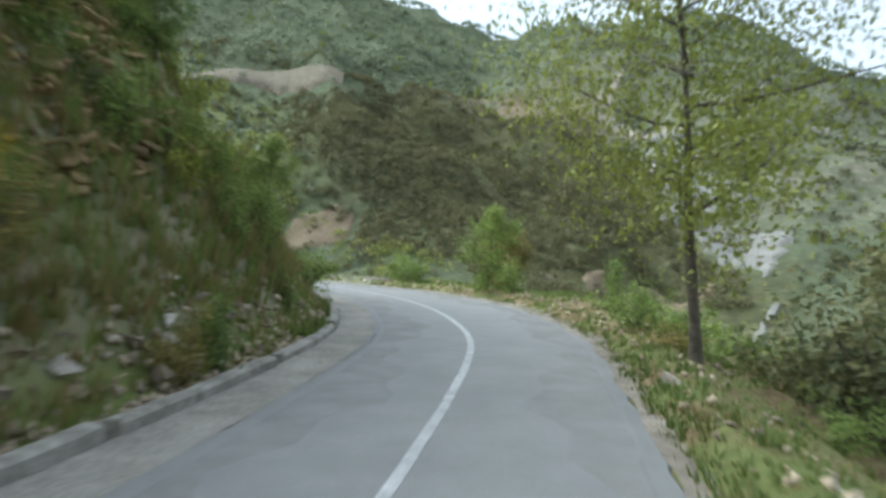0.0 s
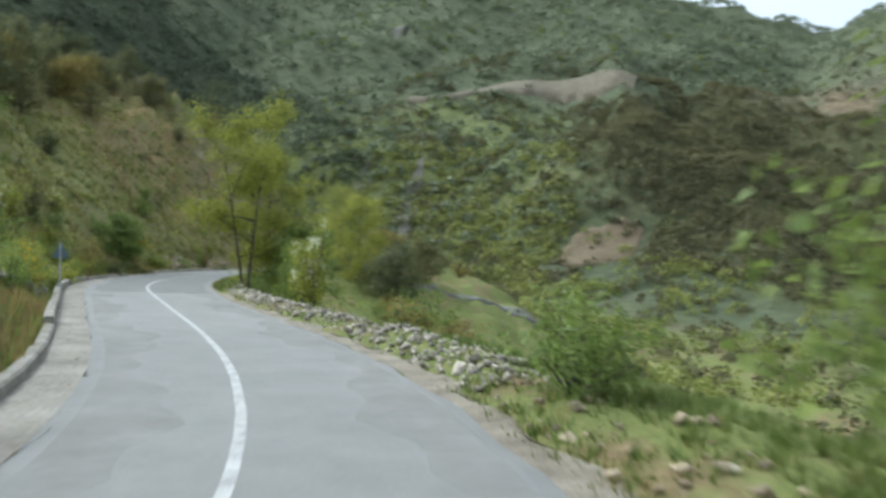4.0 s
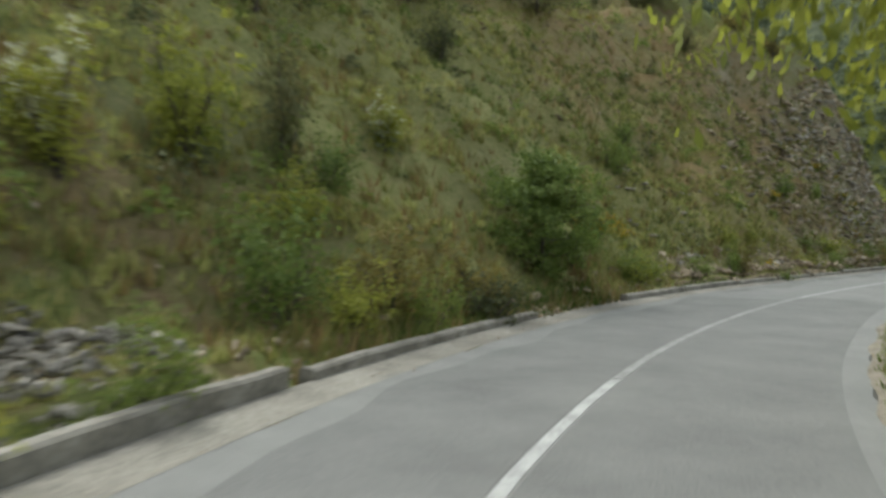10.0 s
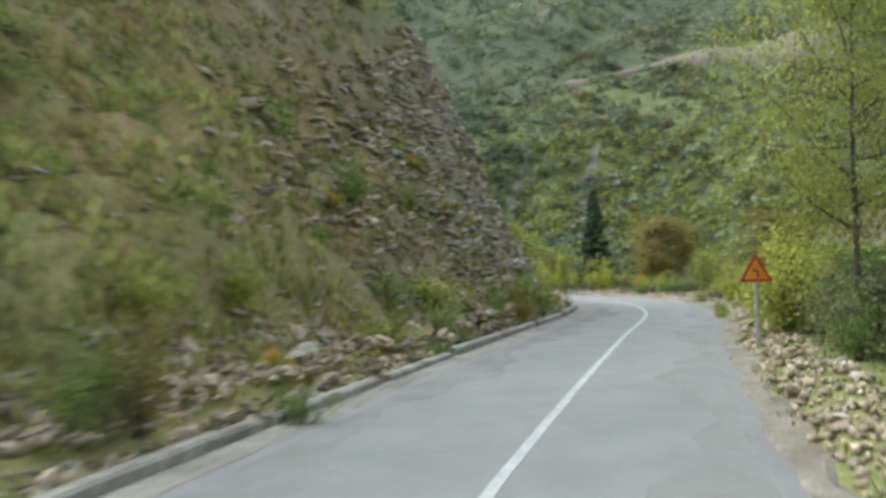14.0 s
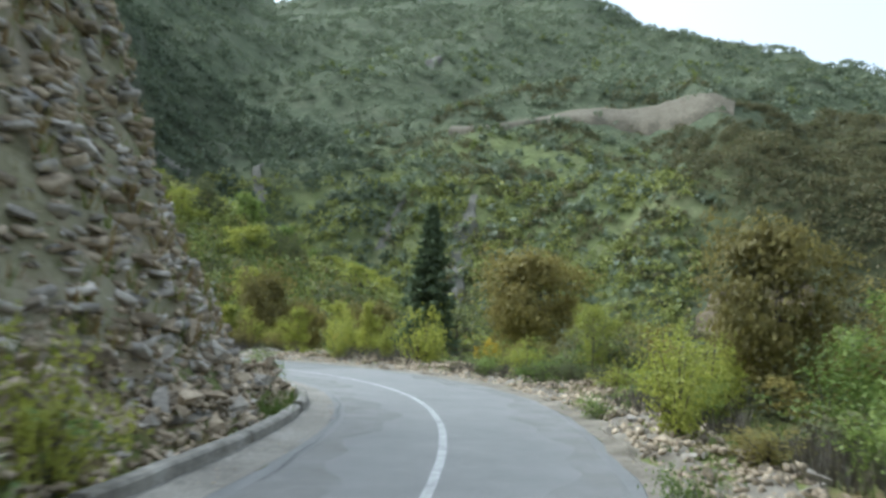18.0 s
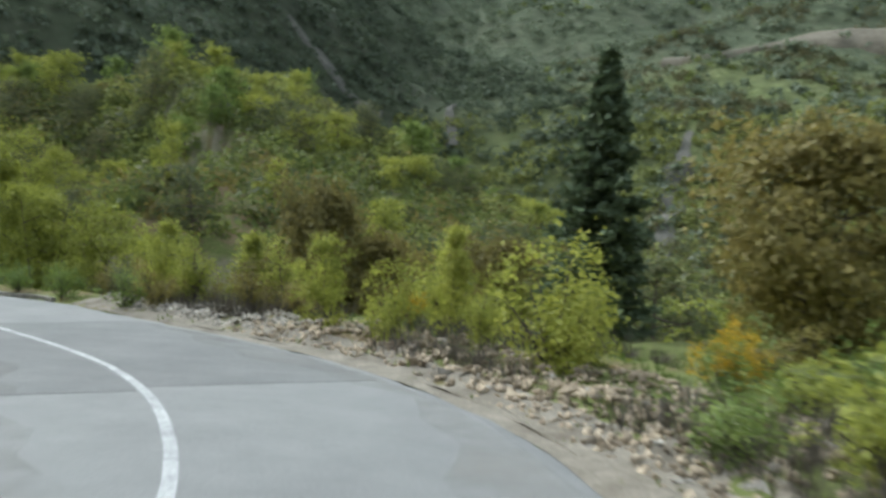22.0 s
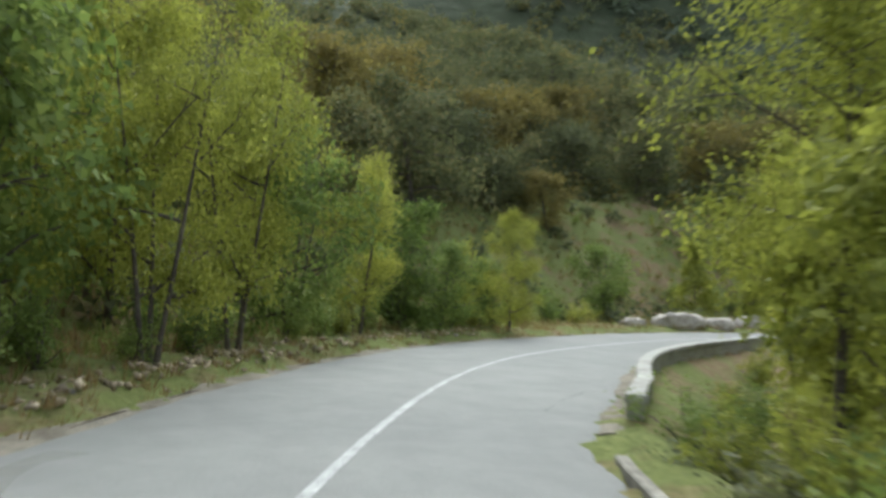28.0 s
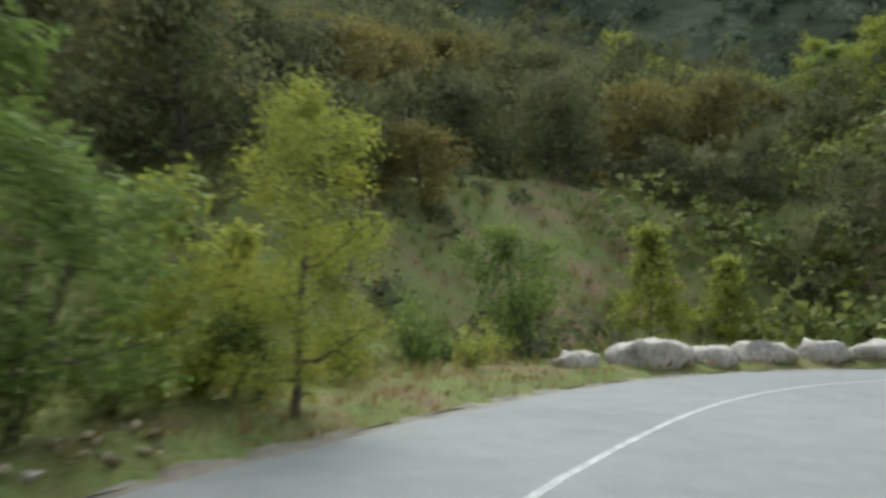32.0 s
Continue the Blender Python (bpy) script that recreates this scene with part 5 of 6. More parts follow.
for x, y, h, w in ((-23.3, 48.1, 4.4, 4.4), (-21.4, 61.1, 4.2, 4.6), (-17.6, 73.0, 3.6, 4.2), (-14.0, 72.4, 3.2, 3.6), (-27.8, 45.7, 4.6, 4.8), (-23.5, 39.6, 4.2, 4.4), (-21.6, 47.6, 3.6, 3.6), (-19.8, 64.7, 4.0, 4.4), (-26.7, 50.0, 4.6, 4.8), (-26.5, 41.0, 4.4, 4.6), (-24.0, 55.0, 4.4, 4.8), (-20.4, 56.5, 3.8, 4.2), (-29.5, 38.0, 4.6, 4.8), (-25.5, 33.5, 4.2, 4.4)):
    plant("oak", x, y, h, w)
for i in range(26):
    s, d = rp.uniform(-20, 125), rp.uniform(10, 30)
    plant_road("oakfar", s, -4 - d, rp.uniform(2.8, 5.2))
for i in range(26):
    s = rp.uniform(-15, 108)
    plant_road(rp.choice(["shrub", "dark", "shrub"]), s, rp.uniform(6.5, 22) + float(table(s, VERGE)) * 0.6, rp.uniform(0.8, 1.9))
for i in range(24):
    s = rp.uniform(138, 172)
    plant_road(rp.choice(["spring", "green", "shrub", "shrub"]), s, -rp.uniform(6.5, 20))
for i in range(22):
    s = rp.uniform(148, 186)
    plant_road(rp.choice(["shrub", "lime", "shrub", "lime"]), s, -rp.uniform(5.0, 9.0), rp.uniform(0.9, 2.2))
for i in range(14):
    s = rp.uniform(184, 206)
    plant_road(rp.choice(["shrub", "dark", "shrub"]), s, -rp.uniform(9.0, 22.0), rp.uniform(0.5, 1.4))
for x, y, h, w in ((-20.5, -20.5, 3.6, 3.4), (-17.2, -17.6, 2.8, 2.8), (-22.0, -25.5, 3.8, 3.8), (-24.5, -30.0, 3.4, 3.6), (-15.8, -15.0, 2.6, 2.6)):
    plant("oak", x, y, h, w, 0)
for i in range(26):
    plant_road(rp.choice(["shrub", "shrub", "dark"]), rp.uniform(-2, 26), -rp.uniform(4.1, 7.0), rp.uniform(0.8, 1.6))
for x, y, h, w, v in ((3.5, 51.9, 1.7, 1.7, 0), (4.3, 53.2, 2.2, 2.2, 0), (5.2, 51.9, 2.6, 2.6, 0), (4.0, 49.6, 1.6, 1.8, 0)):
    plant("dark", x, y, h, w, v)
for x, y, h in ((-21.6, 153.6, 4.6), (-19.0, 154.2, 5.2), (-16.6, 153.4, 4.6), (-20.4, 155.6, 4.4), (-17.8, 155.8, 4.6), (-15.0, 154.6, 4.2), (-18.4, 157.2, 4.0)):
    plant("green", x, y, h)
for x, y, h in ((-2.4, 100.0, 1.0), (-1.6, 98.9, 1.1), (-2.0, 101.3, 1.2), (-0.9, 100.2, 1.3), (-3.3, 101.6, 0.8), (-2.6, 102.8, 1.2)):
    plant(rp.choice(["shrub", "dark"]), x, y, h)
for x, y, h, w in ((-8.4, 47.0, 1.3, 1.0), (-11.2, 40.4, 1.1, 1.6), (-10.7, 41.7, 0.8, 1.0), (2.5, 51.3, 1.1, 0.9)):
    plant("shrub", x, y, h, w, 1)

for x, y, h, w in ((-29.0, 30.0, 5.2, 5.2), (-27.0, 38.0, 5.0, 5.2), (-27.5, 46.5, 5.2, 5.4), (-25.5, 52.0, 4.8, 5.0), (-24.8, 57.5, 4.8, 5.0), (-22.0, 62.5, 4.6, 4.8), (-19.0, 69.0, 4.2, 4.6), (-14.8, 70.5, 3.4, 3.8), (-24.0, 27.0, 4.2, 4.2)):
    plant("oak", x, y, h, w, rp.choice([0, 1]))
for kind, x, y, h, w in (("shrub", 0.2, 65.6, 1.7, 2.0), ("shrub", -0.5, 64.6, 1.4, 1.6), ("lime", 10.9, 72.0, 1.5, 1.3), ("lime", 12.4, 73.6, 1.7, 1.4), ("shrub", 11.8, 70.0, 1.2, 1.6), ("green", 13.4, 69.4, 2.4, 2.6),
                         ("shrub", 14.6, 72.8, 1.5, 2.0), ("shrub", 16.4, 75.0, 1.7, 2.2), ("shrub", 9.8, 66.4, 0.9, 1.4), ("shrub", 11.0, 66.8, 1.4, 1.9), ("green", 11.2, 64.0, 2.2, 2.2), ("lime", 10.0, 64.6, 1.6, 1.5), ("dark", 9.2, 67.9, 0.6, 1.3),
                         ("green", -12.9, 36.6, 3.2, 3.2), ("shrub", -14.4, 26.4, 1.9, 2.0), ("dark", -13.6, 28.2, 1.7, 1.8), ("dark", -12.6, 30.6, 1.2, 1.5), ("shrub", -12.4, 37.9, 1.2, 1.6)):
    plant(kind, x, y, h, w)
for x, y, d in ((-2.6, 66.0, 0.5), (-3.0, 67.0, 0.4), (-1.9, 67.6, 0.45), (-3.4, 68.0, 0.5), (-2.4, 69.0, 0.4), (-1.2, 68.4, 0.35), (-2.0, 65.2, 0.4), (-4.0, 66.4, 0.5)):
    plant("broom", x, y, d, d * 1.2)

for kind, x, y, h, w in (("shrub", -12.7, 10.6, 1.5, 1.6), ("shrub", -13.0, 13.8, 1.5, 1.6), ("shrub", -12.3, 7.4, 1.7, 1.8), ("shrub", -12.8, 15.4, 1.0, 1.2), ("dark", -18.4, -28.4, 1.1, 0.8), ("green", -14.6, 12.2, 2.8, 2.4),
                         ("shrub", -0.9, 97.4, 1.0, 1.4), ("shrub", -3.6, 99.4, 0.9, 1.2), ("shrub", -5.4, 100.4, 0.8, 1.2), ("shrub", -7.0, 101.6, 1.0, 1.5), ("shrub", -8.6, 102.6, 0.9, 1.4)):
    plant(kind, x, y, h, w)

for i in range(150):
    x, y = rp.uniform(-75, 22), rp.uniform(128, 205)
    if float(to_road(x, y)[1][0]) > -20 and y < 150:
        continue
    kind = rp.choice(["springfar", "springfar", "springfar", "oakfar", "greenfar"])
    plant("oakfar" if x < -24 and y < 174 else kind, x, y, rp.uniform(3.6, 6.4), rp.uniform(3.6, 5.6))

for kind, x, y, h, w in (("shrub", 11.0, 80.4, 0.8, 1.5), ("dark", 11.9, 80.8, 0.9, 1.6), ("shrub", 12.9, 82.6, 1.0, 1.8), ("dark", 14.2, 86.0, 0.8, 2.0), ("dark", 15.4, 88.2, 0.9, 2.2), ("dark", 13.2, 90.2, 0.8, 1.8), ("shrub", 14.6, 83.6, 1.1, 2.0), ("shrub", 12.2, 86.4, 0.7, 1.6),
                         ("shrub", -16.2, 111.2, 1.2, 1.8), ("shrub", -13.6, 107.6, 1.1, 1.7), ("dark", -17.6, 112.6, 1.0, 1.6)):
    plant(kind, x, y, h, w)

for kind, x, y, h, w in (("dark", -9.4, -33.6, 2.2, 2.4), ("dark", -8.4, -34.2, 2.4, 2.8), ("dark", -9.9, -29.2, 0.5, 1.2), ("shrubfar", -8.9, -27.6, 0.6, 1.3), ("shrubfar", -8.2, -29.4, 0.8, 1.6), ("shrubfar", -7.4, -27.9, 0.8, 1.5), ("dark", -7.2, -30.2, 1.6, 2.2), ("shrub", -11.4, -33.0, 0.8, 1.3), ("shrubfar", -5.6, -24.2, 0.6, 1.4), ("shrubfar", -6.4, -26.8, 0.7, 1.4)):
    plant(kind, x, y, h, w)

for kind, x, y, h, w in (("dark", 3.15, 82.2, 0.75, 0.85), ("dark", 15.2, 86.5, 1.7, 2.4), ("dark", 16.6, 84.6, 1.9, 2.6), ("dark", 12.1, 70.6, 0.9, 1.7), ("dark", 3.3, 52.6, 1.3, 1.6), ("dark", 4.4, 54.4, 1.5, 1.9), ("shrubfar", 3.0, 51.0, 0.9, 1.4), ("dark", 6.6, 57.6, 1.4, 1.8), ("dark", 7.6, 59.4, 1.5, 2.0), ("dark", 5.4, 55.6, 1.7, 2.0), ("dark", 11.0, 68.2, 0.8, 1.6), ("dark", 12.6, 72.0, 1.0, 1.8), ("shrub", 10.5, 66.4, 0.8, 1.4), ("dark", 11.9, 67.6, 1.1, 1.9), ("dark", 13.0, 74.4, 0.9, 1.7),
                         ("dark", 13.0, 84.0, 1.0, 1.7), ("dark", 14.4, 82.6, 1.2, 1.8), ("dark", 0.6, 99.6, 1.1, 1.6), ("dark", -0.8, 100.9, 1.2, 1.5), ("dark", 2.4, 98.0, 1.0, 1.5), ("dark", 4.0, 96.3, 0.9, 1.4), ("dark", -10.6, 103.4, 0.7, 1.3), ("dark", -12.4, 104.8, 0.6, 1.2)):
    plant(kind, x, y, h, w)

for s, l in ((96.6, 4.9), (98.2, 4.8), (99.8, 5.2), (101.4, 5.0), (103.2, 5.2)):
    plant_road("dark", s, l, rp.uniform(0.8, 1.2), rp.uniform(1.2, 1.6), variant=0)
for i in range(16):
    plant_road("shrub", 149 + 1.8 * i, -rp.uniform(5.0, 6.6), rp.uniform(0.7, 1.3), rp.uniform(1.1, 1.7), variant=i % 2)

# ---- bare strips of the far slopes: name, label, material, line, widths, lift, seed ----
BARE = [
    ("road_cutting", "tan road cutting across the far mountainside", "M_CUT", [(76, 352), (92, 344), (118, 346), (142, 338), (160, 324), (176, 312)], [6, 7, 10, 13, 19, 14], 2.4, 1),
    ("rock_scar", "pale rocky scar on the mountainside", "M_GULLY", [(88, 448), (92, 462), (96, 474), (99, 482)], [3, 8, 9, 4], 0.8, 2),
    ("gully", "pale gravel gully on the mountainside", "M_GULLY", [(-46, 306), (-38, 307), (-28, 307), (-16, 306)], [1, 2.2, 4, 1.5], 0.9, 3),
    ("gully", "narrow pale gravel gully on the mountainside", "M_GULLY", [(7, 322), (3, 314), (4, 306), (5, 299)], [4, 2.4, 3, 4], 0.9, 4),
    ("scree", "grey gravel streak on the slope above the valley", "M_GULLY", [(46, 286), (41, 278), (37, 272), (32, 264)], [1.5, 4, 4, 2], 0.5, 5),
    ("scree", "grey gravel streak beside the valley woods", "M_GULLY", [(66, 280), (60, 268), (54, 252), (49, 234)], [2, 8, 7, 4], 0.5, 11),
    ("track", "pale stony track below the road", "M_SCREE", [(10.6, 53.8), (17.3, 58.6), (25, 60.6), (33, 63)], [0.8, 1.1, 1.2, 0.8], 0.25, 12),
    ("soil_slip", "bare tan soil slip above the valley", "M_REDSOIL", [(86, 194), (97, 198), (107, 201), (118, 205)], [8, 18, 22, 8], 0.5, 6),
    ("soil_slip", "bare pinkish soil bank across the valley", "M_REDSOIL", [(152, 141), (170, 141), (190, 138), (207, 130), (217, 122)], [5, 11, 13, 12, 5], 0.4, 7),
    ("rock_scar", "white and tan rock scar below the far hilltop", "M_SCAR", [(366, 293), (350, 285), (328, 275), (318, 258)], [2, 6, 18, 12], 1.2, 8),
    ("rock_scar", "tan rock cutting above the hill track", "M_SCAR", [(318, 258), (328, 244), (340, 226)], [13, 13, 5], 1.2, 13),
    ("track", "pale track across the far hill", "M_SCREE", [(326, 240), (340, 221), (356, 198), (371, 178), (384, 160)], [4, 4, 4, 5, 5], 1.4, 14),
    ("scree", "large pale grey scree slope on the far hill", "M_SCREE", [(318, 208), (296, 188), (275, 164), (250, 133), (228, 113)], [20, 40, 50, 42, 8], 0.6, 9),
    ("scree", "narrow arm of grey scree under the hill track", "M_SCREE", [(316, 229), (300, 214), (286, 196)], [8, 12, 18], 1.0, 15),
    ("valley_track", "pale concrete track winding in the valley bottom", "M_SCREE", [(222, 102), (205, 96), (165, 76), (128, 54), (108, 44)], [2, 3, 3, 3, 2.4], 0.7, 18),
]


def vegetated(x, y):
    """True away from the bare strips."""
    keep = rough(x, y, 9.0, 2) > 0.32
    bushy = keep.copy()
    keep[:] = True
    for nm, _, _, line, wid, _, _ in BARE:
        gap = 5.0 if nm == "road_cutting" else 2.0 if max(wid) > 12.5 else 0.0
        for (ax, ay), (bx, by), wa, wb in zip(line, line[1:], wid, wid[1:]):
            u = np.clip(((x - ax) * (bx - ax) + (y - ay) * (by - ay)) / ((bx - ax) ** 2 + (by - ay) ** 2), 0, 1)
            keep &= np.hypot(x - ax - u * (bx - ax), y - ay - u * (by - ay)) > (wa + u * (wb - wa)) * (0.5 if max(wid) > 12.5 else 0.2) + gap
    keep &= (np.hypot(x - 278, y - 296) > 58) | (rough(x, y, 24.0, 3) > 0.25)
    return keep | bushy


# ---- woods on the far slopes ----
def wood(name, label, material, count, area, size, per, leaf, seed, where=None):
    """Far tree crowns and scrub: clumps of leaf blades spread over a stretch of the slopes."""
    rng = np.random.default_rng(seed)
    x = rng.uniform(area[0], area[1], count * 2)
    y = rng.uniform(area[2], area[3], count * 2)
    z = land(x, y)
    keep = vegetated(x, y) & (True if where is None else where(x, y, z))
    x, y, z = x[keep][:count], y[keep][:count], z[keep][:count]
    n = len(x)
    r = size * rng.uniform(0.5, 1.3, n)
    d = rng.normal(size=(n, per, 3))
    d /= np.linalg.norm(d, axis=2)[:, :, None]
    d[:, :, 2] = np.abs(d[:, :, 2]) * 1.1 - 0.15
    c = np.stack([x, y, z], 1)[:, None] + d * r[:, None, None] * rng.uniform(0.65, 1.1, (n, per, 1)) * [1, 1, 1.15]
    v, f = leaves(rng, c.reshape(-1, 3), leaf, 0.2, d.reshape(-1, 3), 1.3)
    ob = new(name, fast_mesh(name, v, f, material))
    return tagged(ob, label, "woodland", kind="stuff")


def off_road(x, y, gap):
    s, l = to_road(x, y)
    return (np.abs(l) > gap) | ((s > 209) & (np.abs(l) > 6)) | (s > 220) | ((s > 165) & (l > 9))


def patchy(x, y, size, level):
    return rough(x, y, size, 3) > level


def bank_only(x, y, z):
    s, l = to_road(x, y)
    return (l < -5.0) & (l > -24) & (s > -25) & (s < 104)


def valley_side(x, y, z):
    s, l = to_road(x, y)
    return (l > 8.0) & (l < 40) & (s > -25) & (s < 108)


def late_bank(x, y, z):
    s, l = to_road(x, y)
    return (l < -6.5) & (l > -60) & (s > 136)


def ravine(x, y, z):
    s, l = to_road(x, y)
    return (l > 10) & (s > 146)


wood("bank_scrub", "low green scrub on the cut bank", L_GREEN, 420, (-45, 0, -60, 70), 0.55, 80, 0.09, 21, bank_only)
wood("bank_scrub_dark", "low dark scrub on the cut bank", L_OAK, 260, (-45, 0, -60, 70), 0.55, 80, 0.09, 22, bank_only)
wood("valley_side_scrub", "low scrub on the slope below the road", L_GREEN, 520, (-12, 60, -60, 75), 0.8, 80, 0.13, 23, valley_side)
wood("ravine_wood", "spring woodland in the ravine below the bend", L_FARSPRING, 420, (-30, 40, 100, 170), 1.9, 80, 0.3, 24, ravine)
wood("ravine_scrub", "bronze and dark evergreen scrub in the ravine", L_OAKGOLD, 150, (-30, 40, 100, 170), 1.8, 80, 0.3, 25, ravine)
wood("late_bank_scrub", "dark evergreen scrub above the end of the road", L_OAK, 380, (-100, -20, 95, 190), 1.2, 70, 0.22, 26, lambda x, y, z: late_bank(x, y, z) & patchy(x, y, 18.0, -0.1) & ((y < 142) | off_road(x, y, 24)))
wood("hillside_wood", "yellow-green spring woodland on the slope above the ravine", L_VALLEY, 640, (-64, 30, 128, 215), 2.0, 60, 0.42, 1, lambda x, y, z: off_road(x, y, 22) & patchy(x, y, 28.0, -0.25) & (np.hypot(x + 21, y - 111) > 58))
wood("hillside_scrub", "dark evergreen scrub on the slope above the ravine", L_OAK, 1000, (-130, 30, 128, 215), 2.0, 50, 0.42, 2, lambda x, y, z: off_road(x, y, 26))
wood("bronze_wood", "dark bronze evergreen oak wood on the western slope", L_OAK, 420, (-135, -58, 120, 178), 2.2, 60, 0.36, 63, lambda x, y, z: off_road(x, y, 22))
wood("hillside_bronze", "bronze evergreen scrub on the slope above the ravine", L_OAKGOLD, 260, (-130, 30, 128, 215), 1.8, 50, 0.42, 12, lambda x, y, z: off_road(x, y, 26) & patchy(x, y, 30.0, 0.1) & (np.hypot(x + 21, y - 111) > 58))
wood("valley_wood", "spring woodland in the valley bottom", L_FARSPRING, 500, (14, 130, 60, 240), 2.2, 46, 0.5, 3, lambda x, y, z: (z < 28) & off_road(x, y, 16) & patchy(x, y, 60.0, 0.0))
wood("valley_scrub", "dark scrub on the near valley slopes", L_FAR, 700, (14, 120, -40, 220), 1.9, 44, 0.5, 4, lambda x, y, z: off_road(x, y, 22))
far_off = lambda x, y: np.hypot(x + 5, y - 60) > 110
on_spur = lambda x, y: ((np.hypot(x - 205, y - 222) < 100 + 14 * rough(x, y, 50.0, 2)) & (x > 112)) | (np.hypot(x - 180, y - 132) < 42)
east = lambda x, y: np.hypot(x - 350, y - 230) < 135
wood("spur_scrub", "dense olive and bronze evergreen scrub on the far spur", L_FAR, 8500, (100, 310, 88, 330), 1.9, 34, 0.5, 5, lambda x, y, z: on_spur(x, y) & (z > -17))
wood("spur_scrub", "scattered dark evergreen scrub on the grassy slope", L_FAR, 2600, (40, 180, 180, 400), 1.7, 30, 0.5, 35, lambda x, y, z: ~on_spur(x, y) & far_off(x, y) & (z > -13) & patchy(x, y, 45.0, -0.15))
wood("mountain_wood", "dense forest on the mountain slopes, leaf colour paled for haze", L_HAZED, 15000, (-60, 620, 210, 900), 2.6, 15, 1.15, 6, lambda x, y, z: (z > 4) & far_off(x, y) & ~on_spur(x, y) & ~east(x, y) & (np.hypot(x + 150, y - 310) > 175))
wood("dark_mountain_wood", "dark forest on the western mountain flank", L_PINE, 6500, (-340, 90, 205, 560), 2.7, 22, 0.95, 36, lambda x, y, z: (z > 2) & far_off(x, y) & (np.hypot(x + 150, y - 310) < 195))
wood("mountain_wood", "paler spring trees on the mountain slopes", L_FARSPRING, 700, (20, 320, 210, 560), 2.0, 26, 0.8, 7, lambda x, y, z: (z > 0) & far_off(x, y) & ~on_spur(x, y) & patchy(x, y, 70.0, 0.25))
wood("valley_wood_far", "spring trees in the upper valley bottom", L_VALLEY, 1900, (-25, 125, 170, 325), 2.4, 34, 0.62, 13, lambda x, y, z: (z < 45) & far_off(x, y) & ~on_spur(x, y) & patchy(x, y, 50.0, -0.35))
wood("east_hill_wood", "dark bushes dotted over the far eastern hill", L_FAR, 3200, (215, 520, 90, 380), 2.0, 24, 0.7, 8, lambda x, y, z: (z > -8) & ~on_spur(x, y) & patchy(x, y, 40.0, -0.1))
wood("east_hill_wood", "scrub on the upper eastern hill, leaf colour paled for haze", L_HAZED, 3200, (260, 800, 20, 800), 2.8, 18, 1.2, 38, lambda x, y, z: (z > 40) & ~on_spur(x, y) & patchy(x, y, 80.0, -0.5))
wood("end_wood", "spring trees beyond the end of the road", L_FARSPRING, 420, (-48, 6, 144, 178), 2.1, 66, 0.34, 14, lambda x, y, z: (np.abs(to_road(x, y)[1]) > 8) | ((to_road(x, y)[0] > 206) & (z > 1.2)))
wood("end_slope_wood", "spring trees on the steep slope beyond the end of the road", L_FARSPRING, 90, (-30, -15, 153, 166), 1.7, 66, 0.32, 31, lambda x, y, z: np.abs(to_road(x, y)[1]) > 8)
oak_belt = lambda x, y, z: (to_road(x, y)[1] < -25) & (to_road(x, y)[1] > -64) & (z > 5)
wood("oak_wood", "dense dark evergreen oak wood above the far bend", L_OAK, 330, (-112, -40, 100, 178), 2.5, 110, 0.27, 51, oak_belt)
wood("oak_wood", "bronze evergreen oak crowns above the far bend", L_OAKGOLD, 130, (-112, -40, 100, 178), 2.3, 110, 0.27, 52, oak_belt)
wood("upper_hill_scrub", "evergreen scrub on the hill above the far bend", L_OAK, 500, (-115, -62, 90, 190), 1.7, 50, 0.36, 15)
wood("hilltop_scrub", "evergreen scrub on the hill above the cut bank", L_OAK, 500, (-75, -22, -60, 105), 1.6, 44, 0.5, 9, lambda x, y, z: off_road(x, y, 26))


# ---- grass ----
def grass(name, label, material, count, place, hmin, hmax, seed, wide=0.014):
    rng = np.random.default_rng(seed)
    x, y = place(rng, count)
    z = land(x, y)
    per = 7
    n = len(x)
    a = rng.uniform(0, 2 * np.pi, (n, per))
    r = rng.uniform(0, 0.16, (n, per))
    h = rng.uniform(hmin, hmax, (n, 1)) * rng.uniform(0.6, 1.2, (n, per))
    bx, by = x[:, None] + r * np.cos(a), y[:, None] + r * np.sin(a)
    lx, ly = np.cos(a) * h * 0.45, np.sin(a) * h * 0.45
    wx, wy = -np.sin(a) * wide, np.cos(a) * wide
    z0 = np.broadcast_to(z[:, None] - 0.03, bx.shape)
    v = np.stack([np.stack([bx - wx, by - wy, z0], -1), np.stack([bx + wx, by + wy, z0], -1), np.stack([bx + lx, by + ly, z0 + h], -1)], 2).reshape(-1, 3)
    ob = new(name, fast_mesh(name, v, np.arange(len(v)).reshape(-1, 3), material))
    return tagged(ob, label, "grass", kind="stuff")


def bankside(rng, n):
    s = rng.uniform(-20, 130, n)
    d = rng.uniform(0, 1, n) ** 1.6 * 14
    keep = (s < 82) | (rng.uniform(0, 1, n) < 0.4)
    s, d = s[keep], d[keep]
    clear = np.where((s > 51) & (s < 67), 3.2, np.where(s > 84, 2.0, np.where(s < 30, 1.2, 0.3)))
    return road_xy(s, -table(s, KERB_L) - clear - d)


def verge_r(rng, n):
    s = rng.uniform(-15, 150, n)
    o = rng.uniform(0, 1, n) ** 1.7 * 7
    stony = ((s > 35) & (s < 58) | (s > 88)) & (o < 2.6) & (rng.uniform(0, 1, n) < 0.9)
    s, o = s[~stony], o[~stony]
    return road_xy(s, table(s, EDGE_R) + 0.15 + o)


def verge_l(rng, n):
    s = rng.uniform(138, 215, n)
    return road_xy(s, -table(s, EDGE_L) - 0.35 - rng.uniform(0, 1, n) ** 1.5 * 9)


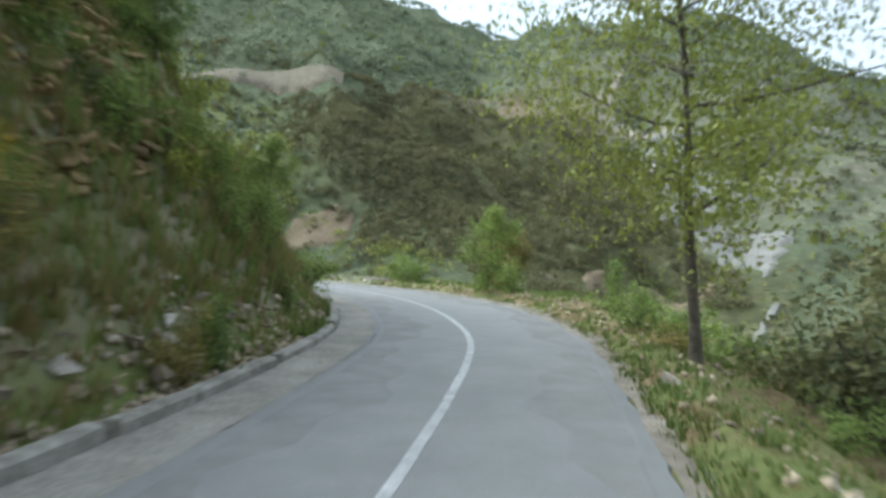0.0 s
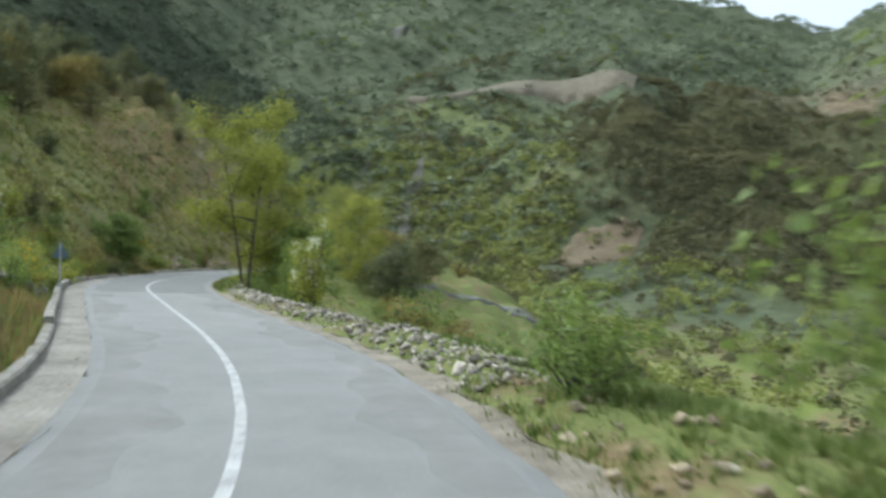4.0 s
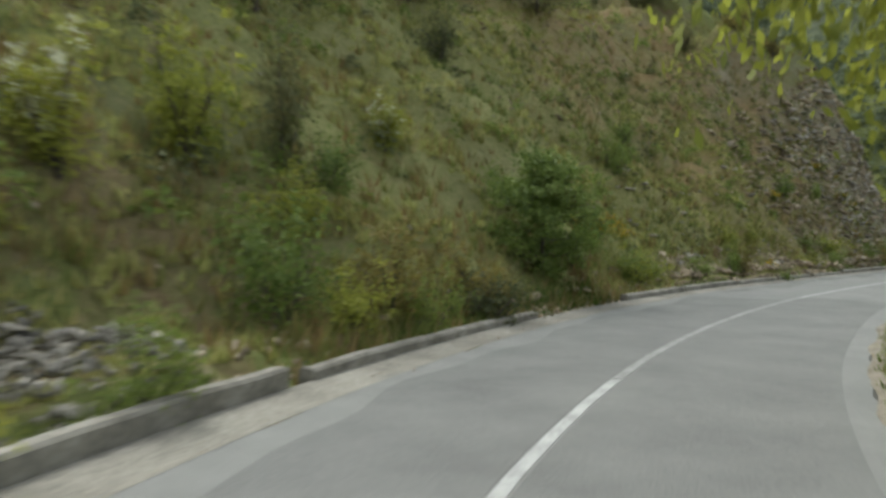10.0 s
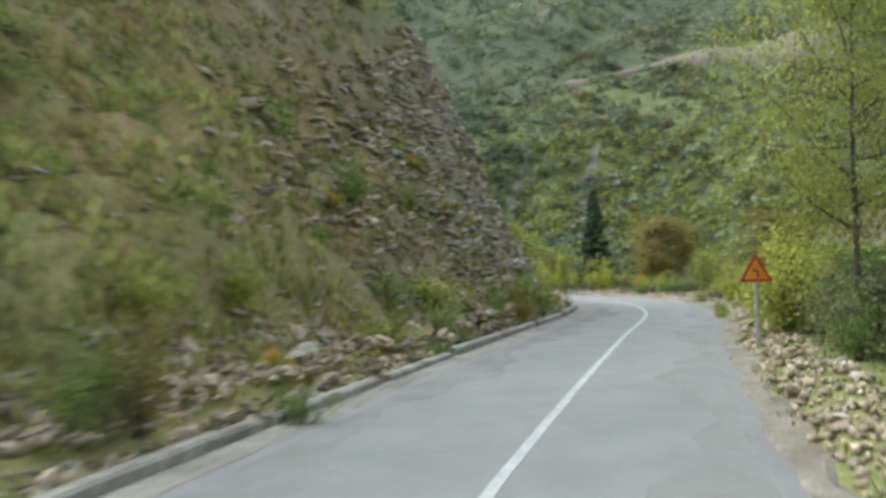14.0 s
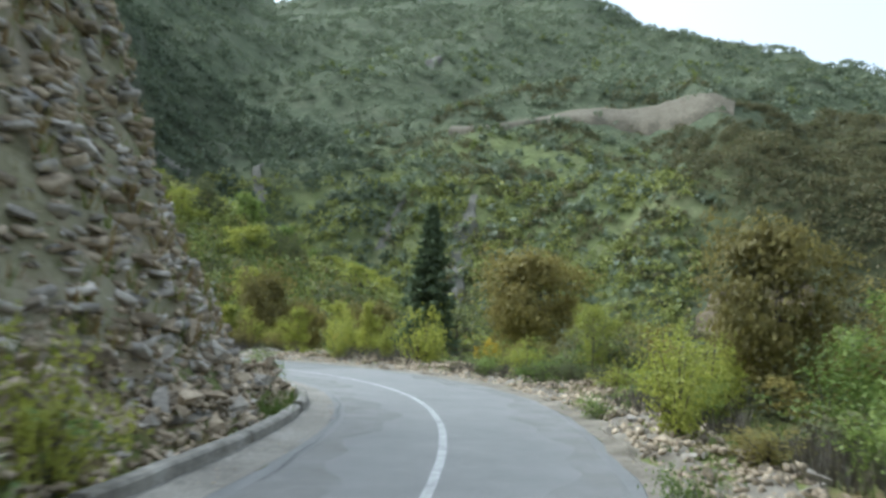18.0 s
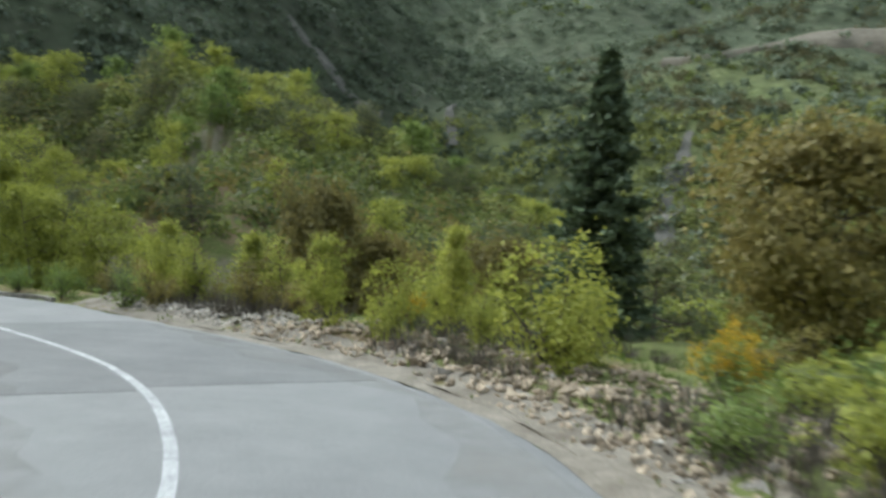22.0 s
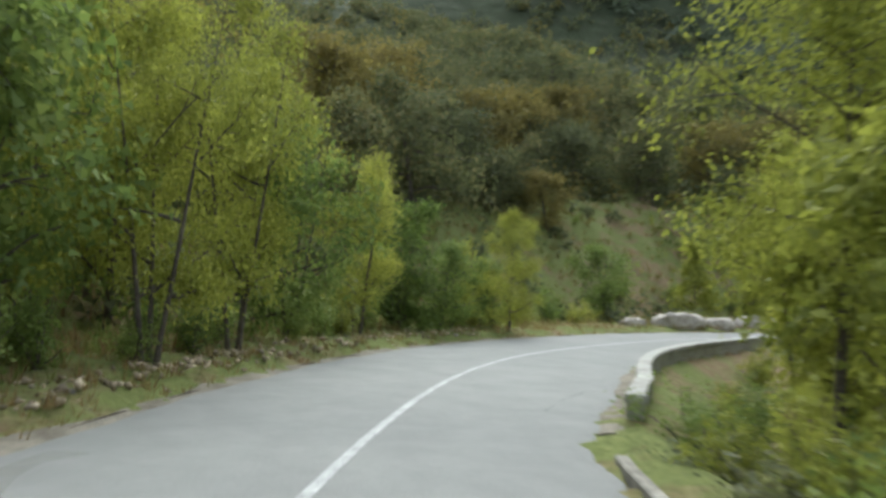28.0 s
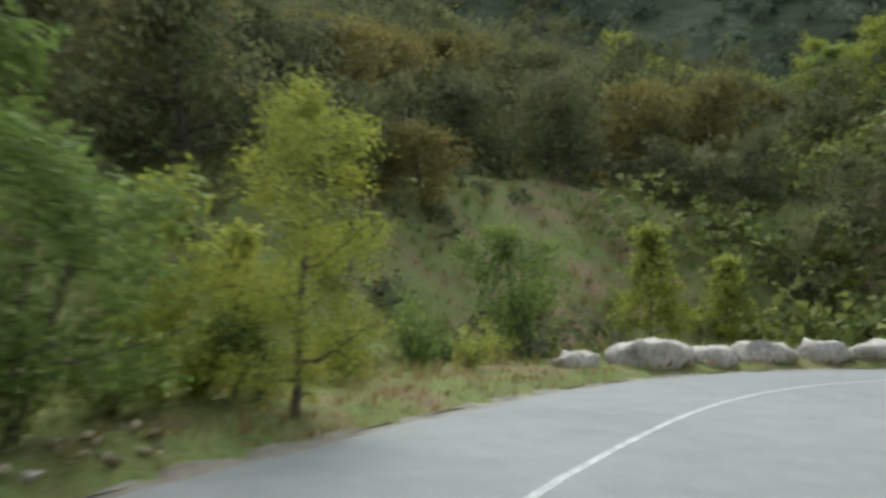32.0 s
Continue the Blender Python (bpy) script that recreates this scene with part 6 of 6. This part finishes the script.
grass("bank_grass", "tufts of green grass on the cut bank", L_GRASS, 6000, bankside, 0.12, 0.42, 31)
grass("bank_dry_grass", "dry straw-coloured grass on the cut bank", L_DRY, 6000, bankside, 0.1, 0.4, 32)
grass("verge_grass", "green grass on the valley-side verge", L_GRASS, 17000, verge_r, 0.05, 0.17, 33, 0.02)
grass("verge_dry_grass", "dry grass on the valley-side verge", L_DRY, 4500, verge_r, 0.05, 0.18, 34)
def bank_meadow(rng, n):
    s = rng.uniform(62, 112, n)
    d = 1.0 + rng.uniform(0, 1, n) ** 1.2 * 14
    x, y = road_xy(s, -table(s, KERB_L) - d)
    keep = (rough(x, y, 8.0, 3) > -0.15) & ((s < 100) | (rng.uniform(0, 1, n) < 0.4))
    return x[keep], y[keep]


def kerb_gap(rng, n):
    s = rng.uniform(72, 79.5, n)
    return road_xy(s, -table(s, KERB_L) - 0.25 - rng.uniform(0, 1, n) * 1.2)


def first_bank(rng, n):
    s = rng.uniform(-16, 22, n)
    return road_xy(s, -table(s, KERB_L) - 0.5 - rng.uniform(0, 1, n) * 8)


def brushy_verge(rng, n):
    s = rng.uniform(109, 152, n)
    o = 1.2 + rng.uniform(0, 1, n) * 4.6
    keep = np.sin(s * 0.9) + np.sin(s * 0.53 + o) > 0.1
    return road_xy(s[keep], (table(s, EDGE_R) + o)[keep])


grass("bank_meadow", "yellow-green spring grass on the cut bank, coloured pale to brighten it", L_LITGRASS, 16000, bank_meadow, 0.1, 0.3, 61, 0.035)
grass("kerb_gap_grass", "fresh green grass overgrowing the broken kerb", L_GRASS, 420, kerb_gap, 0.15, 0.4, 64, 0.03)
grass("first_bank_herbage", "rank brown and green growth on the shaded cut bank", L_HERB, 7000, first_bank, 0.2, 0.55, 65, 0.03)
grass("dead_brush", "grey-brown dead brush among the verge stones", L_BRUSH, 5200, brushy_verge, 0.2, 0.62, 62, 0.012)
def field_r(rng, n):
    s = rng.uniform(14, 50, n)
    return road_xy(s, table(s, EDGE_R) + 1.5 + rng.uniform(0, 1, n) * 13)


def cliff(rng, n):
    s = rng.uniform(82, 114, n)
    return road_xy(s, -table(s, KERB_L) - 2.2 - rng.uniform(0, 1, n) * 9)


def thick_bank(rng, n):
    s = rng.uniform(-18, 62, n)
    return road_xy(s, -table(s, KERB_L) - 1.5 - rng.uniform(0, 1, n) ** 1.3 * 9)


def end_slope(rng, n):
    s = rng.uniform(140, 214, n)
    return road_xy(s, -table(s, EDGE_L) - 2.5 - rng.uniform(0, 1, n) * 22)


grass("bank_herbage", "knee-high brown and green herbage on the cut bank", L_HERB, 14000, bankside, 0.2, 0.55, 38, 0.03)
grass("thick_herbage", "dense green herbage and low growth on the cut bank", L_HERB, 6000, thick_bank, 0.2, 0.5, 39, 0.03)
grass("slope_herbage", "brown and green herbage on the slope at the far bend", L_HERB, 8000, end_slope, 0.2, 0.55, 40, 0.035)
def kerb_foot(rng, n):
    s = rng.uniform(-12, 136, n)
    s = s[np.sin(s * 0.9) + np.sin(s * 0.37 + 1) > 0.5]
    return road_xy(s, -table(s, KERB_L) - 0.26 - rng.uniform(0, 0.35, len(s)))


grass("kerb_weeds", "weeds and grass tufts growing along the kerb", L_GRASS, 3000, kerb_foot, 0.2, 0.45, 48, 0.025)
def gutter_foot(rng, n):
    s = rng.uniform(-12, 136, n)
    s = s[np.sin(s * 0.7 + 2) + np.sin(s * 0.31) > 0.3]
    return road_xy(s, -table(s, KERB_L) + 0.04 + rng.uniform(0, 1, len(s)) ** 2 * 0.4)


grass("gutter_weeds", "low weeds and leaf litter in the concrete gutter", L_HERB, 2600, gutter_foot, 0.04, 0.14, 49, 0.02)
grass("field_grass", "fresh green grass below the road edge", L_GRASS, 12000, field_r, 0.07, 0.22, 36, 0.025)
grass("cliff_grass", "green grass growing on the rocky bank", L_GRASS, 4500, cliff, 0.12, 0.4, 37)
grass("hillfoot_grass", "green and straw grass at the foot of the wooded slope", L_HERB, 5000, verge_l, 0.06, 0.28, 35)


# ---- rubble ----
def stone_mesh(seed, slab=0.6):
    """An angular broken stone about one metre long."""
    rng = np.random.default_rng(seed)
    bm = bmesh.new()
    for p in rng.uniform(-0.5, 0.5, (9, 3)):
        p = p / np.abs(p).max() * rng.uniform(0.34, 0.52)
        bm.verts.new((p[0] * 1.1, p[1] * 0.8, p[2] * slab))
    bmesh.ops.convex_hull(bm, input=bm.verts)
    loose = [v for v in bm.verts if not v.link_faces]
    for v in loose:
        bm.verts.remove(v)
    me = bpy.data.meshes.new("stone")
    bm.to_mesh(me)
    bm.free()
    return me


STONES = {}
for nm, m in (("pale", M_STONE), ("grey", M_STONE_GREY), ("white", M_STONE_WHITE), ("shale", M_SHALE)):
    STONES[nm] = []
    for i in range(9):
        me = stone_mesh(200 + i, (0.4, 0.55, 0.7)[i % 3])
        me.materials.append(m)
        STONES[nm].append(me)
rs = random.Random(9)


PEBBLES = {}
for nm in STONES:
    PEBBLES[nm] = []
    for i in range(8):
        rng = np.random.default_rng(400 + i)
        bm = bmesh.new()
        for p in rng.normal(size=(6, 3)):
            bm.verts.new(Vector(p).normalized() * 0.5)
        bmesh.ops.convex_hull(bm, input=bm.verts)
        for v in [v for v in bm.verts if not v.link_faces]:
            bm.verts.remove(v)
        bm.verts.index_update()
        PEBBLES[nm].append((np.array([(*v.co, 1) for v in bm.verts]), np.array([[v.index for v in f.verts] for f in bm.faces])))
        bm.free()


def heap(label, s0, s1, l0, l1, count, small, lo, hi, tone, pile=0.0, grey=0.0, fine=1.0):
    """Loose stones strewn between two arcs and offsets from the road's edge features; pile heaps them up."""
    base = tagged(new("rubble_heap"), label, "rubble", "rubble along the road")
    x, y = (float(v) for v in road_xy((s0 + s1) / 2, (l0((s0 + s1) / 2) + l1((s0 + s1) / 2)) / 2))
    origin = Vector((x, y, height(x, y)))
    base.location = origin
    n_all = count + small
    ss = np.array([rs.uniform(s0, s1) for _ in range(n_all)])
    uu = np.array([rs.uniform(0, 1) for _ in range(n_all)])
    ll = np.array([l0(q) + (l1(q) - l0(q)) * u for q, u in zip(ss, uu)])
    px, py = road_xy(ss, ll)
    pz = land(px, py) + (0.13 if fine < 1 else 0.0)
    size = np.array([lo + (hi - lo) * rs.random() ** 2.5 for _ in range(n_all)])
    hump = pile * np.sin(np.pi * uu ** 0.7) * (0.6 + 0.4 * np.sin(ss * 1.1) * np.sin(ss * 0.43 + 1))
    tri_v, tri_f, nv = [], [], 0
    for i in range(n_all):
        t = "grey" if rs.random() < grey else tone
        big = i < count
        me = rs.choice(STONES[t]) if big else rs.choice(PEBBLES[t])
        k = size[i] if big else rs.uniform(0.05, 0.2) * fine
        lift = max(0.0, hump[i]) * rs.uniform(0.75, 1.0)
        m = Matrix.LocRotScale(Vector((px[i], py[i], pz[i] + lift + k * 0.1)) - origin, Euler((rs.uniform(-0.6, 0.6), rs.uniform(-0.6, 0.6), rs.uniform(0, 6.28))), (k * rs.uniform(0.8, 1.3),) * 2 + (k * rs.uniform(0.7, 1.2),))
        if big:
            ob = new("stone", me)
            ob.parent = base
            ob.matrix_basis = m
        else:
            vs = (me[0] @ np.array(m.transposed()))[:, :3]
            tri_v.append(vs)
            tri_f.append(me[1] + nv)
            nv += len(vs)
    if tri_v:
        ob = new("gravel", fast_mesh("gravel", np.vstack(tri_v), np.vstack(tri_f), {"grey": M_STONE_GREY, "pale": M_STONE, "white": M_STONE_WHITE, "shale": M_SHALE}[tone]))
        ob.parent = base
        tagged(ob, "small broken stones", kind="stuff")
    return base


kin = lambda q: -float(table(q, KERB_L)) - 0.3
rout = lambda q: float(table(q, EDGE_R)) + 0.35
heap("broken rock fallen behind the kerb below the overgrown cut bank", -12, 27, lambda q: kin(q), lambda q: kin(q) - 1.1, 210, 1500, 0.1, 0.42, "pale", 0.3, 0.35)
heap("tan stones lined up behind the kerb", -14, 18, lambda q: kin(q) + 0.05, lambda q: kin(q) - 0.6, 180, 1100, 0.08, 0.28, "pale", 0.12, 0.15)
heap("pale broken stones along the grassy road edge", 3, 34, rout, lambda q: rout(q) + 1.5, 70, 350, 0.05, 0.24, "pale", 0.02, 0.45)
heap("pale and grey rubble heaped along the road edge", 34, 58, rout, lambda q: rout(q) + 1.5, 120, 1300, 0.06, 0.25, "white", 0.03, 0.4)
heap("heap of grey broken shale behind the kerb", 50.3, 66, lambda q: kin(q) - 0.1, lambda q: kin(q) - 2.8, 290, 3400, 0.1, 0.32, "shale", 0.85, 0.15)
heap("scattered stones at the foot of the cut bank", 66, 84, lambda q: kin(q), lambda q: kin(q) - 1.6, 70, 400, 0.08, 0.3, "pale", 0.1, 0.3)
heap("tan stones and soil washed over the broken kerb", 72.5, 80, lambda q: -float(table(q, KERB_L)) + 0.1, lambda q: kin(q) - 1.0, 90, 900, 0.06, 0.28, "pale", 0.12, 0.3)
heap("tan broken rock piled behind the kerb", 84, 100, lambda q: kin(q), lambda q: kin(q) - 1.9, 260, 2000, 0.14, 0.45, "pale", 0.35, 0.25)
heap("tan and grey rock debris at the foot of the cliff", 100, 116, lambda q: kin(q), lambda q: kin(q) - 2.2, 290, 2400, 0.16, 0.6, "pale", 0.5, 0.3)
heap("angular slabs of fallen rock behind the kerb at the bend", 116, 131, lambda q: kin(q), lambda q: kin(q) - 1.9, 270, 1900, 0.16, 0.55, "pale", 0.5, 0.3)
heap("stones around the foot of the warning sign", 88, 108, rout, lambda q: rout(q) + 1.15, 120, 1200, 0.07, 0.3, "pale", 0.05, 0.2)
heap("tan rubble along the outer edge of the bend", 108, 124, rout, lambda q: rout(q) + 1.5, 170, 1500, 0.08, 0.34, "pale", 0.06, 0.3)
heap("broken stones heaped along the outer edge of the bend", 124, 138.5, lambda q: rout(q) + 0.1, lambda q: rout(q) + 3.2, 250, 3000, 0.07, 0.32, "pale", 0.08, 0.35)
heap("pale broken stones at the edge of the brush", 138, 145, lambda q: rout(q) + 0.3, lambda q: rout(q) + 2.2, 130, 1500, 0.06, 0.24, "white", 0.04, 0.3)
heap("a few white stones along the wooded road edge", 152, 176, lambda q: -float(table(q, EDGE_L)) - 0.5, lambda q: -float(table(q, EDGE_L)) - 1.7, 90, 600, 0.05, 0.22, "pale", 0.03, 0.5)

heap("gravel and dirt washed into the concrete gutter", -12, 60, lambda q: -float(table(q, KERB_L)) + 0.06, lambda q: -float(table(q, EDGE_L)) + 0.1, 0, 420, 0.02, 0.05, "pale", 0.0, 0.4, 0.22)
heap("gravel and dirt washed into the concrete gutter", 60, 136, lambda q: -float(table(q, KERB_L)) + 0.06, lambda q: -float(table(q, EDGE_L)) + 0.1, 0, 420, 0.02, 0.05, "pale", 0.0, 0.4, 0.22)


# stones lodged in the cut bank
def bank_stones(name, label, s0, s1, d0, d1, count, lo, hi, tone, seed):
    rng = np.random.default_rng(seed)
    s = rng.uniform(s0, s1, count)
    d = d0 + (d1 - d0) * rng.uniform(0, 1, count) ** 1.2
    x, y = road_xy(s, -table(s, KERB_L) - 0.3 - table(s, SHELF) * 0.7 - d)
    z = land(x, y)
    e = 0.3
    gxs, gys = (land(x + e, y) - z) / e, (land(x, y + e) - z) / e
    vs, fs, n = [], [], 0
    for i in range(count):
        me = STONES[tone][rng.integers(0, 9)]
        k = lo + (hi - lo) * rng.uniform() ** 2.5
        up = Vector((-gxs[i], -gys[i], 1)).normalized()
        m = Matrix.Translation((x[i], y[i], z[i])) @ up.to_track_quat("Z", "Y").to_matrix().to_4x4() @ Matrix.LocRotScale(None, Euler((rng.uniform(-0.5, 0.5), rng.uniform(-0.5, 0.5), rng.uniform(0, 6.3))), (k * rng.uniform(0.8, 1.8), k, k * rng.uniform(0.6, 1.0)))
        v = np.array([m @ w.co for w in me.vertices])
        vs.append(v)
        fs.append(np.array([tuple(p.vertices) for p in me.polygons if len(p.vertices) == 3]) + n)
        n += len(v)
    ob = new(name, fast_mesh(name, np.vstack(vs), np.vstack(fs), {"pale": M_STONE, "grey": M_STONE_GREY, "rust": M_STONE_RUST}[tone]))
    return tagged(ob, label, "rocks", kind="stuff")


SLABS = []
for i in range(10):
    rng = np.random.default_rng(700 + i)
    SLABS.append((np.array([(a, b, c) for a in (-0.5, 0.5) for b in (-0.5, 0.5) for c in (-0.5, 0.5)]) * rng.uniform(0.75, 1.1, (8, 3)) + rng.normal(0, 0.06, (8, 3)),
                  np.array([(0, 1, 3), (0, 3, 2), (4, 6, 7), (4, 7, 5), (0, 4, 5), (0, 5, 1), (2, 3, 7), (2, 7, 6), (0, 2, 6), (0, 6, 4), (1, 5, 7), (1, 7, 3)])))


SLAB_MESH = {}
for nm, m in (("pale", M_STONE), ("grey", M_STONE_GREY), ("rust", M_STONE_RUST)):
    SLAB_MESH[nm] = [fast_mesh("slab", sv, sf, m) for sv, sf in SLABS]


def slabs(name, label, s0, s1, d0, d1, count, lo, hi, tone, seed, dip, sink=0.1):
    """Broken beds of rock jutting from the bank, all lying along one dip: the largest slabs singly, the rest joined."""
    rng = np.random.default_rng(seed)
    s = rng.uniform(s0, s1, count)
    d = d0 + (d1 - d0) * rng.uniform(0, 1, count)
    x, y = road_xy(s, -table(s, KERB_L) - 0.3 - table(s, SHELF) * 0.7 - d)
    z = land(x, y)
    size = np.sort(lo + (hi - lo) * rng.uniform(0, 1, count) ** 2)[::-1]
    origin = np.array([x[0], y[0], z[0]])
    base = tagged(new(name), label, "rocks", "rock in the cut bank")
    base.location = Vector(origin)
    vs, fs, n = [], [], 0
    for i in range(count):
        k, pick = size[i], int(rng.integers(0, 10))
        m = Matrix.LocRotScale((x[i] - origin[0], y[i] - origin[1], z[i] - origin[2] - sink * k), Euler((dip[0] + rng.normal(0, 0.16), dip[1] + rng.normal(0, 0.16), rng.uniform(0, 6.3))),
                               (k * rng.uniform(1.2, 2.2), k * rng.uniform(0.9, 1.4), k * rng.uniform(0.25, 0.55)))
        if i < 280:
            ob = new("slab", SLAB_MESH[tone][pick])
            ob.parent = base
            ob.matrix_basis = m
            continue
        sv, sf = SLABS[pick]
        v = sv @ np.array(m.to_3x3()).T + np.array(m.translation)
        vs.append(v)
        fs.append(sf + n)
        n += len(v)
    ob = new("loose_rock", fast_mesh("loose_rock", np.vstack(vs), np.vstack(fs), {"pale": M_STONE, "grey": M_STONE_GREY, "rust": M_STONE_RUST}[tone]))
    ob.parent = base
    tagged(ob, "small broken slabs", kind="stuff")
    return base


slabs("cliff_rock", "layered grey rock slabs of the cliff", 106, 131, 0, 6, 3200, 0.05, 0.34, "grey", 41, (0.35, -0.2), 0.24)
slabs("cliff_rock_tan", "tan broken rock in the cliff", 100, 131, 0, 6.5, 5600, 0.05, 0.32, "pale", 42, (0.35, -0.2), 0.24)
slabs("bank_outcrop", "grey weathered rock band in the grassy bank", 84, 110, 0.6, 3.8, 420, 0.05, 0.22, "grey", 46, (0.25, 0.1))
slabs("bank_outcrop_tan", "tan broken rock in the upper grassy bank", 84, 110, 2.0, 12, 2200, 0.03, 0.14, "pale", 47, (0.25, 0.1))
slabs("rock_outcrop", "rusty tan rock outcrop in the overgrown cut bank", 8.5, 15.5, 1.6, 5.4, 1300, 0.07, 0.32, "rust", 45, (0.2, 0.35))
bank_stones("bank_rock", "grey stones lodged in the cut bank", -20, 104, 0, 13, 900, 0.04, 0.15, "grey", 43)
bank_stones("bank_rock_tan", "tan stones lodged in the cut bank", -20, 104, 0, 13, 1800, 0.04, 0.2, "pale", 44)


# ---- bare ground on the far slopes ----
def bare(name, label, material, line, widths, lift=0.5, seed=1):
    """A strip of bare rock or soil laid over the slopes along a line, with an uneven edge."""
    pts = curve_points([(*p, w) for p, w in zip(line, widths)], 2.0)
    t = np.gradient(pts[:, :2], axis=0)
    t /= np.linalg.norm(t, axis=1)[:, None]
    nrm = np.stack([t[:, 1], -t[:, 0]], 1)
    q = np.linspace(-1, 1, 11)
    edge = 1 + (0.5 if max(widths) < 9 else 0.2) * rough(np.arange(len(pts)) * 2.0 + seed * 31, np.zeros(len(pts)) + seed * 7.0, 14.0, 3)
    xy = pts[:, None, :2] + nrm[:, None] * q[None, :, None] * (pts[:, 2] * edge)[:, None, None] * 0.5
    z = land(xy[..., 0], xy[..., 1])
    if name in ("road_cutting", "valley_track"):
        for _ in range(30):
            z[1:-1] = 0.25 * z[:-2] + 0.5 * z[1:-1] + 0.25 * z[2:]
    z = z + lift - 3.0 * (np.abs(q) > 0.95)[None]
    n, m = z.shape
    idx = np.arange(n * m).reshape(n, m)
    f = np.stack([idx[:-1, :-1], idx[:-1, 1:], idx[1:, 1:], idx[1:, :-1]], -1).reshape(-1, 4)
    ob = new(name, fast_mesh(name, np.dstack([xy, z]).reshape(-1, 3), f, material, True))
    return tagged(ob, label, "bare slope", kind="structure")


M_SCREE = plain_mat("pale_grey_scree", (0.13, 0.127, 0.11), (0.225, 0.22, 0.192), 0.12, 0.95, 1.1, 0.5, 0.3)
M_GULLY = plain_mat("dull_gravel", (0.1, 0.096, 0.076), (0.18, 0.17, 0.138), 0.3, 0.95, 1.5, 0.5, 0.3)
M_CUT = plain_mat("tan_road_cutting", (0.115, 0.1, 0.07), (0.19, 0.168, 0.122), 0.1, 0.95, 0.9, 0.5, 0.3)
M_SCAR = plain_mat("tan_and_white_rock", (0.135, 0.115, 0.085), (0.26, 0.232, 0.185), 0.12, 0.95, 0.9, 0.5, 0.3)
M_REDSOIL = plain_mat("reddish_tan_soil", (0.1, 0.078, 0.047), (0.18, 0.143, 0.092), 0.12, 0.95, 1.0, 0.5, 0.3)
for nm_, lab_, m_, line_, wid_, lift_, seed_ in BARE:
    bare(nm_, lab_, {"M_SCAR": M_SCAR, "M_SCREE": M_SCREE, "M_GULLY": M_GULLY, "M_CUT": M_CUT, "M_REDSOIL": M_REDSOIL}[m_], line_, wid_, lift_, seed_)
for i, (a, b) in enumerate((((256, 172), 6.0), ((282, 186), 7.0), ((268, 150), 5.0), ((298, 206), 6.0), ((244, 140), 4.0), ((290, 170), 5.0), ((262, 190), 5.0))):
    plant("oakfar", a[0], a[1], b, b * 1.1)

# ---- boulders at the far bend ----
M_BOULDER = plain_mat("pale_pinkish_boulder", (0.33, 0.292, 0.24), (0.49, 0.445, 0.38), 1.8, 0.9, 6, 0.4, 0.04)


def boulder(x, y, lx, ly, lz, seed, turn):
    rng = np.random.default_rng(seed)
    bm = bmesh.new()
    bmesh.ops.create_icosphere(bm, subdivisions=3, radius=1)
    for v in bm.verts:
        q = v.co.copy()
        f = 1 + 0.34 * noise.noise(q * 1.5 + Vector((seed * 3.7, 0, 0))) + 0.16 * noise.noise(q * 3.4 + Vector((seed, 3, 0))) + 0.05 * noise.noise(q * 8 + Vector((0, seed, 0)))
        flat = 0.62 + 0.2 * noise.noise(Vector((q.x * 1.4, q.y * 1.4, seed * 2.0)))
        v.co = Vector((q.x * lx * f, q.y * ly * f, min(max(q.z, -0.6), flat) * lz * 1.25 * f))
    for f in bm.faces:
        f.smooth = True
    me = bpy.data.meshes.new("boulder")
    bm.to_mesh(me)
    bm.free()
    me.materials.append(M_BOULDER)
    ob = new("boulder", me)
    ob.matrix_basis = pose(x, y, height(x, y) + lz * 0.35, 0, 0, turn)
    return tagged(ob, "large pale rounded boulder at the road's edge", "boulder", "boulders along the bend")


for i, (s, l, a, b, c) in enumerate(((188.5, -4.9, 0.8, 0.5, 0.4), (191.4, -4.7, 1.7, 0.8, 0.58), (194.0, -4.6, 1.05, 0.7, 0.5), (196.4, -4.7, 1.5, 0.8, 0.62), (199.0, -4.6, 1.25, 0.8, 0.54), (201.6, -4.6, 1.5, 0.9, 0.6), (204.4, -4.6, 1.4, 0.8, 0.56), (207.2, -4.6, 1.5, 0.9, 0.6))):
    x, y = (float(v) for v in road_xy(s, l))
    k = int(np.abs(ARC - s).argmin())
    boulder(x, y, a, b, c, i + 1, math.degrees(math.atan2(TAN[k, 1], TAN[k, 0])))
